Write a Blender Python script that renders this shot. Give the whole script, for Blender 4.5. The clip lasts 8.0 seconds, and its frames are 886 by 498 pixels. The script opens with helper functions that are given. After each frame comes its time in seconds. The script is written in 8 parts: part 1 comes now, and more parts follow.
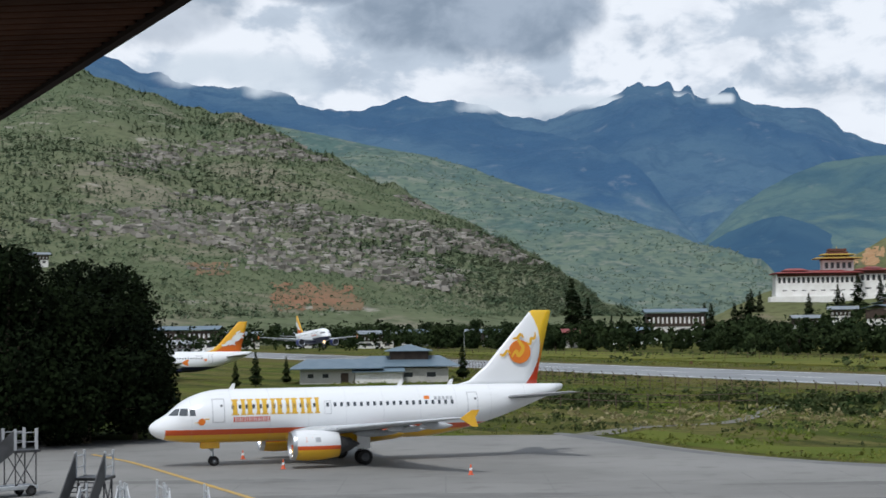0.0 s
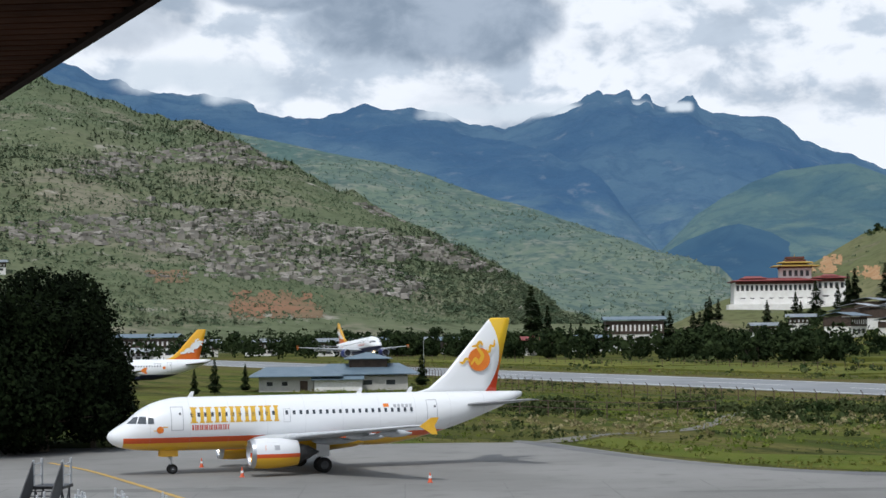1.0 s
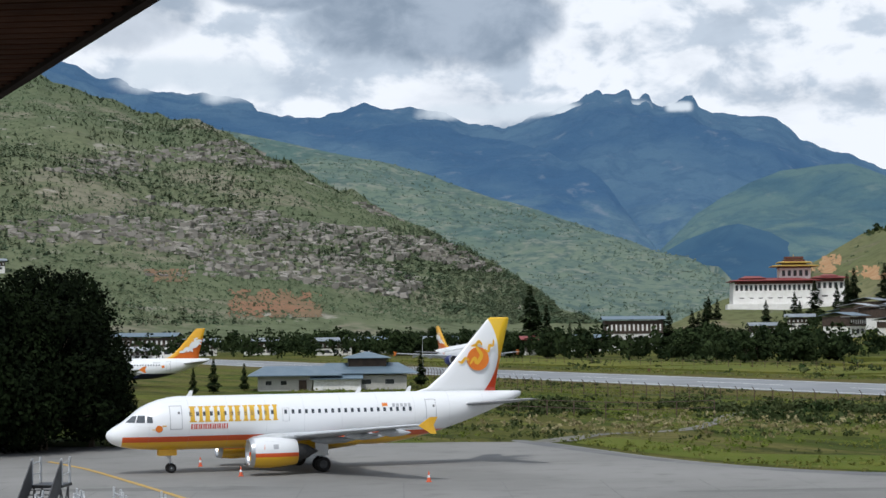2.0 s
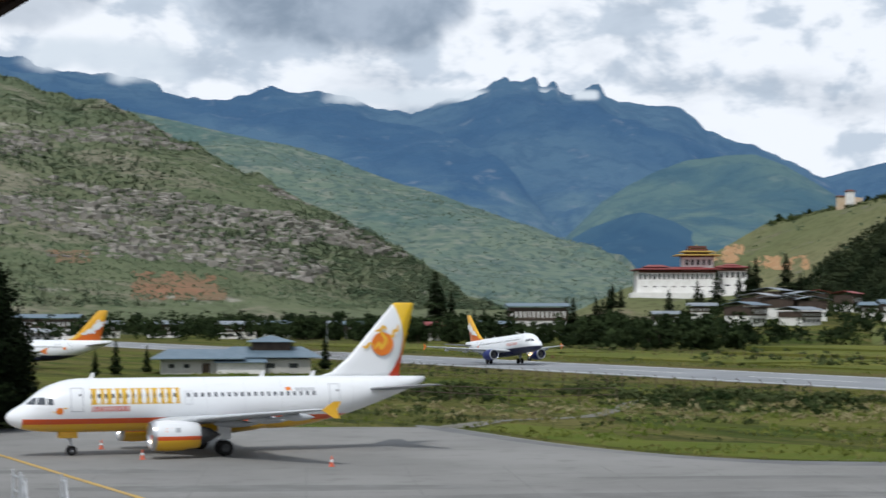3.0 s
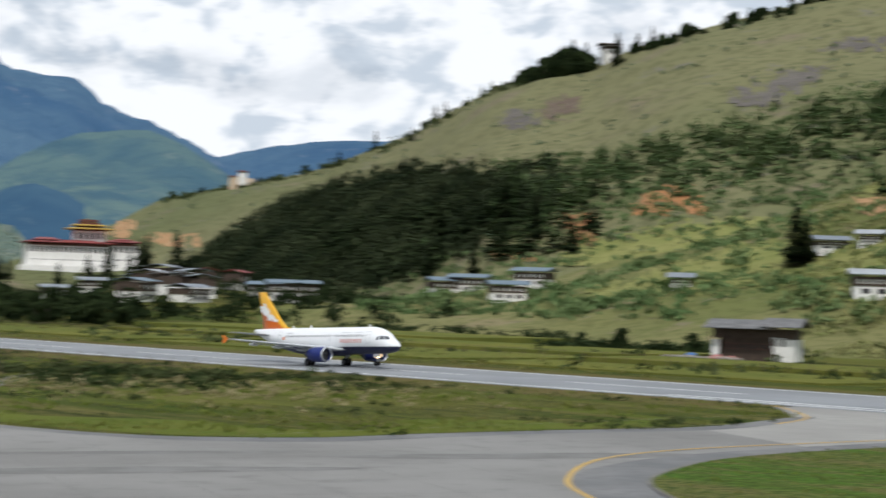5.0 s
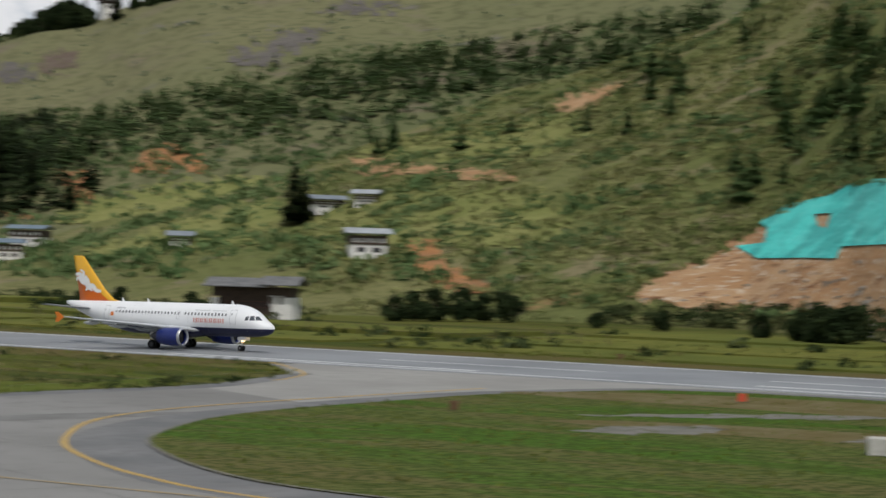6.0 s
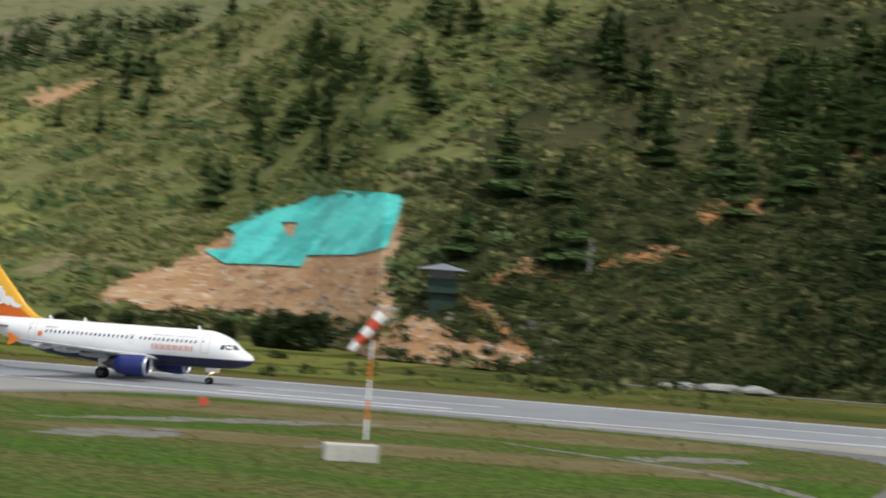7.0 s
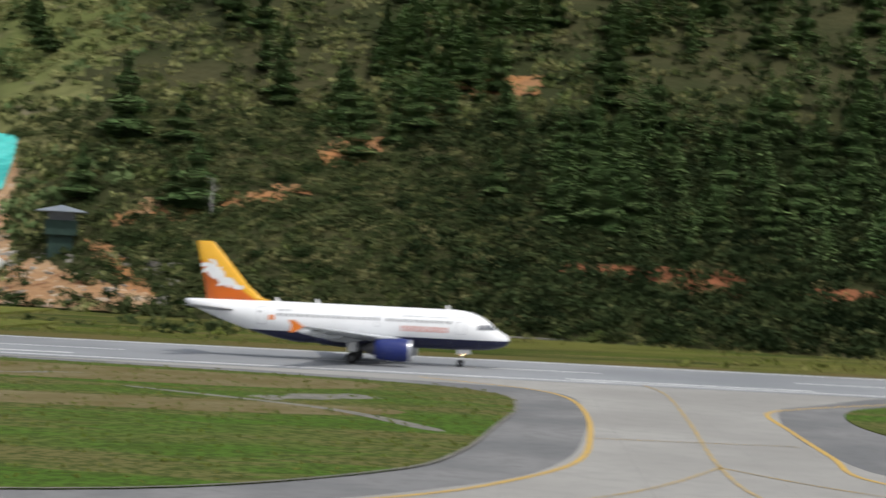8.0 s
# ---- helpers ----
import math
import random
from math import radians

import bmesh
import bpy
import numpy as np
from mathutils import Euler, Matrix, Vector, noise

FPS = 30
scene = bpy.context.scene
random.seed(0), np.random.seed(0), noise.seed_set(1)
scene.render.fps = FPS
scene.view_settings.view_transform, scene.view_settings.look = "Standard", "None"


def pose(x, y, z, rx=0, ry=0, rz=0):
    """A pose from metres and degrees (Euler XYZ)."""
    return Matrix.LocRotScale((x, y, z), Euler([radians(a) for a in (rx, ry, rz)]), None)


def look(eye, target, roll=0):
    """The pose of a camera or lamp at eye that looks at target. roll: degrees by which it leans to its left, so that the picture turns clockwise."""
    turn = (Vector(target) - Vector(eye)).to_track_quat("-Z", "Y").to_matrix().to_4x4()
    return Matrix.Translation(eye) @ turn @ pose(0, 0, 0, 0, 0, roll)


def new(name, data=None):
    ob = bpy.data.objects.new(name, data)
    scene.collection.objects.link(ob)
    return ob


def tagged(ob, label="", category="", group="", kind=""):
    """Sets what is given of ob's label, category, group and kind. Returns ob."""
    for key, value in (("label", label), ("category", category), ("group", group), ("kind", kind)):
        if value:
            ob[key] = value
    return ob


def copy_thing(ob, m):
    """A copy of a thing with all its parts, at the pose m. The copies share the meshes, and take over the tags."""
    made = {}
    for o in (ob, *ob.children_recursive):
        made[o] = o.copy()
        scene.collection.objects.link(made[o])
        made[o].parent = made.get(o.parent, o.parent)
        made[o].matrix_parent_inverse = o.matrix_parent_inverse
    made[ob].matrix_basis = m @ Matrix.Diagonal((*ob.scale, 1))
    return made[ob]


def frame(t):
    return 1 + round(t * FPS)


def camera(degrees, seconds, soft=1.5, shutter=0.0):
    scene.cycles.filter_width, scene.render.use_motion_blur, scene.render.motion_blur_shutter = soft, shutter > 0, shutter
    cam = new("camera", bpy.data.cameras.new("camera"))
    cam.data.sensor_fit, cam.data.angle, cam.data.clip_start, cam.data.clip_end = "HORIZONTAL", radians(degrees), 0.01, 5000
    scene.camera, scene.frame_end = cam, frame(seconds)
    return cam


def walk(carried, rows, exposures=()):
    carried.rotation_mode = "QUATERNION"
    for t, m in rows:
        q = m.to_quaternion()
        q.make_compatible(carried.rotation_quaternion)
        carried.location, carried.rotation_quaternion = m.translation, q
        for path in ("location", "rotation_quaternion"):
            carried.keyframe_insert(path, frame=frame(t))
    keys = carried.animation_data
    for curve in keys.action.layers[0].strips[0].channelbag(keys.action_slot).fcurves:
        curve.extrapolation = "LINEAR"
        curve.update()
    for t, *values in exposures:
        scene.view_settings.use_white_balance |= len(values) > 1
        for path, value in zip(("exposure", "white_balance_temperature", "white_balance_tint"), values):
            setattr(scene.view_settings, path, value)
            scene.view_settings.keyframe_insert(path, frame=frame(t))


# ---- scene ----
# World: x, y in metres on the apron's level, the viewing terrace's eye at x = y = 0.
EYE = Vector((0.0, 0.0, 10.875))
cam = camera(26.55, 8.0, soft=1.5, shutter=0.5)


def aim(yaw, pitch, roll):
    """The pose of the camera on the terrace, turned by these degrees."""
    y, p = radians(yaw), radians(pitch)
    way = Vector((-math.sin(y) * math.cos(p), math.cos(y) * math.cos(p), math.sin(p)))
    return look(EYE, EYE + way * 100, -roll)


PAN = [
    (0.0, 0.00, 2.24, 0.66), (0.5, -0.83, 2.49, 0.56), (1.0, -1.24, 2.46, 0.67), (2.5, -1.35, 2.42, 0.48),
    (3.0, -4.14, 1.98, -0.08), (3.5, -6.66, 2.01, -0.01), (4.0, -12.10, 2.62, -0.67), (4.5, -17.81, 2.03, -1.36),
    (4.7, -19.19, 1.60, -1.53), (5.8, -35.15, 1.22, -1.54), (6.0, -37.77, 0.70, -1.65), (6.1, -39.41, 0.93, -2.03),
    (6.2, -41.70, 1.25, -2.35), (6.3, -43.84, 1.95, -2.60), (6.5, -47.32, 2.48, -3.11), (7.0, -53.87, 1.57, -3.83),
    (7.5, -60.31, 0.97, -4.28), (8.0, -65.44, 0.37, -2.77)]
walk(cam, [(t, aim(a, b, c)) for t, a, b, c in PAN], [(0.0, -0.10, 5960, 10), (1.0, -0.02, 5980, 10), (3.0, -0.02, 6030, 10), (4.7, 0.10, 6150, 10), (5.8, -0.25, 6330, 11), (6.0, -0.34, 6350, 11), (6.5, -0.36, 6370, 11), (7.0, 0.08, 6390, 11), (8.0, 0.15, 6400, 12)])

# ---- light ----
SUN_WAY = Vector((-0.30, -0.80, 1.25)).normalized()
sun = new("sun", bpy.data.lights.new("sun", "SUN"))
sun.data.energy, sun.data.angle, sun.data.color = 2.3, radians(0.8), (1.0, 0.95, 0.87)
sun.matrix_world = look((0, 0, 300), Vector((0, 0, 300)) - SUN_WAY)


class Nodes:
    """Short ways to wire a node tree."""

    def __init__(self, tree):
        self.t = tree
        tree.nodes.clear()

    def add(self, kind, out=0, ins=None, operation="", blend=""):
        n = self.t.nodes.new(kind)
        if operation:
            n.operation = operation
        if blend:
            n.data_type, n.blend_type = "RGBA", blend
        if kind == "ShaderNodeMapRange":
            n.interpolation_type = "SMOOTHSTEP"
        for key, value in (ins or {}).items():
            self.link(value, n.inputs[key])
        return n.outputs[out] if out is not None else n

    def link(self, value, socket):
        if isinstance(value, bpy.types.NodeSocket):
            self.t.links.new(value, socket)
        else:
            socket.default_value = value

    def math(self, op, a, b=0.0, c=0.0):
        return self.add("ShaderNodeMath", ins={0: a, 1: b, 2: c}, operation=op)

    def step(self, x, lo, hi):
        """0 below lo, 1 above hi, smooth between."""
        return self.add("ShaderNodeMapRange", ins={0: x, 1: lo, 2: hi, 3: 0.0, 4: 1.0})

    def mix(self, f, a, b, blend="MIX"):
        n = self.add("ShaderNodeMix", out=None, blend=blend)
        self.link(f, n.inputs[0])
        for value, k in ((a, 6), (b, 7)):
            self.link(value if isinstance(value, bpy.types.NodeSocket) else (*value, 1.0), n.inputs[k])
        return n.outputs[2]

    def noise(self, scale, vec=None, detail=4.0, rough=0.55, distort=0.0):
        ins = {"Scale": scale, "Detail": detail, "Roughness": rough, "Distortion": distort}
        if vec is not None:
            ins["Vector"] = vec
        return self.add("ShaderNodeTexNoise", ins=ins)

    def turned(self, vec, degrees):
        return self.add("ShaderNodeMapping", ins={"Vector": vec, "Rotation": (0.0, 0.0, radians(degrees))})

    def scaled(self, vec, s, move=(0, 0, 0)):
        return self.add("ShaderNodeMapping", ins={"Vector": vec, "Scale": s, "Location": move})


def build_world():
    w = bpy.data.worlds.new("sky")
    scene.world = w
    w.use_nodes = True
    n = Nodes(w.node_tree)
    way = n.add("ShaderNodeTexCoord", out=0)
    sun_sky = n.add("ShaderNodeTexSky", out=None)
    sun_sky.sky_type, sun_sky.sun_disc, sun_sky.altitude = "NISHITA", False, 2200.0
    sun_sky.sun_elevation, sun_sky.sun_rotation = math.asin(SUN_WAY.z), math.atan2(SUN_WAY.x, SUN_WAY.y)
    sky = sun_sky.outputs[0]
    xyz = n.add("ShaderNodeSeparateXYZ", out=None, ins={0: way})
    up = n.math("MAXIMUM", xyz.outputs[2], 0.0)
    # cloud sheet seen in perspective
    k = n.math("DIVIDE", 1.0, n.math("ADD", up, 0.10))
    sheet = n.add("ShaderNodeCombineXYZ", ins={0: n.math("MULTIPLY", xyz.outputs[0], k), 1: n.math("MULTIPLY", xyz.outputs[1], k), 2: up})
    big = n.noise(1.1, n.scaled(sheet, (1, 1, 1), (3.1, 0.4, 0)), 7.0, 0.55, 0.3)
    fine = n.noise(9.0, n.scaled(way, (1.0, 1.0, 2.2)), 7.0, 0.55, 0.2)
    puff = n.noise(26.0, n.scaled(way, (1.0, 1.0, 1.5)), 8.0, 0.56, 0.25)
    az = n.math("ARCTAN2", xyz.outputs[0], xyz.outputs[1])
    wob = n.math("MULTIPLY", n.math("SUBTRACT", n.noise(16.0, way, 6.0), 0.5), 2.6)

    def bank(a, e, wa, we):
        """How deep a direction lies in a cloud bank with that middle and half size, in degrees."""
        u = n.math("DIVIDE", n.math("SUBTRACT", az, radians(a)), radians(wa))
        v = n.math("DIVIDE", n.math("SUBTRACT", xyz.outputs[2], math.sin(radians(e))), radians(we))
        r = n.math("ADD", n.math("MULTIPLY", u, u), n.math("MULTIPLY", v, v))
        return n.step(n.math("ADD", r, wob), 1.25, 0.55)

    grey = n.math("MAXIMUM", bank(1.3, 9.6, 3.9, 1.75), bank(-3.6, 10.5, 2.6, 0.8))
    grey = n.math("MAXIMUM", grey, n.math("MULTIPLY", bank(-9.0, 9.7, 3.2, 1.3), 0.6))
    grey = n.math("MAXIMUM", grey, n.math("MULTIPLY", n.step(fine, 0.51, 0.66), 0.40))
    lit = n.mix(n.step(n.math("ADD", n.math("MULTIPLY", puff, 0.55), n.math("MULTIPLY", n.noise(7.0, n.scaled(way, (1, 1, 2.4), (2, 5, 1)), 5.0), 0.45)), 0.44, 0.53), (0.62, 0.68, 0.74), (0.99, 0.995, 0.995))
    cloud = n.mix(grey, lit, n.mix(n.step(puff, 0.35, 0.65), (0.29, 0.35, 0.42), (0.46, 0.52, 0.59)))
    cover = n.math("MAXIMUM", n.step(big, 0.36, 0.52), n.step(xyz.outputs[2], 0.34, 0.24))
    sky_b = n.add("ShaderNodeBackground", ins={0: sky, 1: 0.10})
    cloud_b = n.add("ShaderNodeBackground", ins={0: cloud, 1: 0.96})
    mixed = n.add("ShaderNodeMixShader", ins={0: cover, 1: sky_b, 2: cloud_b})
    n.add("ShaderNodeOutputWorld", out=None, ins={0: mixed})


build_world()

# ---- materials ----
def material(name, paint, rough=0.8, metal=0.0, bump=0.0, bump_scale=4.0, coat=0.0, transmission=0.0, emission=None):
    """A material whose colour comes from paint(nodes, place), place in the thing's own metres."""
    m = bpy.data.materials.new(name)
    m.use_nodes = True
    n = Nodes(m.node_tree)
    place = n.add("ShaderNodeTexCoord", out=3)
    colour = paint(n, place)
    ins = {"Roughness": rough, "Metallic": metal, "Coat Weight": coat, "Transmission Weight": transmission, "Specular IOR Level": 0.04 if rough >= 0.84 else 0.5}
    bsdf = n.add("ShaderNodeBsdfPrincipled", out=None, ins=ins)
    n.link(colour if isinstance(colour, bpy.types.NodeSocket) else (*colour, 1.0), bsdf.inputs["Base Color"])
    if emission:
        n.link((*emission[0], 1.0), bsdf.inputs["Emission Color"])
        bsdf.inputs["Emission Strength"].default_value = emission[1]
    if bump:
        height = n.noise(bump_scale, place, 5.0)
        n.link(n.add("ShaderNodeBump", ins={"Height": height, "Strength": bump, "Distance": 0.4 / bump_scale}), bsdf.inputs["Normal"])
    n.add("ShaderNodeOutputMaterial", out=None, ins={0: bsdf.outputs[0]})
    return m


def mottled(a, b, scale, c=None, fine=8.0):
    """Paint that wanders between colours at two scales."""
    def paint(n, p):
        col = n.mix(n.step(n.noise(scale, p), 0.35, 0.65), a, b)
        col = n.mix(n.math("MULTIPLY", n.step(n.noise(scale * fine, p), 0.4, 0.7), 0.45), col, c or a)
        return col
    return paint


def varied(a, b, scale, spread=0.5):
    """As mottled, and each object a little different."""
    def paint(n, p):
        rnd = n.add("ShaderNodeObjectInfo", out=5)
        isl = n.add("ShaderNodeNewGeometry", out=8)
        col = n.mix(n.step(n.noise(scale, p), 0.3, 0.7), a, b)
        k = n.math("MULTIPLY_ADD", n.math("MULTIPLY", n.math("ADD", rnd, isl), 0.5), spread, 1.0 - spread * 0.5)
        return n.mix(1.0, col, n.add("ShaderNodeCombineXYZ", ins={0: k, 1: k, 2: k}), "MULTIPLY")
    return paint


def grass_paint(n, p):
    """Rough meadow: green and dry stretches drawn out along the runway, tussocks and weeds."""
    q = n.turned(p, -112.5)
    col = n.mix(n.step(n.noise(0.035, p, 5), 0.36, 0.62), (0.044, 0.066, 0.011), (0.084, 0.084, 0.022))
    col = n.mix(n.math("MULTIPLY", n.step(n.noise(0.11, n.scaled(q, (0.14, 1, 1)), 6, 0.6), 0.48, 0.60), 0.85), col, (0.135, 0.118, 0.042))
    col = n.mix(n.math("MULTIPLY", n.step(n.noise(0.16, n.scaled(q, (0.10, 1, 1), (11, 4, 0)), 6, 0.6), 0.52, 0.62), 0.8), col, (0.098, 0.122, 0.018))
    col = n.mix(n.math("MULTIPLY", n.step(n.noise(0.20, n.scaled(q, (0.22, 1, 1), (3, 31, 0)), 7, 0.65), 0.54, 0.62), 0.8), col, (0.030, 0.036, 0.012))
    col = n.mix(n.math("MULTIPLY", n.step(n.noise(0.8, n.scaled(q, (0.5, 1, 1)), 8, 0.68), 0.47, 0.60), 0.6), col, (0.040, 0.048, 0.013))
    return n.mix(n.math("MULTIPLY", n.step(n.noise(0.012, n.scaled(p, (1, 1, 1), (40, 3, 0)), 3), 0.52, 0.60), 0.5), col, (0.125, 0.128, 0.028))


def lawn_paint(n, p):
    """Mown grass: fresh green with worn olive and dry stretches."""
    q = n.turned(p, -112.5)
    col = n.mix(n.step(n.noise(0.06, n.scaled(q, (0.35, 1, 1)), 5), 0.42, 0.58), (0.066, 0.126, 0.018), (0.104, 0.120, 0.034))
    col = n.mix(n.math("MULTIPLY", n.step(n.noise(0.13, n.scaled(q, (0.25, 1, 1), (5, 2, 0)), 8, 0.65), 0.46, 0.59), 0.85), col, (0.132, 0.116, 0.046))
    col = n.mix(n.math("MULTIPLY", n.step(n.noise(0.4, n.scaled(q, (0.3, 1, 1), (1, 7, 0)), 8, 0.65), 0.52, 0.64), 0.7), col, (0.058, 0.078, 0.016))
    return n.mix(n.math("MULTIPLY", n.step(n.noise(1.3, p, 7, 0.68), 0.45, 0.58), 0.8), col, (0.034, 0.052, 0.011))


def concrete_paint(n, p):
    col = n.mix(n.step(n.noise(0.04, p, 5), 0.35, 0.65), (0.203, 0.199, 0.189), (0.258, 0.253, 0.241))
    col = n.mix(n.math("MULTIPLY", n.step(n.noise(0.35, p, 6), 0.5, 0.75), 0.5), col, (0.155, 0.152, 0.144))
    return n.mix(n.math("MULTIPLY", n.step(n.noise(6.0, p, 3), 0.5, 0.8), 0.3), col, (0.15, 0.15, 0.143))


def asphalt_paint(n, p):
    col = n.mix(n.step(n.noise(0.05, n.scaled(p, (1, 1, 1)), 5), 0.35, 0.65), (0.19, 0.20, 0.21), (0.25, 0.26, 0.27))
    return n.mix(n.math("MULTIPLY", n.step(n.noise(0.7, p, 6), 0.5, 0.75), 0.5), col, (0.16, 0.165, 0.17))


def slope_paint(green_a, green_b, bare, rock, orange, grain, bare_at=0.56, orange_at=0.66, low=60.0):
    """Hillside: scrub, bare earth, rock, and orange cuts on the lower slopes."""
    def paint(n, p):
        col = n.mix(n.step(n.noise(grain * 0.12, p, 5), 0.36, 0.62), green_a, green_b)
        col = n.mix(n.math("MULTIPLY", n.step(n.noise(grain * 0.5, p, 7, 0.65), bare_at, bare_at + 0.10), 0.8), col, bare)
        col = n.mix(n.math("MULTIPLY", n.step(n.noise(grain * 1.3, n.scaled(p, (1, 1, 2), (90, 9, 5)), 7, 0.65), 0.60, 0.68), 0.8), col, rock)
        z = n.add("ShaderNodeSeparateXYZ", out=2, ins={0: p})
        earth = n.math("ADD", n.noise(grain * 0.22, n.scaled(p, (1, 1, 1.6), (7, 70, 5)), 6, 0.6), n.math("MULTIPLY", n.step(z, low * 2.0, low * 0.4), 0.09))
        col = n.mix(n.step(earth, orange_at, orange_at + 0.05), col, orange)
        return n.mix(n.math("MULTIPLY", n.step(n.noise(grain * 5, p, 5), 0.45, 0.65), 0.45), col, (green_a[0] * 0.5, green_a[1] * 0.5, green_a[2] * 0.5))
    return paint


def far_paint(a, b, c, grain, fine=0.0, low=None):
    """Far slopes: woods and rock with relief shade painted as dark gully streaks; low gives (colour, height) of a paler
    tint below.
    """
    def paint(n, p):
        col = n.mix(n.step(n.noise(grain, p, 6), 0.38, 0.62), a, b)
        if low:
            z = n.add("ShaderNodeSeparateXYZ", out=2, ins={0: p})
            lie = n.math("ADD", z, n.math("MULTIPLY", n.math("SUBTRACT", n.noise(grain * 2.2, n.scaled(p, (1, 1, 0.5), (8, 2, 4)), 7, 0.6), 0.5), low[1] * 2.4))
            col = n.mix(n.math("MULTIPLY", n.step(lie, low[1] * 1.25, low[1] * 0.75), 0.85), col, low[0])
        # relief shade painted in as dark streaks, since the frontal sun leaves slopes flat
        gully_shade = n.math("ABSOLUTE", n.math("SUBTRACT", n.noise(grain * 2.0, n.scaled(p, (1, 1, 0.45), (3, 1, 2)), 7, 0.6, 0.4), 0.5))
        col = n.mix(n.math("MULTIPLY", n.step(gully_shade, 0.055, 0.0), 0.4), col, (a[0] * 0.45, a[1] * 0.5, a[2] * 0.6))
        col = n.mix(n.math("MULTIPLY", n.step(n.noise(grain * 5.0, n.scaled(p, (1, 1, 0.7)), 8, 0.66), 0.58, 0.70), 0.7), col, c)
        if fine:
            col = n.mix(n.math("MULTIPLY", n.step(n.noise(fine, p, 6, 0.65), 0.52, 0.64), 0.6), col, c)
            col = n.mix(n.math("MULTIPLY", n.step(n.noise(fine * 2.5, n.scaled(p, (1, 1, 1), (5, 9, 2)), 5, 0.6), 0.50, 0.60), 0.7), col, (a[0] * 0.5, a[1] * 0.5, a[2] * 0.5))
        return col
    return paint


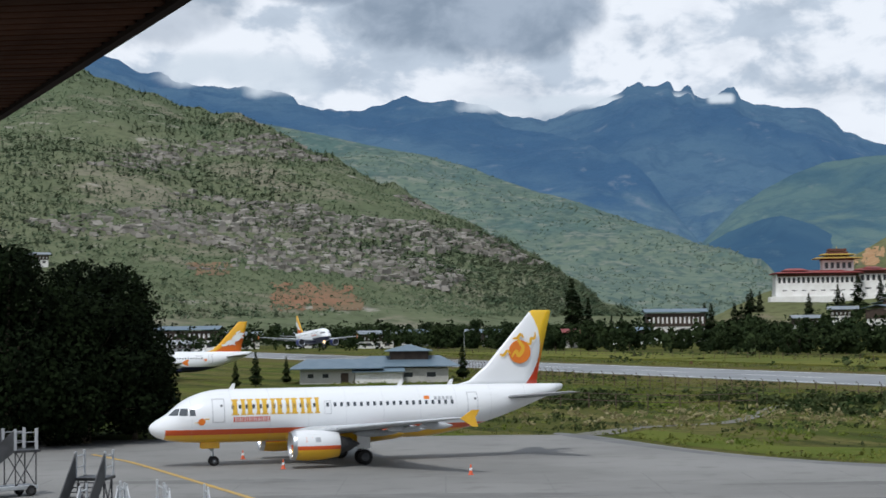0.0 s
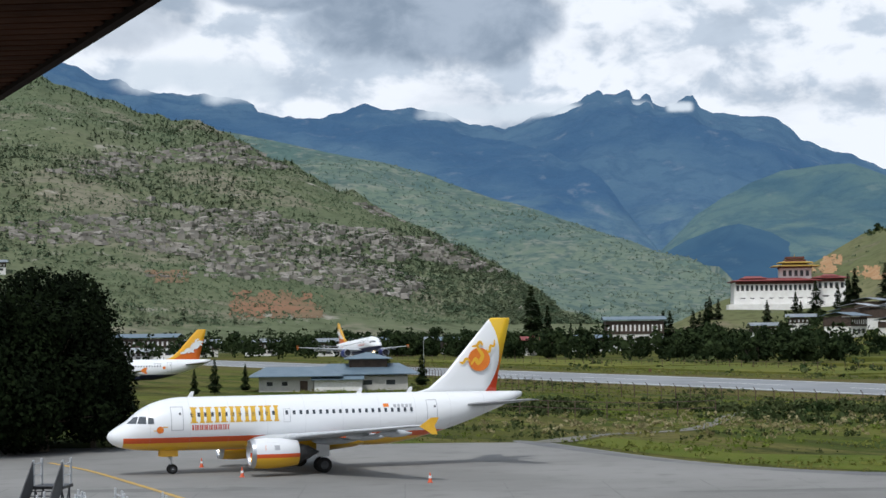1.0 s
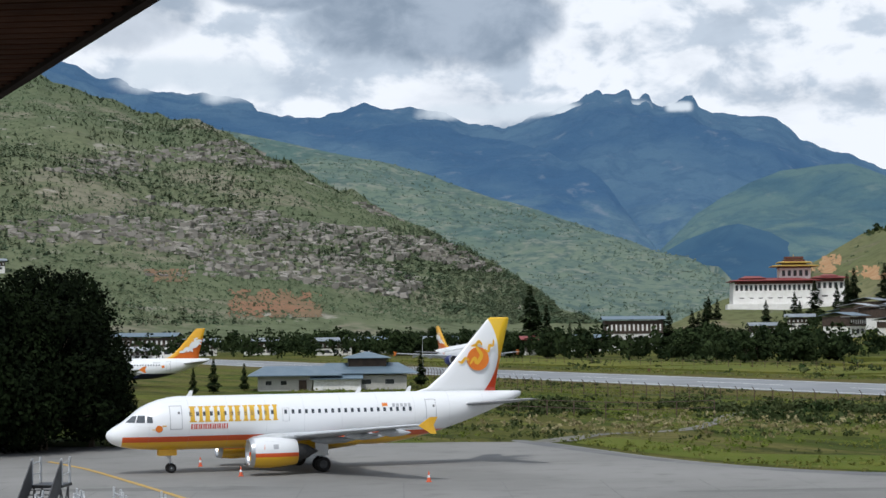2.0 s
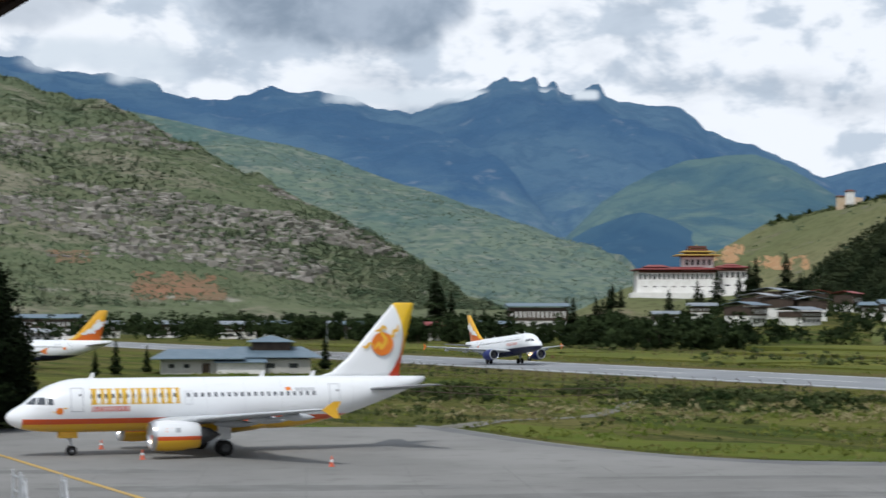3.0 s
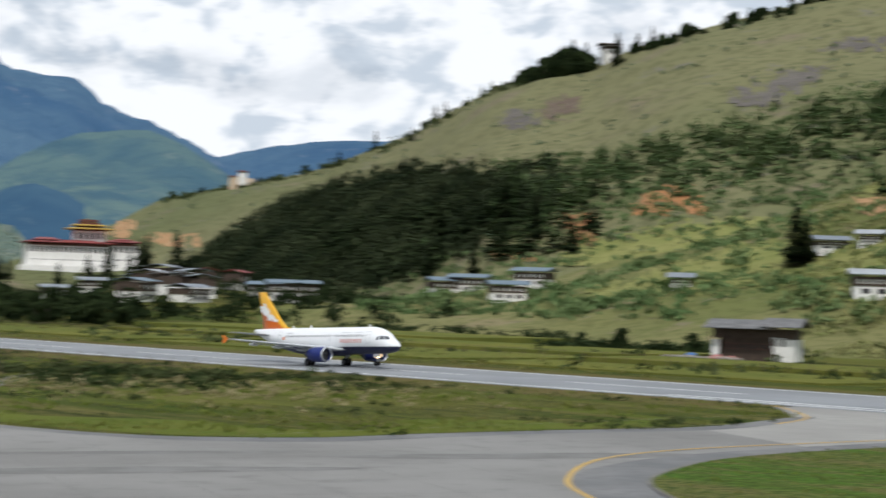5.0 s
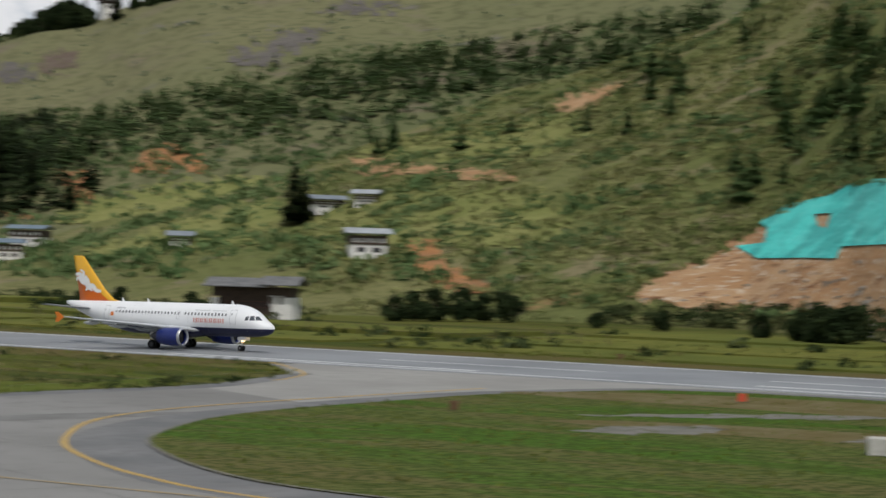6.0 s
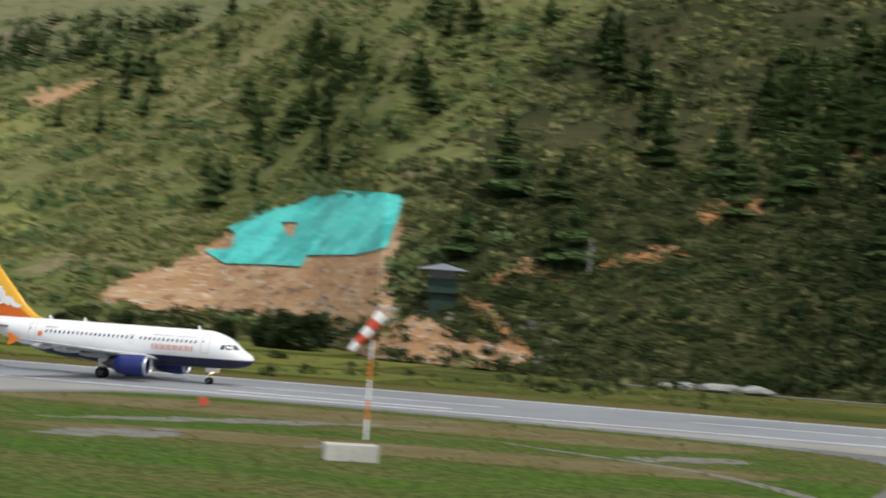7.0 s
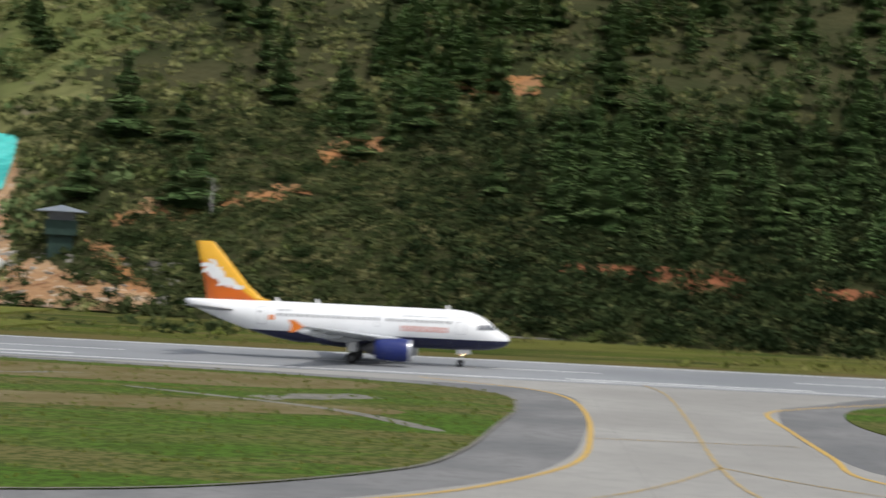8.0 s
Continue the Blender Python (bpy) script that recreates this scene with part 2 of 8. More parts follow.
M = {
    "grass": material("meadow_grass", grass_paint, 0.95, bump=0.6, bump_scale=1.2),
    "lawn": material("mown_grass", lawn_paint, 0.95, bump=0.6, bump_scale=2.0),
    "concrete": material("apron_concrete", concrete_paint, 0.85, bump=0.15, bump_scale=3),
    "asphalt": material("runway_asphalt", asphalt_paint, 0.8, bump=0.15, bump_scale=6),
    "shoulder": material("shoulder_asphalt", mottled((0.155, 0.158, 0.16), (0.21, 0.21, 0.208), 0.1, (0.12, 0.12, 0.12)), 0.85, bump=0.2, bump_scale=6),
    "yellow_line": material("yellow_road_paint", mottled((0.50, 0.32, 0.06), (0.42, 0.28, 0.09), 0.5), 0.7),
    "white_line": material("white_road_paint", mottled((0.68, 0.69, 0.68), (0.56, 0.57, 0.56), 0.5), 0.7),
    "hill_left": material("scrubby_hillside", slope_paint((0.098, 0.122, 0.068), (0.136, 0.150, 0.086), (0.205, 0.188, 0.140), (0.32, 0.295, 0.255), (0.30, 0.17, 0.10), 0.02, 0.53, 0.80), 0.95),
    # haze is put into these far slopes as bluish base colour and blue emission
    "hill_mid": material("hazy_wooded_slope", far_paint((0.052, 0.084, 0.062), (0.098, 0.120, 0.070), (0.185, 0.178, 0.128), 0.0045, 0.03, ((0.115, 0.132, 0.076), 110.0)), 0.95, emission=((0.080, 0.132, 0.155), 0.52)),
    "hill_far": material("hazed_blue_distance", far_paint((0.014, 0.030, 0.052), (0.042, 0.066, 0.078), (0.115, 0.120, 0.120), 0.0030, 0.0, ((0.070, 0.098, 0.085), 190.0)), 1.0, bump=1.0, bump_scale=0.012, emission=((0.064, 0.136, 0.245), 0.70)),
    "hill_dark": material("hazed_dark_distance", far_paint((0.010, 0.026, 0.044), (0.024, 0.046, 0.060), (0.050, 0.072, 0.078), 0.004), 1.0, emission=((0.060, 0.128, 0.215), 0.62)),
    "hill_spur": material("hazed_green_distance", far_paint((0.026, 0.050, 0.058), (0.062, 0.090, 0.068), (0.100, 0.118, 0.090), 0.0042, 0.0, ((0.085, 0.112, 0.075), 130.0)), 1.0, bump=1.0, bump_scale=0.012, emission=((0.068, 0.135, 0.190), 0.64)),
    "hill_grassy": material("grassy_hillside", slope_paint((0.118, 0.130, 0.060), (0.168, 0.163, 0.084), (0.175, 0.148, 0.102), (0.15, 0.138, 0.122), (0.30, 0.17, 0.09), 0.022, 0.55, 0.80), 0.95),
    "hill_near": material("brushy_hillside", slope_paint((0.115, 0.132, 0.044), (0.178, 0.172, 0.074), (0.215, 0.178, 0.105), (0.18, 0.155, 0.105), (0.34, 0.19, 0.10), 0.06, 0.55, 0.735, 25.0), 0.95, bump=0.5, bump_scale=0.6),
    # shade within the big crowns is put into this near-black leaf colour
    "leaf_dark": material("shade_dark_foliage", varied((0.004, 0.007, 0.003), (0.009, 0.015, 0.005), 0.3, 0.9), 0.85),
    "leaf_pine": material("pine_foliage", varied((0.050, 0.092, 0.034), (0.100, 0.150, 0.056), 0.05, 0.5), 0.85),
    "leaf_bush": material("bush_foliage", varied((0.075, 0.105, 0.030), (0.200, 0.190, 0.085), 0.16, 0.4), 0.9),
    "leaf_hedge": material("hedge_foliage", varied((0.018, 0.034, 0.011), (0.080, 0.094, 0.038), 0.20, 0.4), 0.9),
    "leaf_scrub": material("scrub_foliage", varied((0.090, 0.132, 0.078), (0.155, 0.182, 0.108), 0.05, 0.4), 0.9),
    "leaf_grass": material("rough_grass", varied((0.115, 0.145, 0.030), (0.20, 0.18, 0.070), 0.06, 0.5), 0.95),
    # ridge haze is put into this paler blue-green leaf colour
    "leaf_haze": material("hazy_foliage", varied((0.120, 0.172, 0.138), (0.175, 0.215, 0.165), 0.01, 0.3), 0.95),
    "leaf_olive": material("olive_brush", varied((0.165, 0.205, 0.066), (0.355, 0.345, 0.150), 0.16, 0.4), 0.95),
    "leaf_lawn": material("short_grass", varied((0.105, 0.150, 0.024), (0.165, 0.165, 0.045), 0.06, 0.5), 0.95),
    "leaf_belt": material("belt_foliage", varied((0.010, 0.018, 0.007), (0.036, 0.052, 0.020), 0.14, 0.6), 0.9),
    # cloud shade over the forest is painted into these dark leaves
    "leaf_forest": material("shaded_forest_foliage", varied((0.016, 0.026, 0.012), (0.052, 0.066, 0.032), 0.018, 0.5), 0.9),
    "leaf_wood": material("wood_foliage", varied((0.075, 0.125, 0.046), (0.135, 0.180, 0.074), 0.04, 0.5), 0.9),
    "leaf_conifer": material("conifer_foliage", varied((0.078, 0.140, 0.048), (0.150, 0.215, 0.082), 0.2, 0.5), 0.9),
    "boulder": material("weathered_rock", varied((0.22, 0.205, 0.18), (0.32, 0.30, 0.265), 0.05, 0.5), 0.95),
    "taxi_concrete": material("taxiway_concrete", mottled((0.275, 0.268, 0.250), (0.325, 0.318, 0.297), 0.06, (0.235, 0.230, 0.217)), 0.85, bump=0.15, bump_scale=3),
    "bark": material("bark", mottled((0.10, 0.08, 0.06), (0.16, 0.13, 0.10), 2.0), 0.9),
}

# ---- building helpers ----
def mesh_object(name, verts, faces, mat, parent=None, label="", smooth=False):
    me = bpy.data.meshes.new(name)
    me.from_pydata([tuple(v) for v in verts], [], [tuple(f) for f in faces])
    if smooth:
        me.polygons.foreach_set("use_smooth", [True] * len(me.polygons))
    for m in (mat if isinstance(mat, (list, tuple)) else [mat]):
        me.materials.append(m)
    ob = new(name, me)
    if parent:
        ob.parent = parent
    return tagged(ob, label) if label else ob


def part(name, bm, mat, parent=None, label="", smooth=False):
    """Link a bmesh as one mesh object under a thing or a part."""
    me = bpy.data.meshes.new(name)
    bm.to_mesh(me)
    bm.free()
    if smooth:
        me.polygons.foreach_set("use_smooth", [True] * len(me.polygons))
    for m in (mat if isinstance(mat, (list, tuple)) else [mat]):
        me.materials.append(m)
    ob = new(name, me)
    if parent:
        ob.parent = parent
    return tagged(ob, label) if label else ob


def thing(name, m, label, category, group="", kind=""):
    ob = new(name)
    ob.empty_display_size = 0.5
    ob.matrix_world = m
    return tagged(ob, label, category, group, kind)


def box(bm, x0, x1, y0, y1, z0, z1, bevel=0.0):
    vs = [bm.verts.new((x, y, z)) for z in (z0, z1) for x, y in ((x0, y0), (x1, y0), (x1, y1), (x0, y1))]
    fs = [bm.faces.new([vs[i] for i in f]) for f in ((3, 2, 1, 0), (4, 5, 6, 7), (0, 1, 5, 4), (1, 2, 6, 5), (2, 3, 7, 6), (3, 0, 4, 7))]
    if bevel:
        bmesh.ops.bevel(bm, geom=list({e for f in fs for e in f.edges}), offset=bevel, segments=1, affect="EDGES")
    return bm


def tube(bm, a, b, ra, rb=None, sides=10, caps=True):
    """A round bar from a to b."""
    a, b = Vector(a), Vector(b)
    rb = ra if rb is None else rb
    q = (b - a).to_track_quat("Z", "Y")
    rings = [[bm.verts.new(c + q @ Vector((r * math.cos(6.2832 * k / sides), r * math.sin(6.2832 * k / sides), 0))) for k in range(sides)] for c, r in ((a, ra), (b, rb))]
    for k in range(sides):
        bm.faces.new((rings[0][k], rings[0][(k + 1) % sides], rings[1][(k + 1) % sides], rings[1][k]))
    if caps:
        bm.faces.new(rings[0][::-1])
        bm.faces.new(rings[1])
    return bm


def curve_through(points, closed=True, steps=6):
    """A smooth line through a few corners of the plan."""
    pts = [Vector(p).to_2d() for p in points]
    n, out = len(pts), []
    for i in range(n if closed else n - 1):
        p = [pts[(i + k) % n] if closed else pts[min(max(i + k, 0), n - 1)] for k in (-1, 0, 1, 2)]
        for s in range(steps):
            t = s / steps
            out.append(0.5 * ((2 * p[1]) + (p[2] - p[0]) * t + (2 * p[0] - 5 * p[1] + 4 * p[2] - p[3]) * t * t + (3 * p[1] - p[0] - 3 * p[2] + p[3]) * t ** 3))
    return out if closed else out + [pts[-1]]


def sheet(name, outline, z, mat, label, kind="structure", thick=0.0):
    """A level sheet with that outline; with thickness it has sides."""
    bm = bmesh.new()
    top = [bm.verts.new((x, y, z)) for x, y in outline]
    f = bm.faces.new(top)
    if f.normal.z < 0:
        f.normal_flip()
    bm.normal_update()
    if f.normal.z < 0:
        bmesh.ops.reverse_faces(bm, faces=[f])
    bmesh.ops.triangulate(bm, faces=[f])
    if thick:
        low = [bm.verts.new((x, y, z - thick)) for x, y in outline]
        for k in range(len(top)):
            j = (k + 1) % len(top)
            bm.faces.new((top[k], low[k], low[j], top[j]))
        bmesh.ops.recalc_face_normals(bm, faces=bm.faces)
    return tagged(part(name, bm, mat), label, kind=kind)


def ribbon(name, line, width, z, mat, parent=None):
    """A painted line of that width along a line of the plan."""
    pts = [Vector((p[0], p[1], 0)) for p in line]
    vs, fs = [], []
    for i, p in enumerate(pts):
        d = (pts[min(i + 1, len(pts) - 1)] - pts[max(i - 1, 0)]).normalized()
        s = Vector((-d.y, d.x, 0)) * width / 2
        vs += [(p.x + s.x, p.y + s.y, z), (p.x - s.x, p.y - s.y, z)]
        if i:
            fs.append((2 * i - 2, 2 * i - 1, 2 * i + 1, 2 * i))
    return tagged(mesh_object(name, vs, fs, mat, parent), "worn painted line or joint on the pavement", kind="structure")


# Along the runway (towards the threshold) and across it, away from the terrace.
ALONG, ACROSS = Vector((-0.3825, 0.924)), Vector((0.924, 0.3825))


def strip(s, l):
    """The place s metres up the runway and l metres across."""
    p = ALONG * s + ACROSS * l
    return (p.x, p.y)


def outward(az, d, z=0.0):
    """The place at that compass angle (degrees from the y axis) and distance from the terrace."""
    return Vector((d * math.sin(radians(az)), d * math.cos(radians(az)), z))


# ---- land ----
def build_ground():
    rings = [0, 60, 120, 200, 300, 420, 560, 720, 900, 1200, 1700, 2500, 3600, 4900]
    vs, fs, seg = [], [], 96
    for r in rings:
        for k in range(seg):
            vs.append((r * math.sin(6.2832 * k / seg), r * math.cos(6.2832 * k / seg), -0.02))
    for i in range(len(rings) - 1):
        for k in range(seg):
            j = (k + 1) % seg
            fs.append((i * seg + k, (i + 1) * seg + k, (i + 1) * seg + j, i * seg + j))
    tagged(mesh_object("ground", vs, fs, M["grass"]), "grassy valley floor with dry and green patches", kind="structure")


build_ground()
PAVED = ([(-160, -140), (-160, 178), (6, 181)] + [tuple(p) for p in curve_through([(13.7, 180), (23, 153), (34, 138.5), (46, 135), (57, 138.7), (70, 142.5), (88, 147), (106.5, 160.5)], False)]
         + [strip(125, 177.5), strip(-420, 177.5), (200, -420)])
sheet("apron", PAVED, 0.0, M["concrete"], "pale grey concrete apron with worn patches")
sheet("runway", [strip(1100, 177.5), strip(1100, 213), strip(-500, 213), strip(-500, 177.5)], 0.01, M["asphalt"], "grey asphalt runway with white edge lines")
sheet("taxiway", [tuple(p) for p in curve_through([(86, 147), (92, 149.5), (104, 158.5)], False)] + [strip(122, 177.3), strip(-420, 177.3), (196, -400), (70, -100), (62, 0), (60, 50), (64, 96), (84, 124)], 0.004, M["taxi_concrete"], "pale concrete taxiway joining the runway")
ISLE = curve_through([(54.5, 97.4), (60.9, 107.5), (73.2, 118), (93.3, 126), (110, 130.5), (131, 128), (142, 104), (148.5, 74), (145, 61), (133, 54), (116, 48.5), (98.1, 43.2), (86, 42), (70.4, 47.6), (57, 64), (51, 80)])
sheet("shoulder", curve_through([(49.5, 98), (57, 110.5), (71, 121), (92, 129.5), (112, 134.5), (134, 131), (146, 106), (153, 75), (152, 58.5), (134, 48.8), (116, 42.2), (99, 37.2), (85, 36.5), (67, 43), (52.5, 61), (46, 80)]), 0.012, M["shoulder"], "dark asphalt shoulder round a grass island", thick=0.012)
sheet("lawn", ISLE, 0.09, M["lawn"], "mown grass island between the taxiways", thick=0.09)
sheet("shoulder", curve_through([(147, 37.2), (160, 37.5), (185, 28), (180, -20), (120, -20), (104, 14), (118, 27)]), 0.012, M["shoulder"], "dark asphalt shoulder beside the second taxiway", thick=0.012)
sheet("lawn", curve_through([(152, 33), (166, 31.5), (184, 22), (178, -16), (128, -16), (116, 10), (134, 26)]), 0.09, M["lawn"], "mown grass beside the second taxiway", thick=0.09)


class Hill:
    """A hillside seen from the terrace: its crest rises to given angles, from a foot at given distances."""

    def __init__(self, crest, foot, top, base=0.0, rough=0.0, grain=0.01, power=1.0, seed=0.0, jag=0.0):
        self.jag = jag
        self.c, self.f, self.t = [np.array(v, float).T for v in (crest, foot, top)]
        self.base, self.rough, self.grain, self.power, self.seed = base, rough, grain, power, seed

    def at(self, az, u):
        """The place at that angle, u = 0 at the foot, 1 on the crest, more behind it."""
        d0, d1 = np.interp(az, *self.f), np.interp(az, *self.t)
        d = d0 + (d1 - d0) * u
        crest = np.interp(az, *self.c)
        if self.rough > 12 and 0 <= u < 1:
            mean = sum(np.interp(az + k, *self.c) for k in (-2.4, -1.2, 1.2, 2.4)) / 4
            crest = crest + (min(mean, crest + 0.4) - crest) * (1 - u ** 3)
        rise = EYE.z + d1 * math.tan(radians(crest)) - self.base
        p = outward(az, d)
        v = Vector((p.x * self.grain + self.seed, p.y * self.grain, self.seed))
        n = noise.fractal(v, 0.9, 2.1, 6) * 0.7
        r = 1.0 - abs(noise.noise(v * 0.55)) * 2.0
        rise += self.jag * (noise.fractal(Vector((az * 1.1, self.seed, 0)), 0.9, 2.2, 5) - 0.1) * max(0.0, min(u, 2 - u)) ** 6
        if u <= 1:
            z = rise * max(u, 0.0) ** self.power
        else:
            z = rise * (1 - (u - 1) * 0.6)
        env = min(1.0, u * 4) * (0.35 if 0.93 < u < 1.07 else 1.0)
        p.z = self.base + z + self.rough * env * (n + 0.5 * r)
        return p

    def build(self, name, mat, label, na, nr, back=1.25, kind="structure"):
        a0, a1 = self.c[0][0], self.c[0][-1]
        vs = [self.at(a0 + (a1 - a0) * i / na, -0.02 + (back + 0.02) * j / nr if j else -0.02) for i in range(na + 1) for j in range(nr + 1)]
        for i in range(na + 1):
            vs[i * (nr + 1)].z = self.base - 3
        fs = [(i * (nr + 1) + j, (i + 1) * (nr + 1) + j, (i + 1) * (nr + 1) + j + 1, i * (nr + 1) + j + 1) for i in range(na) for j in range(nr)]
        return tagged(mesh_object(name, vs, fs, mat, smooth=True), label, kind=kind)


HILL_L = Hill([(-30, 5.0), (-20, 6.8), (-13.1, 7.3), (-10.9, 7.8), (-9.1, 7.08), (-7.9, 6.62), (-6.1, 6.44), (-5.2, 6.02), (-3.9, 5.33), (-2.3, 4.54), (-0.4, 3.57), (1.2, 2.85), (2.9, 1.7), (4.8, 0.45), (6.5, 0.1)],
              [(-30, 900), (0, 1000), (6.5, 1150)], [(-30, 2100), (-8, 2100), (0, 1650), (5, 1300), (6.5, 1250)], 0, 14, 0.004, 1.1, 3.0, 6.0)
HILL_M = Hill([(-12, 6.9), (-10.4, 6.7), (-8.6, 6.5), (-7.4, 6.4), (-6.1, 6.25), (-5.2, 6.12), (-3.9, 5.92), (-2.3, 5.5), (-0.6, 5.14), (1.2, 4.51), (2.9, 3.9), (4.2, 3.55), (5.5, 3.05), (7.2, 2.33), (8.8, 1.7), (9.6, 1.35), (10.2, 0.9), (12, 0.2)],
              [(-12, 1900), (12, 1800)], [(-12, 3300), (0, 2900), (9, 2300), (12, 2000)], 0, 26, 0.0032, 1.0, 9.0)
HILL_F = Hill([(-22, 9.2), (-13, 8.3), (-10.4, 8.1), (-9.2, 7.55), (-8.6, 7.62), (-7.9, 7.1), (-6.1, 7.05), (-4.9, 6.95), (-4.5, 6.83), (-4.2, 6.5), (-3.2, 6.56), (-2.5, 6.47), (-1.9, 6.62), (-1.1, 6.84), (-0.2, 6.58), (0.7, 6.62), (2.1, 6.3), (3.1, 6.14), (4.3, 6.6), (5.0, 6.78), (5.5, 6.86), (5.7, 7.05), (6.05, 7.22), (6.2, 7.08), (6.5, 7.04), (6.75, 7.14), (6.98, 7.18), (7.08, 6.85), (7.26, 6.76), (7.42, 7.0), (7.58, 7.02), (7.72, 6.66), (8.2, 6.56), (8.56, 6.6), (8.74, 6.72), (8.92, 6.74), (9.1, 6.5), (9.5, 6.36), (10.15, 6.24), (10.4, 6.22), (10.9, 6.3), (11.36, 6.28), (11.6, 6.08), (11.8, 5.92), (12.1, 5.58), (12.7, 5.3), (13.3, 5.14), (14.15, 4.78), (15.2, 4.27), (17, 3.0), (20, 1.5)],
              [(-22, 2800), (20, 2800)], [(-22, 4400), (20, 4400)], 0, 60, 0.0028, 0.85, 17.0, 14.0)
HILL_F2 = Hill([(12, 2.5), (15.5, 4.1), (17.1, 4.5), (18.8, 4.72), (21, 4.83), (26, 5.2)], [(12, 3600), (26, 3600)], [(12, 4700), (26, 4700)], 0, 30, 0.003, 1.0, 23.0, 5.0)
HILL_S = Hill([(6.5, 0.8), (7.8, 2.2), (8.94, 3.38), (9.68, 3.84), (10.5, 4.24), (11.5, 4.62), (12.7, 4.76), (13.6, 4.72), (14.5, 4.35), (15.6, 3.7), (18, 2.4), (21, 1.0)], [(6.5, 2300), (21, 2300)], [(6.5, 3000), (12, 3300), (21, 3000)], 0, 22, 0.004, 0.9, 31.0)
HILL_S2 = Hill([(6.8, 0.6), (7.8, 2.15), (8.66, 2.62), (9.68, 3.0), (10.24, 3.1), (11.2, 2.8), (12.5, 2.0), (14, 1.0), (16, 0.2)], [(6.8, 2250), (16, 2250)], [(6.8, 2700), (16, 2700)], 0, 14, 0.005, 0.9, 37.0)
HILL_A = Hill([(8.5, 0.15), (9.5, 0.63), (11.0, 1.25), (12.5, 1.92), (13.9, 2.73), (16.1, 3.23), (18.4, 3.72), (19.8, 4.27), (21.5, 5.0), (22.7, 5.75), (24, 6.48), (24.9, 6.74), (27, 7.2), (28.2, 7.78), (29.7, 8.25), (31, 8.6), (34, 9.4), (40, 10.6), (52, 12), (60, 12)],
              [(8.5, 1640), (14, 1500), (18, 1150), (24, 800), (30, 770), (60, 800)], [(8.5, 1800), (14, 2050), (20, 1800), (26, 1600), (30, 1500), (60, 1500)], 0, 7, 0.007, 1.0, 41.0)
MOUND = Hill([(7.0, -0.35), (8.6, 0.25), (9.8, 0.50), (11.5, 0.46), (13.6, 0.62), (15.5, 0.5), (17.5, -0.3)], [(7.0, 1330), (17.5, 1300)], [(7.0, 1440), (17.5, 1430)], 0, 2, 0.02, 0.9, 61.0)
HILL_N = Hill([(17, -0.6), (21, -0.25), (24.6, 0.35), (29.4, 1.5), (33.8, 3.1), (36.2, 4.1), (39.6, 5.5), (43, 6.6), (45.6, 7.6), (48, 8.5), (50.7, 9.8), (54, 11), (60, 12.5), (75, 14), (95, 14), (115, 13)],
              [(17, 700), (22, 600), (30, 480), (35, 445), (40, 445), (47, 425), (50, 375), (52, 322), (55, 305), (60, 290), (70, 276), (80, 268), (115, 262)],
              [(17, 760), (24, 760), (34, 800), (40, 820), (48, 740), (54, 660), (62, 600), (115, 580)], 0, 5, 0.016, 1.0, 53.0)
HILL_D = Hill([(-14, 7.9), (-11, 7.75), (-9.0, 7.25), (-6.1, 6.85), (-4.1, 6.48), (-2.2, 6.28), (0, 6.3), (0.8, 6.2), (1.3, 6.02), (2.7, 5.72), (3.4, 5.62), (4.7, 5.28), (5.5, 4.95), (6.33, 4.3), (6.9, 3.57), (7.54, 2.55), (8.5, 1.2)],
              [(-14, 2500), (8.5, 2400)], [(-14, 3700), (2, 3600), (8.5, 2900)], 0, 34, 0.0034, 0.95, 83.0, 8.0)
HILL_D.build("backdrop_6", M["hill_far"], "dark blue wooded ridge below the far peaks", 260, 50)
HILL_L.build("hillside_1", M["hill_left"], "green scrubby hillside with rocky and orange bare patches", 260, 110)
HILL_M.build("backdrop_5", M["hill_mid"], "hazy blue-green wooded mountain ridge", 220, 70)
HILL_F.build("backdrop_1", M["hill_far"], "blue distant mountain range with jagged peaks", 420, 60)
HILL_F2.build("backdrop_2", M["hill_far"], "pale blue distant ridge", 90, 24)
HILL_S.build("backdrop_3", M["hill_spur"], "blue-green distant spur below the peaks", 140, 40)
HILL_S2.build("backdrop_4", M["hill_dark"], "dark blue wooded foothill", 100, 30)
HILL_A.build("hillside_3", M["hill_grassy"], "sunlit grassy hill rising behind the fortress", 300, 90)
HILL_N.build("hillside_4", M["hill_near"], "brushy green hillside above the runway", 420, 130)
VILLAGE = Hill([(9.5, -0.75), (11, -0.35), (12.6, 0.0), (14, 0.16), (15.5, 0.14), (17.5, 0.0), (19, -0.2), (21, -0.5), (23, -0.75)], [(9.5, 690), (23, 690)], [(9.5, 930), (23, 930)], 0, 0.8, 0.02, 1.0, 71.0)
VILLAGE.build("hillside_6", M["grass"], "gently rising ground below the village", 60, 16, 2.6)
MOUND.build("hillside_5", M["hill_grassy"], "grassy mound below the fortress walls", 90, 24, 2.2)


def on_hill(hill, az, el):
    """The first place on a hillside that the terrace sees at those angles."""
    last = hill.at(az, 0.0)
    for k in range(1, 121):
        p = hill.at(az, k / 120)
        high = math.atan2(p.z - EYE.z, math.hypot(p.x, p.y)) - radians(el)
        if high >= 0:
            under = radians(el) - math.atan2(last.z - EYE.z, math.hypot(last.x, last.y))
            return last.lerp(p, max(0.0, under) / (max(0.0, under) + high + 1e-9))
        last = p
    return last


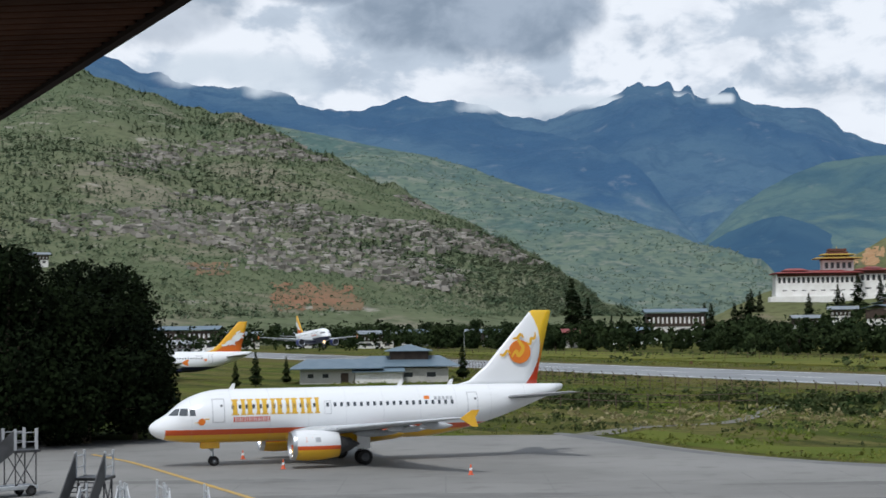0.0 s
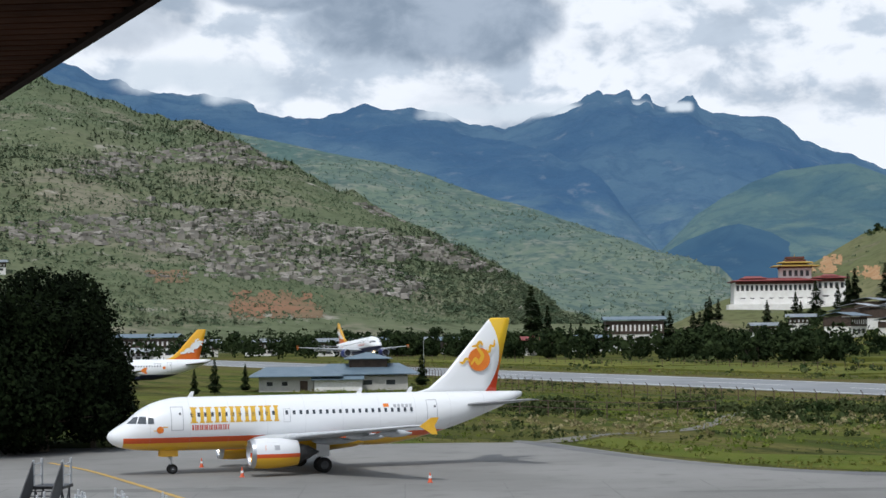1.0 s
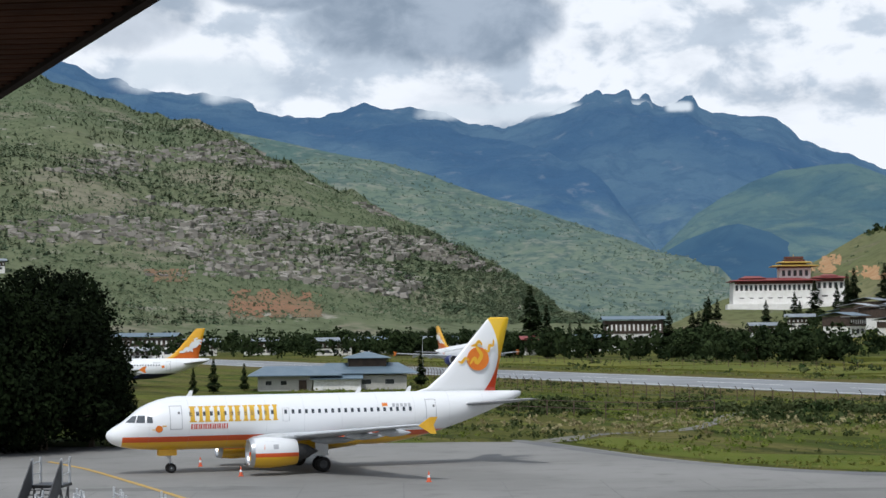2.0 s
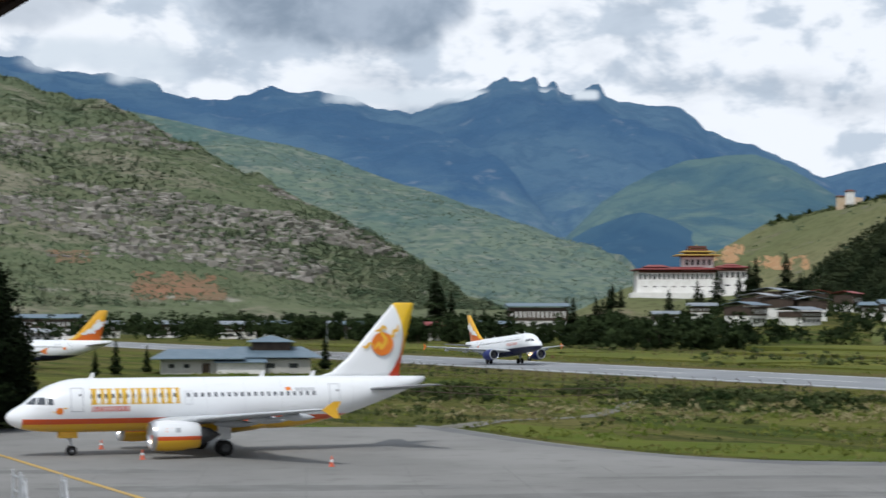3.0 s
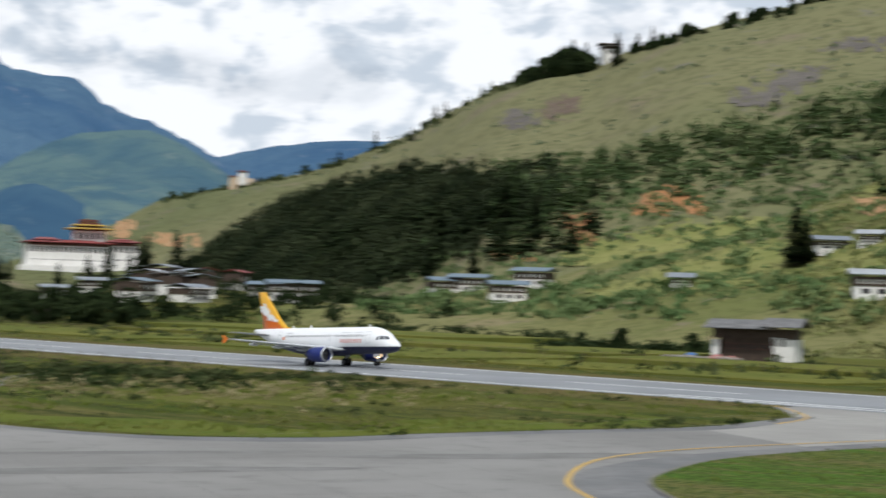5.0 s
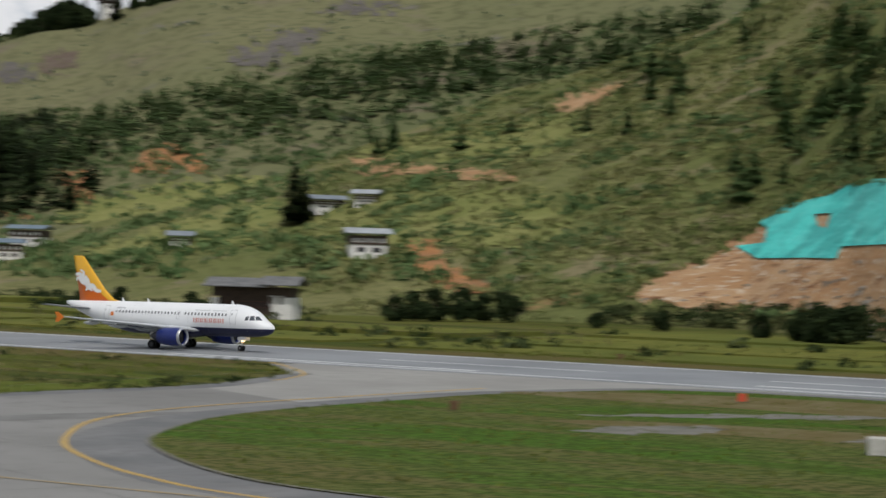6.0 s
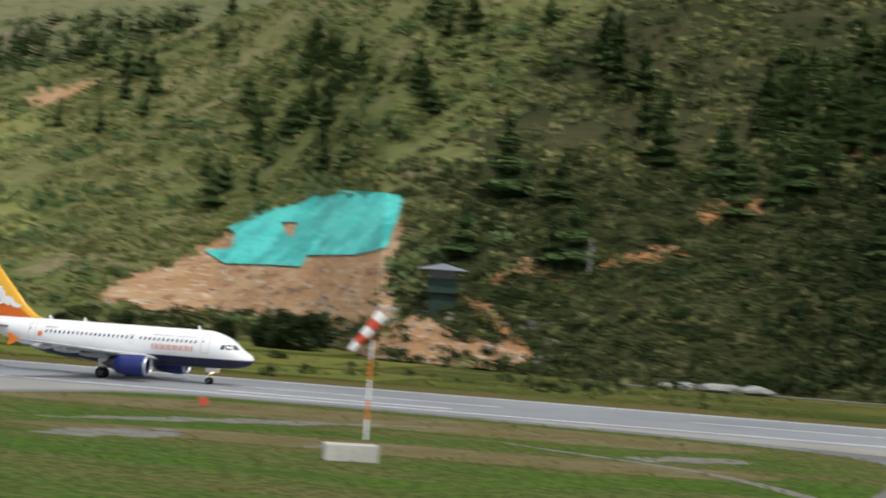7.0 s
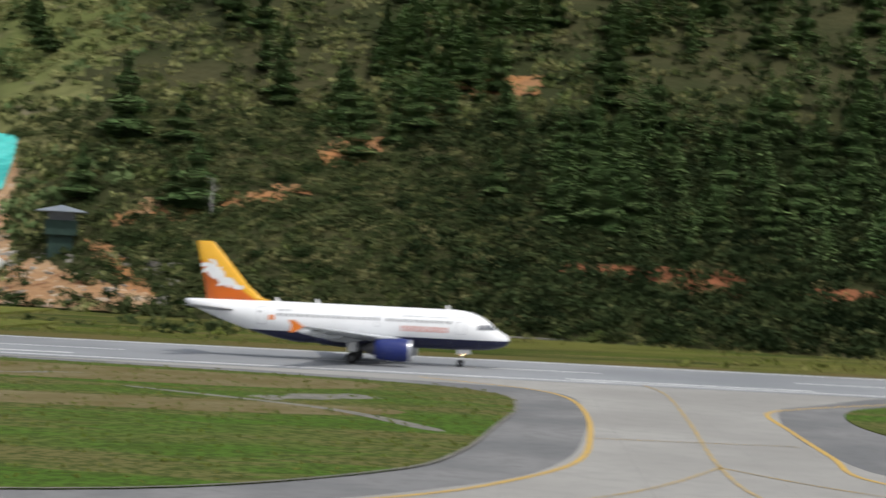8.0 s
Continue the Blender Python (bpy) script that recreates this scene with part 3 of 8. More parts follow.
def inside(x, y, poly):
    hit = False
    for i in range(len(poly)):
        (x0, y0), (x1, y1) = poly[i - 1], poly[i]
        if (y0 > y) != (y1 > y) and x < (x1 - x0) * (y - y0) / (y1 - y0) + x0:
            hit = not hit
    return hit


def drape(name, hill, outline, mat, label, lift=0.3, cells=46, ragged=0.12, hole=None):
    """A patch that lies on a hillside within an outline of angles, with a ragged edge."""
    a0, a1 = min(p[0] for p in outline), max(p[0] for p in outline)
    e0, e1 = min(p[1] for p in outline), max(p[1] for p in outline)
    n = max(8, int(cells))
    made, vs, fs = {}, [], []

    def corner(i, j):
        if (i, j) not in made:
            p = on_hill(hill, a0 + (a1 - a0) * i / n, e0 + (e1 - e0) * j / n)
            p = p + (EYE - p).normalized() * lift * (2.0 + noise.noise(p * 0.25)) + Vector((0, 0, lift))
            made[(i, j)] = len(vs)
            vs.append(p)
        return made[(i, j)]

    for i in range(n):
        for j in range(n):
            a, e = a0 + (a1 - a0) * (i + 0.5) / n, e0 + (e1 - e0) * (j + 0.5) / n
            v = Vector((a * 3.1, e * 3.1, 0.3))
            ja, je = ragged * noise.fractal(v * 1.5, 0.8, 2, 4), ragged * noise.fractal(v * 1.5 + Vector((9, 4, 1)), 0.8, 2, 4)
            if inside(a + ja, e + je, outline) and not (hole and inside(a, e, hole)):
                fs.append((corner(i, j), corner(i + 1, j), corner(i + 1, j + 1), corner(i, j + 1)))
    return tagged(mesh_object(name, vs, fs, mat, smooth=True), label, kind="structure")


def sheeting_paint(n, p):
    """Faded turquoise cloth in strips, light and shade of folds painted as tone, and dust."""
    col = n.mix(n.step(n.noise(0.10, n.scaled(p, (1, 1, 0.25)), 4), 0.42, 0.58), (0.018, 0.37, 0.33), (0.06, 0.58, 0.51))
    return n.mix(n.math("MULTIPLY", n.step(n.noise(0.35, n.scaled(p, (0.3, 0.3, 1.6)), 5), 0.52, 0.70), 0.6), col, (0.11, 0.63, 0.56))


def cut_paint(n, p):
    """Sandy earth with red streaks, pale rubble towards the bottom and darker slips."""
    col = n.mix(n.step(n.noise(0.07, p, 5), 0.38, 0.62), (0.35, 0.205, 0.105), (0.43, 0.285, 0.165))
    col = n.mix(n.math("MULTIPLY", n.step(n.noise(0.16, n.scaled(p, (1, 1, 2.6), (4, 1, 7)), 6, 0.6), 0.56, 0.64), 0.85), col, (0.16, 0.075, 0.04))
    col = n.mix(n.math("MULTIPLY", n.step(n.noise(0.30, n.scaled(p, (1, 1, 3.0), (9, 3, 1)), 6, 0.6), 0.55, 0.63), 0.85), col, (0.52, 0.44, 0.34))
    return n.mix(n.math("MULTIPLY", n.step(n.noise(1.2, p, 5), 0.48, 0.66), 0.5), col, (0.24, 0.14, 0.08))


M.update({
    "cut_earth": material("cut_earth", cut_paint, 0.95, bump=0.9, bump_scale=0.35),
    "outcrop": material("grey_outcrop", mottled((0.12, 0.108, 0.10), (0.155, 0.14, 0.125), 0.06, (0.085, 0.085, 0.06)), 0.95, bump=0.8, bump_scale=0.2),
    "outcrop_brown": material("brown_outcrop", mottled((0.13, 0.095, 0.075), (0.16, 0.125, 0.10), 0.06, (0.09, 0.085, 0.05)), 0.95, bump=0.8, bump_scale=0.2),
    "earth": material("sandy_earth", mottled((0.36, 0.215, 0.110), (0.42, 0.275, 0.155), 0.12, (0.26, 0.14, 0.07)), 0.95, bump=0.6, bump_scale=0.5),
    "earth_orange": material("orange_earth", mottled((0.38, 0.18, 0.075), (0.31, 0.17, 0.085), 0.1, (0.20, 0.11, 0.055)), 0.95, bump=0.6, bump_scale=0.5),
    "earth_red": material("red_earth", mottled((0.25, 0.135, 0.085), (0.19, 0.135, 0.085), 0.03, (0.13, 0.11, 0.06)), 0.95),
    "earth_rust": material("rust_red_earth", mottled((0.25, 0.095, 0.048), (0.19, 0.080, 0.042), 0.12, (0.10, 0.065, 0.033)), 0.95, bump=0.6, bump_scale=0.5),
    "tarp": material("turquoise_sheeting", sheeting_paint, 0.55, bump=0.7, bump_scale=0.25),
    "pasture": material("bright_pasture", mottled((0.225, 0.222, 0.082), (0.175, 0.190, 0.062), 0.05, (0.12, 0.135, 0.045)), 0.95),
})
PATCHES = {
    "SCAR": [(43.40, -0.66), (44.40, 0.05), (45.61, 0.50), (46.66, 1.14), (47.88, 1.87), (49.88, 2.88), (52.58, 3.04), (52.48, 1.67), (52.30, 0.43), (52.46, -0.61), (51.90, -1.34), (50.87, -1.40), (50.30, -0.75), (48.07, -0.85), (45.71, -0.89)],
    "TARP": [(46.62, 0.98), (47.45, 1.10), (47.55, 1.55), (47.30, 1.72), (47.71, 1.91), (48.11, 2.27), (49.38, 2.57), (50.21, 3.04), (51.25, 3.10), (52.56, 3.07), (52.41, 2.27), (52.15, 1.43), (51.21, 1.14), (49.74, 1.04), (49.59, 0.67), (48.65, 0.67), (47.29, 0.62)],
    "HOLE": [(48.90, 1.99), (49.41, 2.03), (49.27, 1.55), (49.06, 1.64)],
}
drape("earth_cut", HILL_N, PATCHES["SCAR"], M["cut_earth"], "bare sandy earth cut in the hillside", 0.25, 130, 0.22)
drape("sheeting", HILL_N, PATCHES["TARP"], M["tarp"], "turquoise sheeting spread over the earth cut", 0.55, 190, 0.0, PATCHES["HOLE"])
BARE = []
for hill, mat, outline in (
        (HILL_N, "cut_earth", [(50.75, -2.19), (51.56, -1.36), (53.24, -0.55), (54.86, -1.14), (56.80, -1.53), (56.65, -1.89), (53.70, -2.17)]),
        (HILL_N, "earth_orange", [(54.59, 0.23), (55.30, 0.11), (55.87, -0.64), (56.88, -1.52), (56.10, -1.49), (55.53, -0.84), (54.97, -0.26)]),
        (HILL_N, "earth_orange", [(61.39, 3.02), (61.96, 3.40), (63.26, 3.69), (63.70, 3.32), (62.50, 2.74), (61.67, 2.64)]),
        (HILL_N, "earth", [(55.77, 0.93), (56.60, 1.45), (57.22, 1.37), (56.29, 0.91)]),
        (HILL_N, "earth_rust", [(72.49, -0.31), (73.49, -0.08), (74.65, -0.20), (74.68, -0.71), (72.59, -0.73)]),
        (HILL_N, "earth_orange", [(55.38, 0.73), (58.1, 1.36), (61.0, 2.1), (61.4, 1.93), (59.8, 1.48), (58.1, 1.12), (55.5, 0.5)]),
        (HILL_N, "earth_orange", [(64.4, 4.72), (65.64, 5.5), (68.2, 5.75), (68.3, 5.2), (67.2, 5.1), (65.9, 5.15), (64.6, 4.5)]),
        (HILL_N, "earth_rust", [(68.8, -0.15), (71.0, 0.1), (74.4, 0.1), (74.5, -0.66), (72.3, -0.7), (70.5, -0.3)]),
        (HILL_N, "earth", [(41.0, 5.2), (41.8, 5.5), (43.2, 6.0), (43.3, 5.8), (42.2, 5.2), (41.4, 4.9)]),
        (HILL_N, "earth_rust", [(75.97, -0.47), (77.24, -0.31), (78.8, -0.40), (78.8, -0.73), (76.63, -0.77)]),
        (HILL_N, "earth", [(34.50, 3.05), (35.53, 3.40), (37.28, 3.15), (39.94, 3.01), (39.82, 2.80), (38.34, 2.83), (36.24, 2.95)]),
        (HILL_N, "earth_orange", [(36.51, 0.94), (37.52, 0.97), (37.89, 0.19), (39.31, -0.55), (38.79, -0.65), (37.91, -0.42), (37.11, 0.08)]),
        (HILL_A, "earth_orange", [(28.24, 2.89), (28.89, 3.43), (29.54, 3.72), (30.65, 3.00), (29.40, 2.86), (28.57, 2.69)]),
        (HILL_A, "earth_orange", [(25.91, 2.54), (27.11, 2.76), (27.21, 2.00), (26.81, 1.74), (26.32, 2.22)]),
        (HILL_A, "earth_orange", [(23.98, 1.32), (24.83, 1.51), (25.75, 1.36), (24.66, 1.20)]),
        (HILL_A, "earth", [(12.31, 1.76), (12.83, 2.11), (13.25, 2.02), (13.25, 1.64), (12.65, 1.54)]),
        (HILL_A, "earth", [(13.33, 1.50), (13.84, 1.76), (15.01, 1.67), (15.18, 1.50), (14.34, 1.33)]),
        (HILL_N, "pasture", [(33.2, 1.0), (35.0, 2.1), (36.6, 2.7), (38.5, 2.72), (41.0, 2.3), (41.8, 1.4), (39.5, 0.75), (37.9, 0.9), (36.2, 0.7), (34.8, 0.2)]),
        (HILL_N, "pasture", [(34.5, 3.45), (36.3, 4.0), (39.0, 4.35), (41.2, 5.0), (42.5, 4.4), (40.2, 3.5), (37.0, 3.3)]),
        (HILL_N, "pasture", [(26.7, 0.30), (29.5, 1.15), (32.3, 2.2), (33.2, 1.4), (31, 0.5), (28.5, 0.1)]),
        (HILL_A, "pasture", [(26.0, 1.5), (27.8, 2.0), (30, 2.5), (32.5, 2.75), (32.8, 2.2), (29, 1.2), (27, 0.8)]),
        (HILL_A, "outcrop", [(30.9, 6.05), (31.6, 6.5), (33.0, 7.15), (34.2, 7.3), (33.2, 6.75), (32.3, 6.15)]),
        (HILL_A, "outcrop", [(33.5, 7.75), (34.6, 8.1), (36.4, 8.15), (36.0, 7.85), (34.6, 7.7)]),
        (HILL_A, "outcrop", [(23.95, 5.45), (24.6, 5.8), (25.3, 5.85), (25.4, 5.45), (24.7, 5.2)]),
        (HILL_A, "outcrop_brown", [(25.3, 5.7), (25.9, 6.2), (26.6, 6.35), (26.5, 5.85), (25.8, 5.5)]),
        (HILL_A, "pasture", [(16.16, 0.22), (17.14, 0.99), (18.26, 1.32), (19.21, 1.24), (18.73, 0.65), (17.45, 0.23)]),
        (HILL_L, "earth_red", [(-5.29, 0.92), (-4.60, 1.26), (-3.39, 1.16), (-2.52, 0.89), (-2.35, 0.45), (-3.91, 0.39), (-4.95, 0.49)]),
        (HILL_L, "earth_red", [(-7.82, 1.81), (-7.15, 1.89), (-6.30, 1.66), (-7.49, 1.50)])):
    if hill is HILL_N and mat != "pasture":
        BARE.append(outline)
    drape({"pasture": "meadow", "outcrop": "rock_outcrop", "outcrop_brown": "rock_outcrop"}.get(mat, "bare_earth"), hill, outline, M[mat], {"pasture": "bright green meadow on the hillside", "outcrop": "grey weathered rock outcrop on the grassy hill", "outcrop_brown": "brown weathered rock outcrop on the grassy hill"}.get(mat, "patch of bare orange earth on the hillside"), 0.3, 72, 0.26 if hill is HILL_N and mat != "pasture" else 0.45)


def floor_at(az, d):
    """The height of the valley floor at that angle and distance."""
    return VILLAGE.at(az, (d - 690) / 240).z if 9.5 < az < 23 and d > 690 else 0.0


def build_cloud_caps():
    """Low cloud that lies along the far peaks."""
    m = bpy.data.materials.new("low_cloud")
    m.use_nodes = True
    n = Nodes(m.node_tree)
    p = n.add("ShaderNodeTexCoord", out=3)
    band_v = n.add("ShaderNodeUVMap")
    uv = n.add("ShaderNodeSeparateXYZ", out=None, ins={0: band_v})
    f = n.noise(0.0042, n.scaled(p, (1, 1, 1.5)), 7.0, 0.55)
    edge = n.math("MULTIPLY", n.step(uv.outputs[1], 0.02, 0.45), n.step(uv.outputs[1], 1.0, 0.55))
    ends = n.math("MULTIPLY", n.step(uv.outputs[0], 0.0, 0.3), n.step(uv.outputs[0], 1.0, 0.7))
    a = n.step(n.math("ADD", f, n.math("MULTIPLY", n.math("MULTIPLY", edge, ends), 0.42)), 0.64, 1.0)
    glow = n.add("ShaderNodeEmission", ins={0: (0.80, 0.85, 0.88, 1.0), 1: 0.92})
    n.add("ShaderNodeOutputMaterial", out=None, ins={0: n.add("ShaderNodeMixShader", ins={0: a, 1: n.add("ShaderNodeBsdfTransparent"), 2: glow})})
    for k, (a0, a1, e0, e1, d) in enumerate(((-9.6, -2.6, 6.75, 8.7, 4180), (-6.6, -3.0, 6.55, 7.7, 4150), (-0.4, 4.8, 6.05, 7.15, 4170), (6.2, 7.9, 6.1, 7.1, 4160), (7.9, 9.1, 6.35, 6.95, 4150), (2.4, 6.2, 6.2, 7.1, 4140))):
        cols = 16
        vs, fs = [], []
        for i in range(cols + 1):
            az = a0 + (a1 - a0) * i / cols
            for j in range(5):
                q = outward(az, d)
                q.z = EYE.z + d * math.tan(radians(e0 + (e1 - e0) * j / 4))
                vs.append(q)
        fs = [(i * 5 + j, (i + 1) * 5 + j, (i + 1) * 5 + j + 1, i * 5 + j + 1) for i in range(cols) for j in range(4)]
        ob = mesh_object("backdrop_cloud", vs, fs, m)
        layer = ob.data.uv_layers.new(name="UVMap")
        for poly in ob.data.polygons:
            for li in poly.loop_indices:
                v = ob.data.loops[li].vertex_index
                layer.data[li].uv = ((v // 5) / cols, (v % 5) / 4)
        tagged(ob, "low white cloud lying along the far peaks", kind="structure")


build_cloud_caps()
M["paddy"] = material("ripening_paddy", mottled((0.150, 0.150, 0.034), (0.108, 0.124, 0.028), 0.03, (0.07, 0.085, 0.02)), 0.95, bump=0.5, bump_scale=2)
for s0, s1, l0, l1, z in ((150, 232, 232, 262, 0.3), (236, 330, 236, 286, 0.35), (240, 420, 290, 330, 0.9), (334, 440, 240, 288, 0.4), (150, 236, 268, 300, 0.8), (444, 600, 244, 290, 0.4), (60, 146, 226, 252, 0.25), (330, 470, 334, 380, 1.3), (72, 146, 255, 298, 0.3), (90, 148, 302, 340, 0.5)):
    sheet("paddy_field", [strip(s0 + 3, l0), strip(s1 - 4, l0 + 2), strip(s1, l1 - 3), strip(s0, l1)], z, M["paddy"], "yellow-green paddy field behind a low bank", thick=z + 0.3)
M["verge"] = material("dry_mown_verge", mottled((0.105, 0.085, 0.030), (0.085, 0.088, 0.024), 0.08, (0.14, 0.115, 0.055)), 0.95, bump=0.5, bump_scale=2)
M["verge_green"] = material("fresh_verge_grass", mottled((0.105, 0.125, 0.022), (0.075, 0.105, 0.016), 0.08, (0.14, 0.13, 0.04)), 0.95, bump=0.6, bump_scale=2)
sheet("verge", [strip(s, 177.3) for s in range(1080, 110, -40)] + [strip(s, 164.5 + 2.5 * math.sin(s * 0.021) + 1.5 * math.sin(s * 0.067)) for s in range(126, 1080, 12)], 0.004, M["verge"], "dry brown mown verge along the runway")
sheet("verge", [strip(s, 213.2) for s in range(1080, -480, -40)] + [strip(s, 222.5 + 2.5 * math.sin(s * 0.027) + 1.5 * math.sin(s * 0.071)) for s in range(-480, 1080, 12)], 0.004, M["verge"], "dry brown mown verge beyond the runway")
EDGE = [Vector(p) for p in curve_through([(16, 178), (24.5, 154.5), (34.5, 140.5), (46, 137), (57, 140.8), (70, 144.6), (86, 149)], False, 8)]
sheet("verge", [tuple(p) for p in EDGE] + [(p.x + 4 + 2 * math.sin(p.x * 0.4), p.y + 11 + 4 * math.sin(p.x * 0.23)) for p in EDGE[::-1]], 0.004, M["verge_green"], "fresh green grass beside the apron")
# forest shade put into a dark ground sheet on the slope
M["wood_floor"] = material("painted_shade_floor", mottled((0.030, 0.040, 0.018), (0.046, 0.054, 0.024), 0.02, (0.022, 0.028, 0.014)), 0.95)
drape("woodland_floor", HILL_A, [(14.7, 0.45), (16.3, 1.8), (18, 2.7), (19.8, 3.4), (21.5, 3.85), (24, 3.85), (26.4, 3.9), (25.5, 2.6), (24, 1.9), (22.5, 1.2), (21, 0.7), (19, 0.25), (16.5, 0.05)], M["wood_floor"], "woodland floor sheet darkened with painted shade below the forest", 0.5, 70, 0.5)

# hillside shade put into a dark sheet laid beneath the brush
M["undergrowth"] = material("painted_shade_undergrowth", mottled((0.036, 0.042, 0.017), (0.060, 0.058, 0.027), 0.05, (0.024, 0.030, 0.012)), 0.95, bump=0.6, bump_scale=0.6)
drape("undergrowth", HILL_N, [(52.6, -2.2), (53.2, 0.6), (54.0, 3.2), (54.8, 5.2), (56.5, 7.4), (60, 10), (65, 11.5), (86, 12.5), (86, -2.3), (70, -2.3)], M["undergrowth"], "undergrowth darkened with painted shade on the wooded end of the hillside", 0.10, 130, 0.8)

# ---- airliners ----
def skin_paint(bands, start=1.1):
    """White fuselage paint with level bands of colour (upper edge, colour), painted aft of start."""
    def paint(n, p):
        xyz = n.add("ShaderNodeSeparateXYZ", out=None, ins={0: p})
        col = n.mix(n.math("MULTIPLY", n.step(n.noise(0.6, n.scaled(p, (0.3, 1, 1)), 5), 0.4, 0.75), 0.4), (0.80, 0.81, 0.82), (0.72, 0.73, 0.75))
        aft = n.math("GREATER_THAN", xyz.outputs[0], start)
        for top, colour in bands:
            col = n.mix(n.math("MULTIPLY", n.math("LESS_THAN", xyz.outputs[2], top), aft), col, colour)
        # panel seams every few metres and a little grime below
        seam = n.math("LESS_THAN", n.math("FRACT", n.math("MULTIPLY", xyz.outputs[0], 0.33)), 0.008)
        col = n.mix(n.math("MULTIPLY", seam, 0.35), col, (0.35, 0.35, 0.36))
        grime = n.math("MULTIPLY", n.step(n.noise(1.2, n.scaled(p, (0.25, 1, 1.5)), 6), 0.55, 0.8), 0.18)
        return n.mix(grime, col, (0.35, 0.33, 0.30))
    return paint


def gold_fin_paint(n, p):
    """White fin, its trailing edge golden at the top and red below."""
    xyz = n.add("ShaderNodeSeparateXYZ", out=None, ins={0: p})
    d = n.math("SUBTRACT", xyz.outputs[2], 9.0)
    edge = n.math("SUBTRACT", 32.05, n.math("MULTIPLY", n.math("MULTIPLY", d, d), 0.125))
    tail = n.mix(n.step(xyz.outputs[2], 9.8, 6.8), (0.80, 0.50, 0.02), (0.66, 0.06, 0.02))
    white = n.mix(n.math("MULTIPLY", n.noise(0.8, p), 0.3), (0.81, 0.82, 0.83), (0.74, 0.75, 0.77))
    return n.mix(n.math("GREATER_THAN", xyz.outputs[0], edge), white, tail)


def split_fin_paint(n, p):
    """Golden leading half and orange trailing half of a fin."""
    xyz = n.add("ShaderNodeSeparateXYZ", out=None, ins={0: p})
    side = n.math("SUBTRACT", n.math("SUBTRACT", xyz.outputs[0], 26.6), n.math("MULTIPLY", n.math("SUBTRACT", xyz.outputs[2], 5.9), 1.50))
    col = n.mix(n.step(side, -0.05, 0.05), (0.80, 0.43, 0.01), (0.70, 0.14, 0.015))
    return n.mix(n.math("MULTIPLY", n.noise(0.8, p), 0.25), col, (0.45, 0.16, 0.02))


def nacelle_paint(bands, upper):
    def paint(n, p):
        xyz = n.add("ShaderNodeSeparateXYZ", out=None, ins={0: p})
        col = n.mix(n.math("MULTIPLY", n.noise(1.5, p, 5), 0.35), upper, tuple(0.8 * c for c in upper))
        for top, colour in bands:
            col = n.mix(n.math("LESS_THAN", xyz.outputs[2], top), col, colour)
        return n.mix(n.math("MULTIPLY", n.step(n.noise(3, n.scaled(p, (0.3, 1, 1)), 6), 0.55, 0.8), 0.3), col, (0.25, 0.24, 0.23))
    return paint


GOLD, RED, NAVY, ORANGE = (0.74, 0.42, 0.015), (0.62, 0.085, 0.012), (0.006, 0.009, 0.045), (0.75, 0.20, 0.02)
M.update({
    "skin_gold": material("white_gold_paint", skin_paint([(2.88, RED), (2.46, GOLD)]), 0.28, coat=0.4),
    "skin_navy": material("white_navy_paint", skin_paint([(2.9, NAVY)], 0.0), 0.4, coat=0.0),
    "fin_gold": material("white_gold_fin", gold_fin_paint, 0.3, coat=0.3),
    "fin_split": material("gold_orange_fin", split_fin_paint, 0.3, coat=0.3),
    "nacelle_gold": material("white_gold_nacelle", nacelle_paint([(1.72, RED), (1.42, GOLD)], (0.76, 0.77, 0.78)), 0.32, coat=0.3),
    "nacelle_blue": material("blue_nacelle", nacelle_paint([], (0.008, 0.020, 0.145)), 0.4, coat=0.0),
    "wing_grey": material("wing_grey_paint", mottled((0.46, 0.48, 0.50), (0.54, 0.56, 0.58), 0.5, (0.36, 0.37, 0.38)), 0.42),
    "tail_grey": material("tail_grey_paint", mottled((0.25, 0.26, 0.27), (0.31, 0.32, 0.33), 0.5, (0.20, 0.20, 0.21)), 0.5),
    "gold": material("gold_paint", mottled((0.70, 0.38, 0.02), (0.78, 0.44, 0.03), 1.0), 0.4),
    "gold_letter": material("ochre_paint", mottled((0.62, 0.36, 0.02), (0.68, 0.42, 0.03), 1.0), 0.5),
    "red_paint": material("red_paint", mottled((0.55, 0.05, 0.02), (0.62, 0.08, 0.02), 1.0), 0.45),
    "orange_paint": material("orange_paint", mottled((0.72, 0.20, 0.015), (0.66, 0.16, 0.01), 1.0), 0.45),
    "pale_red": material("faded_red_paint", mottled((0.62, 0.24, 0.20), (0.68, 0.32, 0.27), 1.0), 0.45),
    "white_paint": material("white_paint", mottled((0.80, 0.80, 0.80), (0.72, 0.72, 0.72), 0.8), 0.5),
    "seam": material("grey_seam", mottled((0.38, 0.39, 0.41), (0.45, 0.46, 0.48), 1.0), 0.5),
    "metal": material("bare_metal", mottled((0.62, 0.63, 0.64), (0.50, 0.51, 0.52), 2.0), 0.3, metal=1.0),
    "dark_metal": material("dark_metal", mottled((0.05, 0.05, 0.055), (0.09, 0.09, 0.09), 3.0), 0.5, metal=0.6),
    "rubber": material("black_rubber", mottled((0.018, 0.018, 0.018), (0.035, 0.034, 0.033), 3.0), 0.85),
    "glass_dark": material("dark_glass", mottled((0.06, 0.068, 0.08), (0.08, 0.088, 0.10), 1.0), 0.1, coat=0.5),
    "lamp": material("lamp_glow", mottled((0.9, 0.6, 0.3), (0.9, 0.6, 0.3), 1.0), 0.3, emission=((1.0, 0.62, 0.30), 9.0)),
})


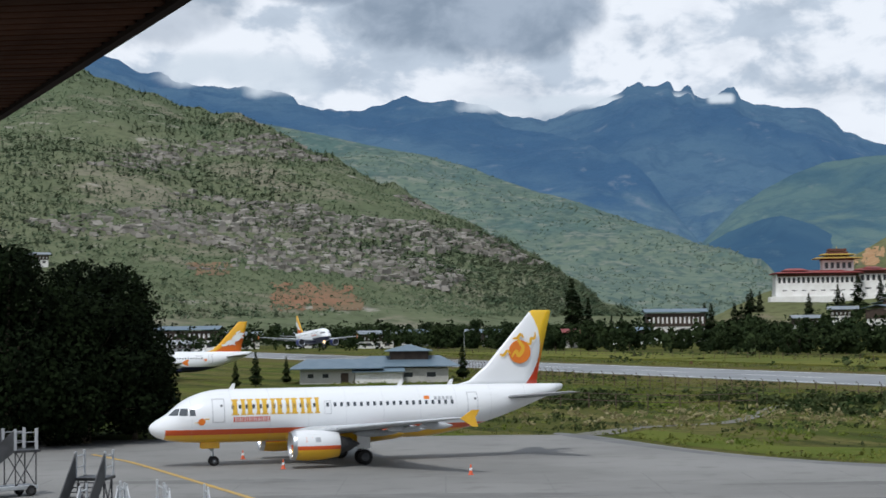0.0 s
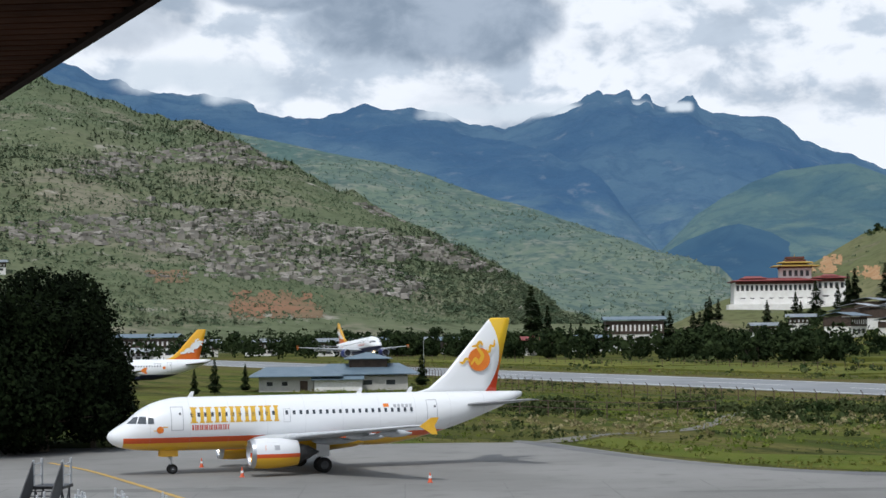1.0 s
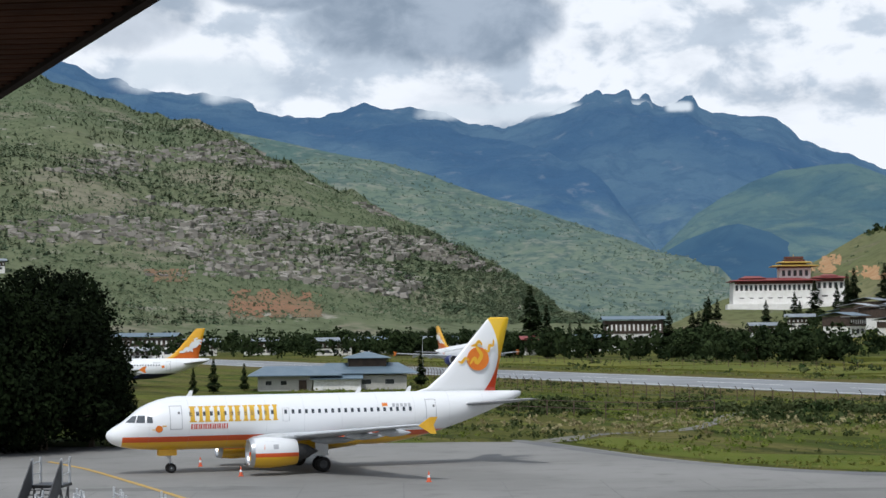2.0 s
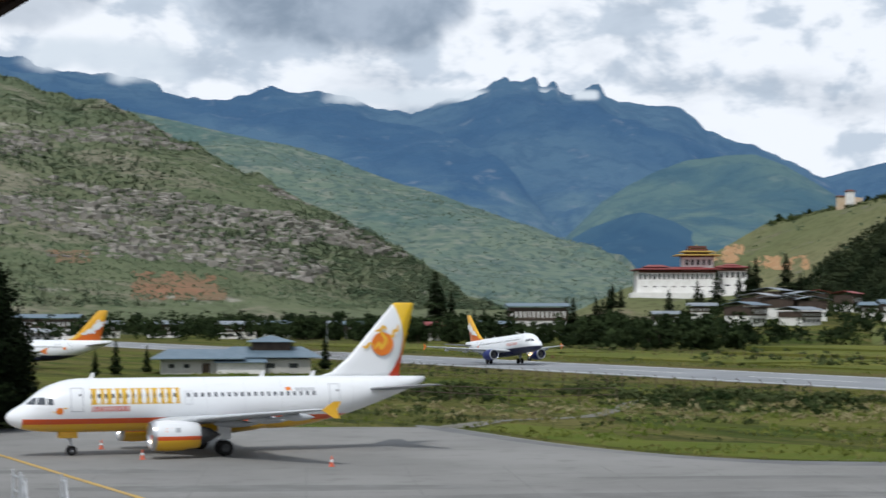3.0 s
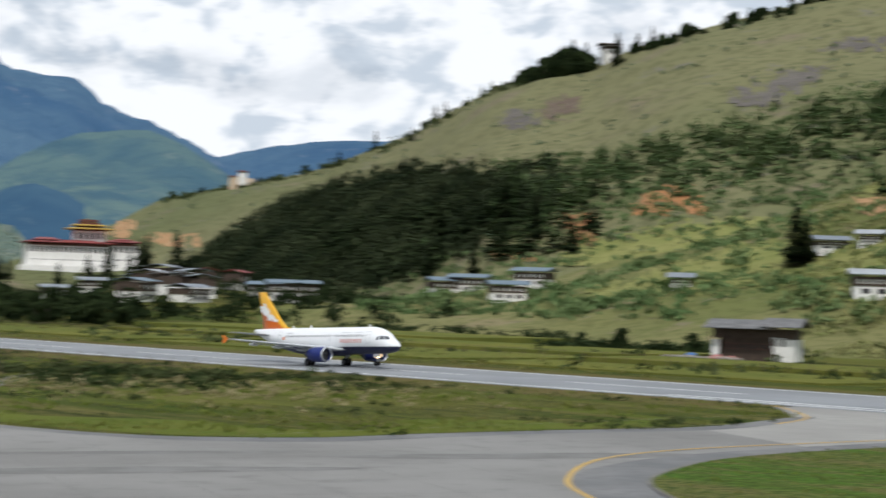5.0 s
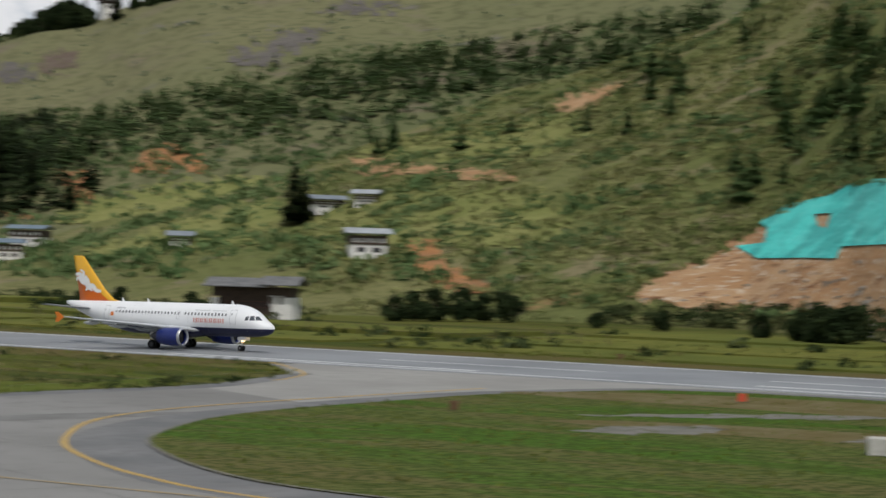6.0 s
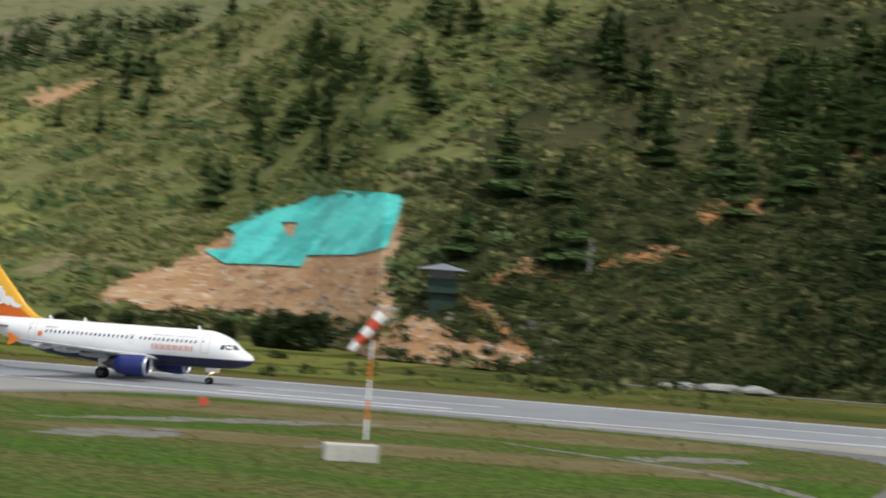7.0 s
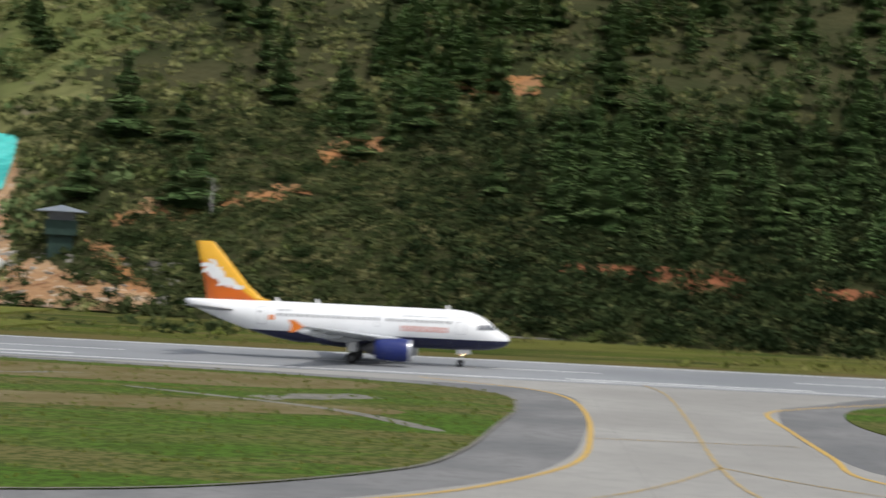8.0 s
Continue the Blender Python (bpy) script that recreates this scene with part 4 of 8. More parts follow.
NOSE_X = (0.0, 0.04, 0.12, 0.25, 0.45, 0.7, 1.0, 1.4, 1.8, 2.2, 2.65, 3.2, 4.0, 4.8, 5.5)
NOSE_TOP = (2.99, 3.14, 3.27, 3.40, 3.55, 3.70, 3.87, 4.12, 4.45, 4.79, 5.10, 5.38, 5.66, 5.83, 5.90)
NOSE_LOW = (2.95, 2.80, 2.66, 2.51, 2.36, 2.23, 2.13, 2.03, 1.96, 1.91, 1.865, 1.83, 1.79, 1.77, 1.76)


def hull(x):
    """Middle height, half width and half height of the fuselage x metres behind the nose."""
    if x < 5.5:
        top, low = np.interp(x, NOSE_X, NOSE_TOP), np.interp(x, NOSE_X, NOSE_LOW)
        return (top + low) / 2, 1.975 * (1 - (1 - x / 5.5) ** 2) ** 0.60, (top - low) / 2
    if x < 21.5:
        return 3.83, 1.975, 2.07
    u = (x - 21.5) / 12.34
    top, low = 5.90 - 0.12 * u * u, 1.76 + 3.55 * u ** 1.55
    return (top + low) / 2, max(0.22, 1.975 - 1.75 * u ** 1.9), (top - low) / 2


def hull_point(x, z, side):
    """The place on the fuselage's side at that length and height, a little proud of the skin."""
    c, w, hh = hull(x)
    k = max(-0.98, min(0.98, (z - c) / hh))
    return Vector((x, side * (w * math.sqrt(1 - k * k) + 0.02), z))


def patch(name, x0, x1, z0, z1, side, mat, parent, nx=2, nz=2, label=""):
    """A piece of the fuselage's skin between those lengths and heights."""
    vs = [hull_point(x0 + (x1 - x0) * i / nx, z0 + (z1 - z0) * j / nz, side) for i in range(nx + 1) for j in range(nz + 1)]
    fs = [(i * (nz + 1) + j, (i + 1) * (nz + 1) + j, (i + 1) * (nz + 1) + j + 1, i * (nz + 1) + j + 1) for i in range(nx) for j in range(nz)]
    return mesh_object(name, vs, [f if side < 0 else f[::-1] for f in fs], mat, parent, label, True)


def pane(low_a, low_b, high_b, high_a, side, mat, parent):
    """A cockpit pane that follows the skin between four corners (length, height)."""
    vs = []
    for i in range(5):
        for j in range(5):
            u, v = i / 4, j / 4
            lo, hi = Vector(low_a).lerp(Vector(low_b), u), Vector(high_a).lerp(Vector(high_b), u)
            x, z = lo.lerp(hi, v)
            vs.append(hull_point(x, z, side))
    fs = [(i * 5 + j, (i + 1) * 5 + j, (i + 1) * 5 + j + 1, i * 5 + j + 1) for i in range(4) for j in range(4)]
    return mesh_object("cockpit_window", vs, [f if side < 0 else f[::-1] for f in fs], mat, parent, "dark cockpit glass", True)


def outline_patch(name, x0, x1, z0, z1, side, mat, parent, w=0.05):
    """A door's seam: a thin frame on the skin."""
    vs, fs = [], []
    for a, b, c, d in ((x0, x1, z0, z0 + w), (x0, x1, z1 - w, z1), (x0, x0 + w, z0 + w, z1 - w), (x1 - w, x1, z0 + w, z1 - w)):
        k = len(vs)
        for j in range(5):
            z = c + (d - c) * j / 4
            vs += [hull_point(a, z, side), hull_point(b, z, side)]
        fs += [(k + 2 * j, k + 2 * j + 1, k + 2 * j + 3, k + 2 * j + 2) for j in range(4)]
    return mesh_object(name, vs, [f if side < 0 else f[::-1] for f in fs], mat, parent)


def foil(le, te, y, z, thick, upright=False):
    """A ring of points round a wing section."""
    xs = [(1.0, 0.02), (0.75, 0.45), (0.45, 0.9), (0.2, 0.95), (0.06, 0.6), (0.0, 0.0), (0.06, -0.4), (0.2, -0.6), (0.45, -0.55), (0.75, -0.25), (1.0, -0.02)]
    out = []
    for u, v in xs:
        x, t = le + (te - le) * u, v * thick / 2
        out.append(Vector((x, t, z)) if upright else Vector((x, y, z + t)))
    return out


def loft(rings, close_ends=True):
    n = len(rings[0])
    vs = [v for r in rings for v in r]
    fs = [(i * n + k, i * n + (k + 1) % n, (i + 1) * n + (k + 1) % n, (i + 1) * n + k) for i in range(len(rings) - 1) for k in range(n)]
    if close_ends:
        fs += [tuple(range(n))[::-1], tuple(range((len(rings) - 1) * n, len(rings) * n))]
    return vs, fs


def ring(x, y, z, r, n=28, flat=1.0):
    return [Vector((x, y + r * math.cos(6.2832 * k / n), z + r * flat * math.sin(6.2832 * k / n))) for k in range(n)]


def wheel(name, x, y, z, r, w, parent):
    bm = bmesh.new()
    prof = [(-w / 2, r * 0.55), (-w / 2, r * 0.86), (-w * 0.32, r), (w * 0.32, r), (w / 2, r * 0.86), (w / 2, r * 0.55)]
    rings = [[bm.verts.new((x + q * math.cos(6.2832 * k / 20), y + o, z + q * math.sin(6.2832 * k / 20))) for k in range(20)] for o, q in prof]
    for a, b in zip(rings, rings[1:]):
        for k in range(20):
            bm.faces.new((a[k], a[(k + 1) % 20], b[(k + 1) % 20], b[k]))
    bmesh.ops.recalc_face_normals(bm, faces=bm.faces)
    tyre = part(name, bm, M["rubber"], parent, "black rubber tyre", True)
    bm = bmesh.new()
    tube(bm, (x, y - w * 0.42, z), (x, y + w * 0.42, z), r * 0.56, sides=16)
    part("rim", bm, M["dark_metal"], tyre, "dark metal wheel rim")
    return tyre


def build_airliner(m, label, skin, fin_mat, nacelle, tip_mat, lettering, lit):
    ob = thing("airliner", m, label, "airliner")
    xs = [*NOSE_X] + [5.5 + 2 * k for k in range(1, 9)] + [21.5 + 12.34 * k / 14 for k in range(1, 15)]
    rings = []
    for x in xs:
        c, w, hh = hull(x)
        rings.append([Vector((x, max(w, 0.01) * math.cos(6.2832 * k / 40), c + max(hh, 0.01) * math.sin(6.2832 * k / 40))) for k in range(40)])
    vs, fs = loft(rings)
    body = mesh_object("fuselage", vs, [f[::-1] for f in fs], skin, ob, "", True)
    # belly fairing
    vs, fs = loft([[Vector((x, w * 2.15 * math.cos(6.2832 * k / 24), 2.25 + hh * math.sin(6.2832 * k / 24))) for k in range(24)] for x, w, hh in ((10.0, 0.35, 0.2), (11, 0.8, 0.6), (12.5, 1.0, 0.78), (17.5, 1.0, 0.8), (19.5, 0.7, 0.6), (21, 0.3, 0.2))])
    mesh_object("belly_fairing", vs, [f[::-1] for f in fs], skin, ob, "", True)
    # tail cone outlet
    vs, fs = loft([ring(33.6, 0, 5.55, 0.20, 14), ring(33.95, 0, 5.57, 0.16, 14)])
    mesh_object("tail_cone", vs, [f[::-1] for f in fs], M["wing_grey"], ob, "grey metal exhaust cone", True)
    # fin and rudder seam
    vs, fs = loft([foil(24.3, 31.75, 0, 5.72, 0.30, True), foil(25.9, 31.75, 0, 6.15, 0.55, True), foil(27.3, 31.95, 0, 7.3, 0.50, True), foil(31.15, 33.0, 0, 11.68, 0.22, True), foil(31.4, 32.95, 0, 11.80, 0.10, True)])
    fin = mesh_object("fin", vs, fs, fin_mat, ob, "", True)
    # windows
    base = patch("cabin_window", 6.1, 6.32, 4.42, 4.74, -1, M["glass_dark"], ob)
    me = base.data
    rows = [6.2 + 0.533 * k for k in range(13)] + [14.25 + 0.533 * k for k in range(19)]
    for side in (-1, 1):
        for i, x in enumerate(rows):
            if side == -1 and i == 0:
                continue
            w = new("cabin_window", me)
            w.parent = ob
            w.matrix_basis = Matrix.Translation((x - 6.2, 0, 0)) @ Matrix.Diagonal((1, -side, 1, 1))
    for side in (-1, 1):
        for x0, x1, z0, z1 in ((4.6, 5.55, 3.42, 5.22), (25.2, 26.1, 3.5, 5.3)):
            outline_patch("cabin_door", x0, x1, z0, z1, side, M["seam"], ob)
            patch("door_window", (x0 + x1) / 2 + 0.15, (x0 + x1) / 2 + 0.30, z1 - 0.62, z1 - 0.45, side, M["glass_dark"], ob)
        outline_patch("overwing_exit", 13.4, 13.95, 3.85, 4.88, side, M["seam"], ob, 0.035)
        patch("exit_window", 13.56, 13.78, 4.42, 4.74, side, M["glass_dark"], ob)
        for low_a, low_b, high_b, high_a in (((1.40, 3.98), (2.02, 3.98), (2.22, 4.50), (1.94, 4.46)), ((2.10, 3.98), (2.74, 3.96), (2.78, 4.50), (2.30, 4.51)), ((2.88, 3.96), (3.34, 3.95), (3.28, 4.42), (2.90, 4.48))):
            pane(low_a, low_b, high_b, high_a, side, M["glass_dark"], ob)
    # wings
    for side in (-1, 1):
        secs = [(1.2, 10.4, 17.6, 2.40, 0.95), (2.4, 11.2, 17.7, 2.55, 0.85), (6.4, 13.55, 17.95, 2.98, 0.55), (11.5, 16.2, 19.2, 3.50, 0.34), (16.7, 18.95, 20.55, 4.02, 0.20), (17.0, 19.2, 20.6, 4.05, 0.10)]
        vs, fs = loft([foil(le, te, side * y, z, t) for y, le, te, z, t in secs])
        wing = mesh_object("wing", vs, fs if side > 0 else [f[::-1] for f in fs], M["wing_grey"], ob, "pale grey metal wing", True)
        for y, x, z, ln in ((4.4, 15.0, 2.45, 3.6), (8.3, 16.6, 2.92, 3.2), (12.2, 18.0, 3.32, 2.6)):
            vs, fs = loft([ring(x + ln * u, side * y, z - 0.05 * u, max(0.03, r), 10, 1.3) for u, r in ((0, 0.03), (0.12, 0.16), (0.4, 0.24), (0.75, 0.18), (1, 0.02))])
            mesh_object("flap_fairing", vs, [f[::-1] for f in fs], M["wing_grey"], wing, "", True)
        f = [Vector((19.6, side * 17.02, 4.02)), Vector((20.5, side * 17.05, 4.62)), Vector((21.05, side * 17.06, 4.62)), Vector((20.75, side * 17.04, 4.05)), Vector((20.95, side * 17.06, 3.42)), Vector((20.55, side * 17.06, 3.42))]
        vs, fs = loft([f, [v + Vector((0, -side * 0.07, 0)) for v in f]])
        mesh_object("wingtip_fence", vs, fs if side > 0 else [q[::-1] for q in fs], tip_mat, wing)
        # landing flaps, lowered
        vs, fs = loft([foil(17.3, 18.9, side * 2.3, 2.28, 0.22), foil(17.6, 18.9, side * 6.3, 2.72, 0.2), foil(18.4, 19.6, side * 11.8, 3.30, 0.14)])
        mesh_object("flap", vs, fs if side > 0 else [q[::-1] for q in fs], M["wing_grey"], wing, "", True)
        # tailplane
        vs, fs = loft([foil(28.4, 32.0, side * 0.8, 4.75, 0.36), foil(31.75, 33.15, side * 6.0, 5.28, 0.16), foil(32.1, 33.15, side * 6.2, 5.30, 0.06)])
        mesh_object("tailplane", vs, fs if side > 0 else [q[::-1] for q in fs], M["tail_grey"], ob, "grey metal tailplane", True)
        # engine
        ey, ez = side * 5.75, 1.72
        prof = [(10.25, 0.86), (9.95, 0.90), (9.80, 0.97), (9.82, 1.03), (10.1, 1.10), (11.0, 1.17), (12.2, 1.13), (13.45, 0.95), (13.5, 0.90), (13.2, 0.88)]
        vs, fs = loft([ring(x, ey, ez, r) for x, r in prof], False)
        eng = mesh_object("engine", vs, fs, nacelle, ob, "", True)
        vs, fs = loft([ring(x, ey, ez, r) for x, r in ((10.06, 0.875), (9.93, 0.905), (9.785, 0.97), (9.80, 1.04), (9.95, 1.075), (10.12, 1.112))], False)
        mesh_object("intake_lip", vs, fs, M["metal"], eng, "polished metal intake lip", True)
        bm = bmesh.new()
        tube(bm, (10.5, ey, ez), (10.55, ey, ez), 0.90, sides=28)
        tube(bm, (10.1, ey, ez), (10.5, ey, ez), 0.03, 0.28, 16)
        part("fan", bm, M["dark_metal"], eng, "dark fan with a pointed hub")
        vs, fs = loft([ring(x, ey, ez, r, 20) for x, r in ((12.9, 0.80), (13.6, 0.66), (14.4, 0.50), (14.7, 0.30), (15.2, 0.05))])
        mesh_object("exhaust", vs, [q[::-1] for q in fs], M["dark_metal"], eng, "dark metal exhaust nozzle", True)
        vs, fs = loft([[Vector((x, ey + s * 0.16, z)) for x, z, s in ((a, 2.72, -1), (a, 2.72, 1), (b, c, 1), (b, c, -1))] for a, b, c in ((10.9, 10.9, 2.85), (13.0, 12.9, 3.05), (15.3, 15.0, 2.9))])
        mesh_object("pylon", vs, fs, M["wing_grey"], eng, "", True)
        # main gear
        bm = bmesh.new()
        tube(bm, (16.0, side * 3.8, 0.55), (16.0, side * 3.7, 2.9), 0.13, 0.16, 12)
        tube(bm, (16.05, side * 3.75, 1.3), (15.9, side * 2.2, 2.5), 0.07, 0.08, 8)
        tube(bm, (16.0, side * 3.35, 0.57), (16.0, side * 4.25, 0.57), 0.09, sides=10)
        gear = part("main_gear", bm, M["wing_grey"], ob, "grey main landing gear leg")
        bm = bmesh.new()
        box(bm, 15.45, 16.5, side * 4.02 - 0.03, side * 4.02 + 0.03, 1.25, 2.75, 0.02)
        part("gear_door", bm, M["white_paint"], gear)
        for o in (-0.46, 0.46):
            wheel("wheel", 16.0, side * 3.8 + o, 0.585, 0.585, 0.40, gear)
    # nose gear
    bm = bmesh.new()
    tube(bm, (5.0, 0, 0.4), (4.85, 0, 2.1), 0.085, 0.11, 12)
    tube(bm, (4.95, 0, 1.0), (4.2, 0, 2.0), 0.05, sides=8)
    tube(bm, (5.0, -0.36, 0.38), (5.0, 0.36, 0.38), 0.06, sides=8)
    gear = part("nose_gear", bm, M["wing_grey"], ob, "grey nose landing gear leg")
    for o in (-0.25, 0.25):
        wheel("wheel", 5.0, o, 0.38, 0.38, 0.22, gear)
        bm = bmesh.new()
        box(bm, 4.0, 5.4, o * 1.5 - 0.02, o * 1.5 + 0.02, 1.35, 2.0, 0.015)
        part("gear_door", bm, M["gold"] if skin == M["skin_gold"] else M["white_paint"], gear)
        bm = bmesh.new()
        tube(bm, (4.72, o * 0.8, 1.32 + 0.0), (4.80, o * 0.8, 1.32), 0.12, sides=14)
        part("taxi_light", bm, M["lamp"] if lit else M["metal"], gear, "lit landing lamp" if lit else "unlit landing lamp")
    if lit:
        bm = bmesh.new()
        tube(bm, (4.66, 0, 1.70), (4.78, 0, 1.70), 0.14, sides=14)
        part("taxi_light", bm, M["lamp"], gear, "lit landing lamp")
    # blade aerials and beacon
    for x in (6.2, 19.8, 24.0):
        vs, fs = loft([foil(x, x + 0.45, 0, 5.86, 0.05, True), foil(x + 0.3, x + 0.55, 0, 6.32, 0.03, True)])
        mesh_object("aerial", vs, fs, M["white_paint"], ob)
    lettering(ob, fin)
    return ob


def stroke_row(x0, x1, z0, z1, side, mat, parent, count, name="livery_bar"):
    """A line of plain upright bars, one pair for each letter-sized block."""
    step = (x1 - x0) / count
    for k in range(count):
        a = x0 + step * k
        patch(name, a + step * 0.06, a + step * 0.36, z0, z1, side, mat, parent, 1, 8)
        for u0, u1, w0, w1 in ((0.0, 0.09, 0.0, 0.46), (0.91, 1.0, 0.0, 0.46), (0.0, 0.09, 0.60, 0.94), (0.91, 1.0, 0.60, 0.94)):
            patch(name, a + step * w0, a + step * w1, z0 + (z1 - z0) * u0, z0 + (z1 - z0) * u1, side, mat, parent, 1, 1)
        patch(name, a + step * 0.66, a + step * 0.88, z0, z1, side, mat, parent, 1, 8)


def disc(name, x, z, r, y, mat, parent, squash=1.0, n=28):
    vs = [(x + r * math.cos(6.2832 * k / n), y, z + r * squash * math.sin(6.2832 * k / n)) for k in range(n)]
    return mesh_object(name, vs, [tuple(range(n)) if y < 0 else tuple(range(n))[::-1]], mat, parent)


def swirl(name, pts, w, y, mat, parent):
    """A ribbon emblem on a fin's side."""
    vs, fs = [], []
    line = curve_through(pts, False, 5)
    for i, p in enumerate(line):
        d = (line[min(i + 1, len(line) - 1)] - line[max(i - 1, 0)]).normalized()
        k = w * (0.35 + 0.65 * math.sin(math.pi * (i + 0.5) / len(line)))
        vs += [(p.x - d.y * k, y, p.y + d.x * k), (p.x + d.y * k, y, p.y - d.x * k)]
        if i:
            fs.append((2 * i - 2, 2 * i - 1, 2 * i + 1, 2 * i))
    return mesh_object(name, vs, [f if y < 0 else f[::-1] for f in fs], mat, parent)


def gold_lettering(ob, fin):
    for side in (-1, 1):
        stroke_row(6.1, 13.1, 3.95, 5.15, side, M["gold_letter"], ob, 6)
        stroke_row(6.2, 9.1, 3.42, 3.80, side, M["red_paint"], ob, 8)
        patch("flag_mark", 21.55, 22.0, 4.82, 5.08, side, M["orange_paint"], ob)
        for k in range(5):
            patch("registration_bar", 22.4 + 0.33 * k, 22.62 + 0.33 * k, 4.76, 5.02, side, M["seam"], ob, 1, 1)
        y = side * 0.262
        disc("emblem_disc", 30.2, 8.42, 0.95, y, M["orange_paint"], fin)
        swirl("emblem_ribbon", [(29.5, 8.0), (29.9, 8.5), (30.1, 8.1), (30.5, 8.7), (30.2, 9.2), (30.0, 9.6)], 0.16, y * 1.03, M["gold"], fin)
        swirl("emblem_ribbon", [(28.5, 8.25), (28.8, 8.15), (29.1, 8.5), (29.4, 8.3)], 0.11, y * 1.03, M["gold"], fin)
        swirl("emblem_ribbon", [(30.8, 9.2), (31.1, 9.0), (31.2, 9.5), (31.5, 9.5), (31.55, 10.0)], 0.11, y * 1.03, M["gold"], fin)
        swirl("emblem_ribbon", [(29.6, 9.5), (30.0, 9.55), (30.3, 9.85), (30.55, 9.55)], 0.12, y * 1.03, M["gold"], fin)
        vs = [hull_point(3.78 + 0.27 * math.cos(0.5236 * k), 3.48 + 0.27 * math.sin(0.5236 * k), side) for k in range(12)]
        mesh_object("nose_emblem", vs, [tuple(range(12)) if side < 0 else tuple(range(12))[::-1]], M["orange_paint"], ob)
        patch("nose_emblem", 4.0, 4.34, 3.66, 3.74, side, M["gold"], ob, 2, 1)
        patch("nose_emblem", 3.28, 3.52, 3.40, 3.46, side, M["gold"], ob, 2, 1)
        for a, b, mat in ((12.0, 12.5, M["orange_paint"]), (12.7, 13.1, M["seam"])):
            vs = [(x, side * (5.75 + 1.155 * math.cos(t)), 1.72 + 1.155 * math.sin(t)) for x in (a - 1.2, b - 1.2) for t in (0.25, 0.42, 0.58)]
            mesh_object("nacelle_mark", vs, [(0, 3, 4, 1), (1, 4, 5, 2)] if side < 0 else [(0, 1, 4, 3), (1, 2, 5, 4)], mat, ob)


def navy_lettering(ob, fin):
    for side in (-1, 1):
        stroke_row(6.4, 11.3, 3.52, 4.06, side, M["pale_red"], ob, 7)
        for k in range(5):
            patch("registration_bar", 22.6 + 0.3 * k, 22.8 + 0.3 * k, 4.95, 5.15, side, M["seam"], ob, 1, 1)
        patch("title_bar", 6.2, 8.4, 5.02, 5.10, side, M["wing_grey"], ob, 4, 1)
        patch("title_bar", 8.8, 11.2, 5.02, 5.10, side, M["wing_grey"], ob, 4, 1)
        y = side * 0.262
        swirl("emblem_ribbon", [(32.4, 9.3), (31.5, 9.3), (31.2, 8.7), (30.4, 8.5), (30.2, 7.8), (29.3, 7.7), (28.7, 7.2), (27.9, 7.1)], 0.42, y, M["white_paint"], fin)
        swirl("emblem_ribbon", [(32.2, 8.5), (31.8, 8.9), (31.2, 8.2), (30.6, 8.0)], 0.22, y * 1.02, M["white_paint"], fin)
        swirl("emblem_ribbon", [(30.6, 7.2), (30.0, 7.5), (29.4, 7.1)], 0.2, y * 1.02, M["white_paint"], fin)
        swirl("emblem_ribbon", [(31.6, 9.9), (31.0, 9.6), (30.9, 9.0), (30.3, 9.1)], 0.2, y * 1.02, M["white_paint"], fin)
        patch("tail_arrow", 24.35, 24.9, 4.0, 4.5, side, M["orange_paint"], ob)


airliner_a = build_airliner(pose(-22.73, 144.46, 0, 0, 0, 17.47), "white airliner with gold and red stripes parked on the apron", M["skin_gold"], M["fin_gold"], M["nacelle_gold"], M["gold"], gold_lettering, False)
airliner_b = build_airliner(pose(0, 0, 0), "white and navy airliner with an orange fin landing on the runway", M["skin_navy"], M["fin_split"], M["nacelle_blue"], M["orange_paint"], navy_lettering, True)
airliner_c = build_airliner(pose(-72.2, 373.0, -0.3, 0, 0, 9), "white and navy airliner with an orange fin parked beyond trees", M["skin_navy"], M["fin_split"], M["nacelle_blue"], M["orange_paint"], navy_lettering, False)

# ---- plants ----
rng = np.random.default_rng(7)


def leaf_quads(centres, radii, count, size, flat=1.0):
    """Small leaf faces strewn through round clumps: corner places, four to a face."""
    k = rng.integers(0, len(centres), count)
    d = rng.normal(size=(count, 3))
    d /= np.linalg.norm(d, axis=1)[:, None]
    r = radii[k] * (0.45 + 0.6 * rng.random(count) ** 0.5)
    c = centres[k] + d * r[:, None] * np.array([1, 1, flat])
    a = rng.normal(size=(count, 3))
    a /= np.linalg.norm(a, axis=1)[:, None]
    b = np.cross(a, d + 0.3 * rng.normal(size=(count, 3)))
    b /= np.maximum(np.linalg.norm(b, axis=1), 1e-6)[:, None]
    s = size * (0.5 + rng.random(count))[:, None]
    return np.stack([c - a * s, c - b * s * 0.6, c + a * s, c + b * s * 0.6], 1).reshape(-1, 3)


def quad_mesh(name, verts):
    me = bpy.data.meshes.new(name)
    n = len(verts) // 4
    me.vertices.add(len(verts))
    me.vertices.foreach_set("co", verts.astype(np.float32).ravel())
    me.loops.add(4 * n)
    me.loops.foreach_set("vertex_index", np.arange(4 * n, dtype=np.int32))
    me.polygons.add(n)
    me.polygons.foreach_set("loop_start", np.arange(0, 4 * n, 4, dtype=np.int32))
    me.update(calc_edges=True)
    return me


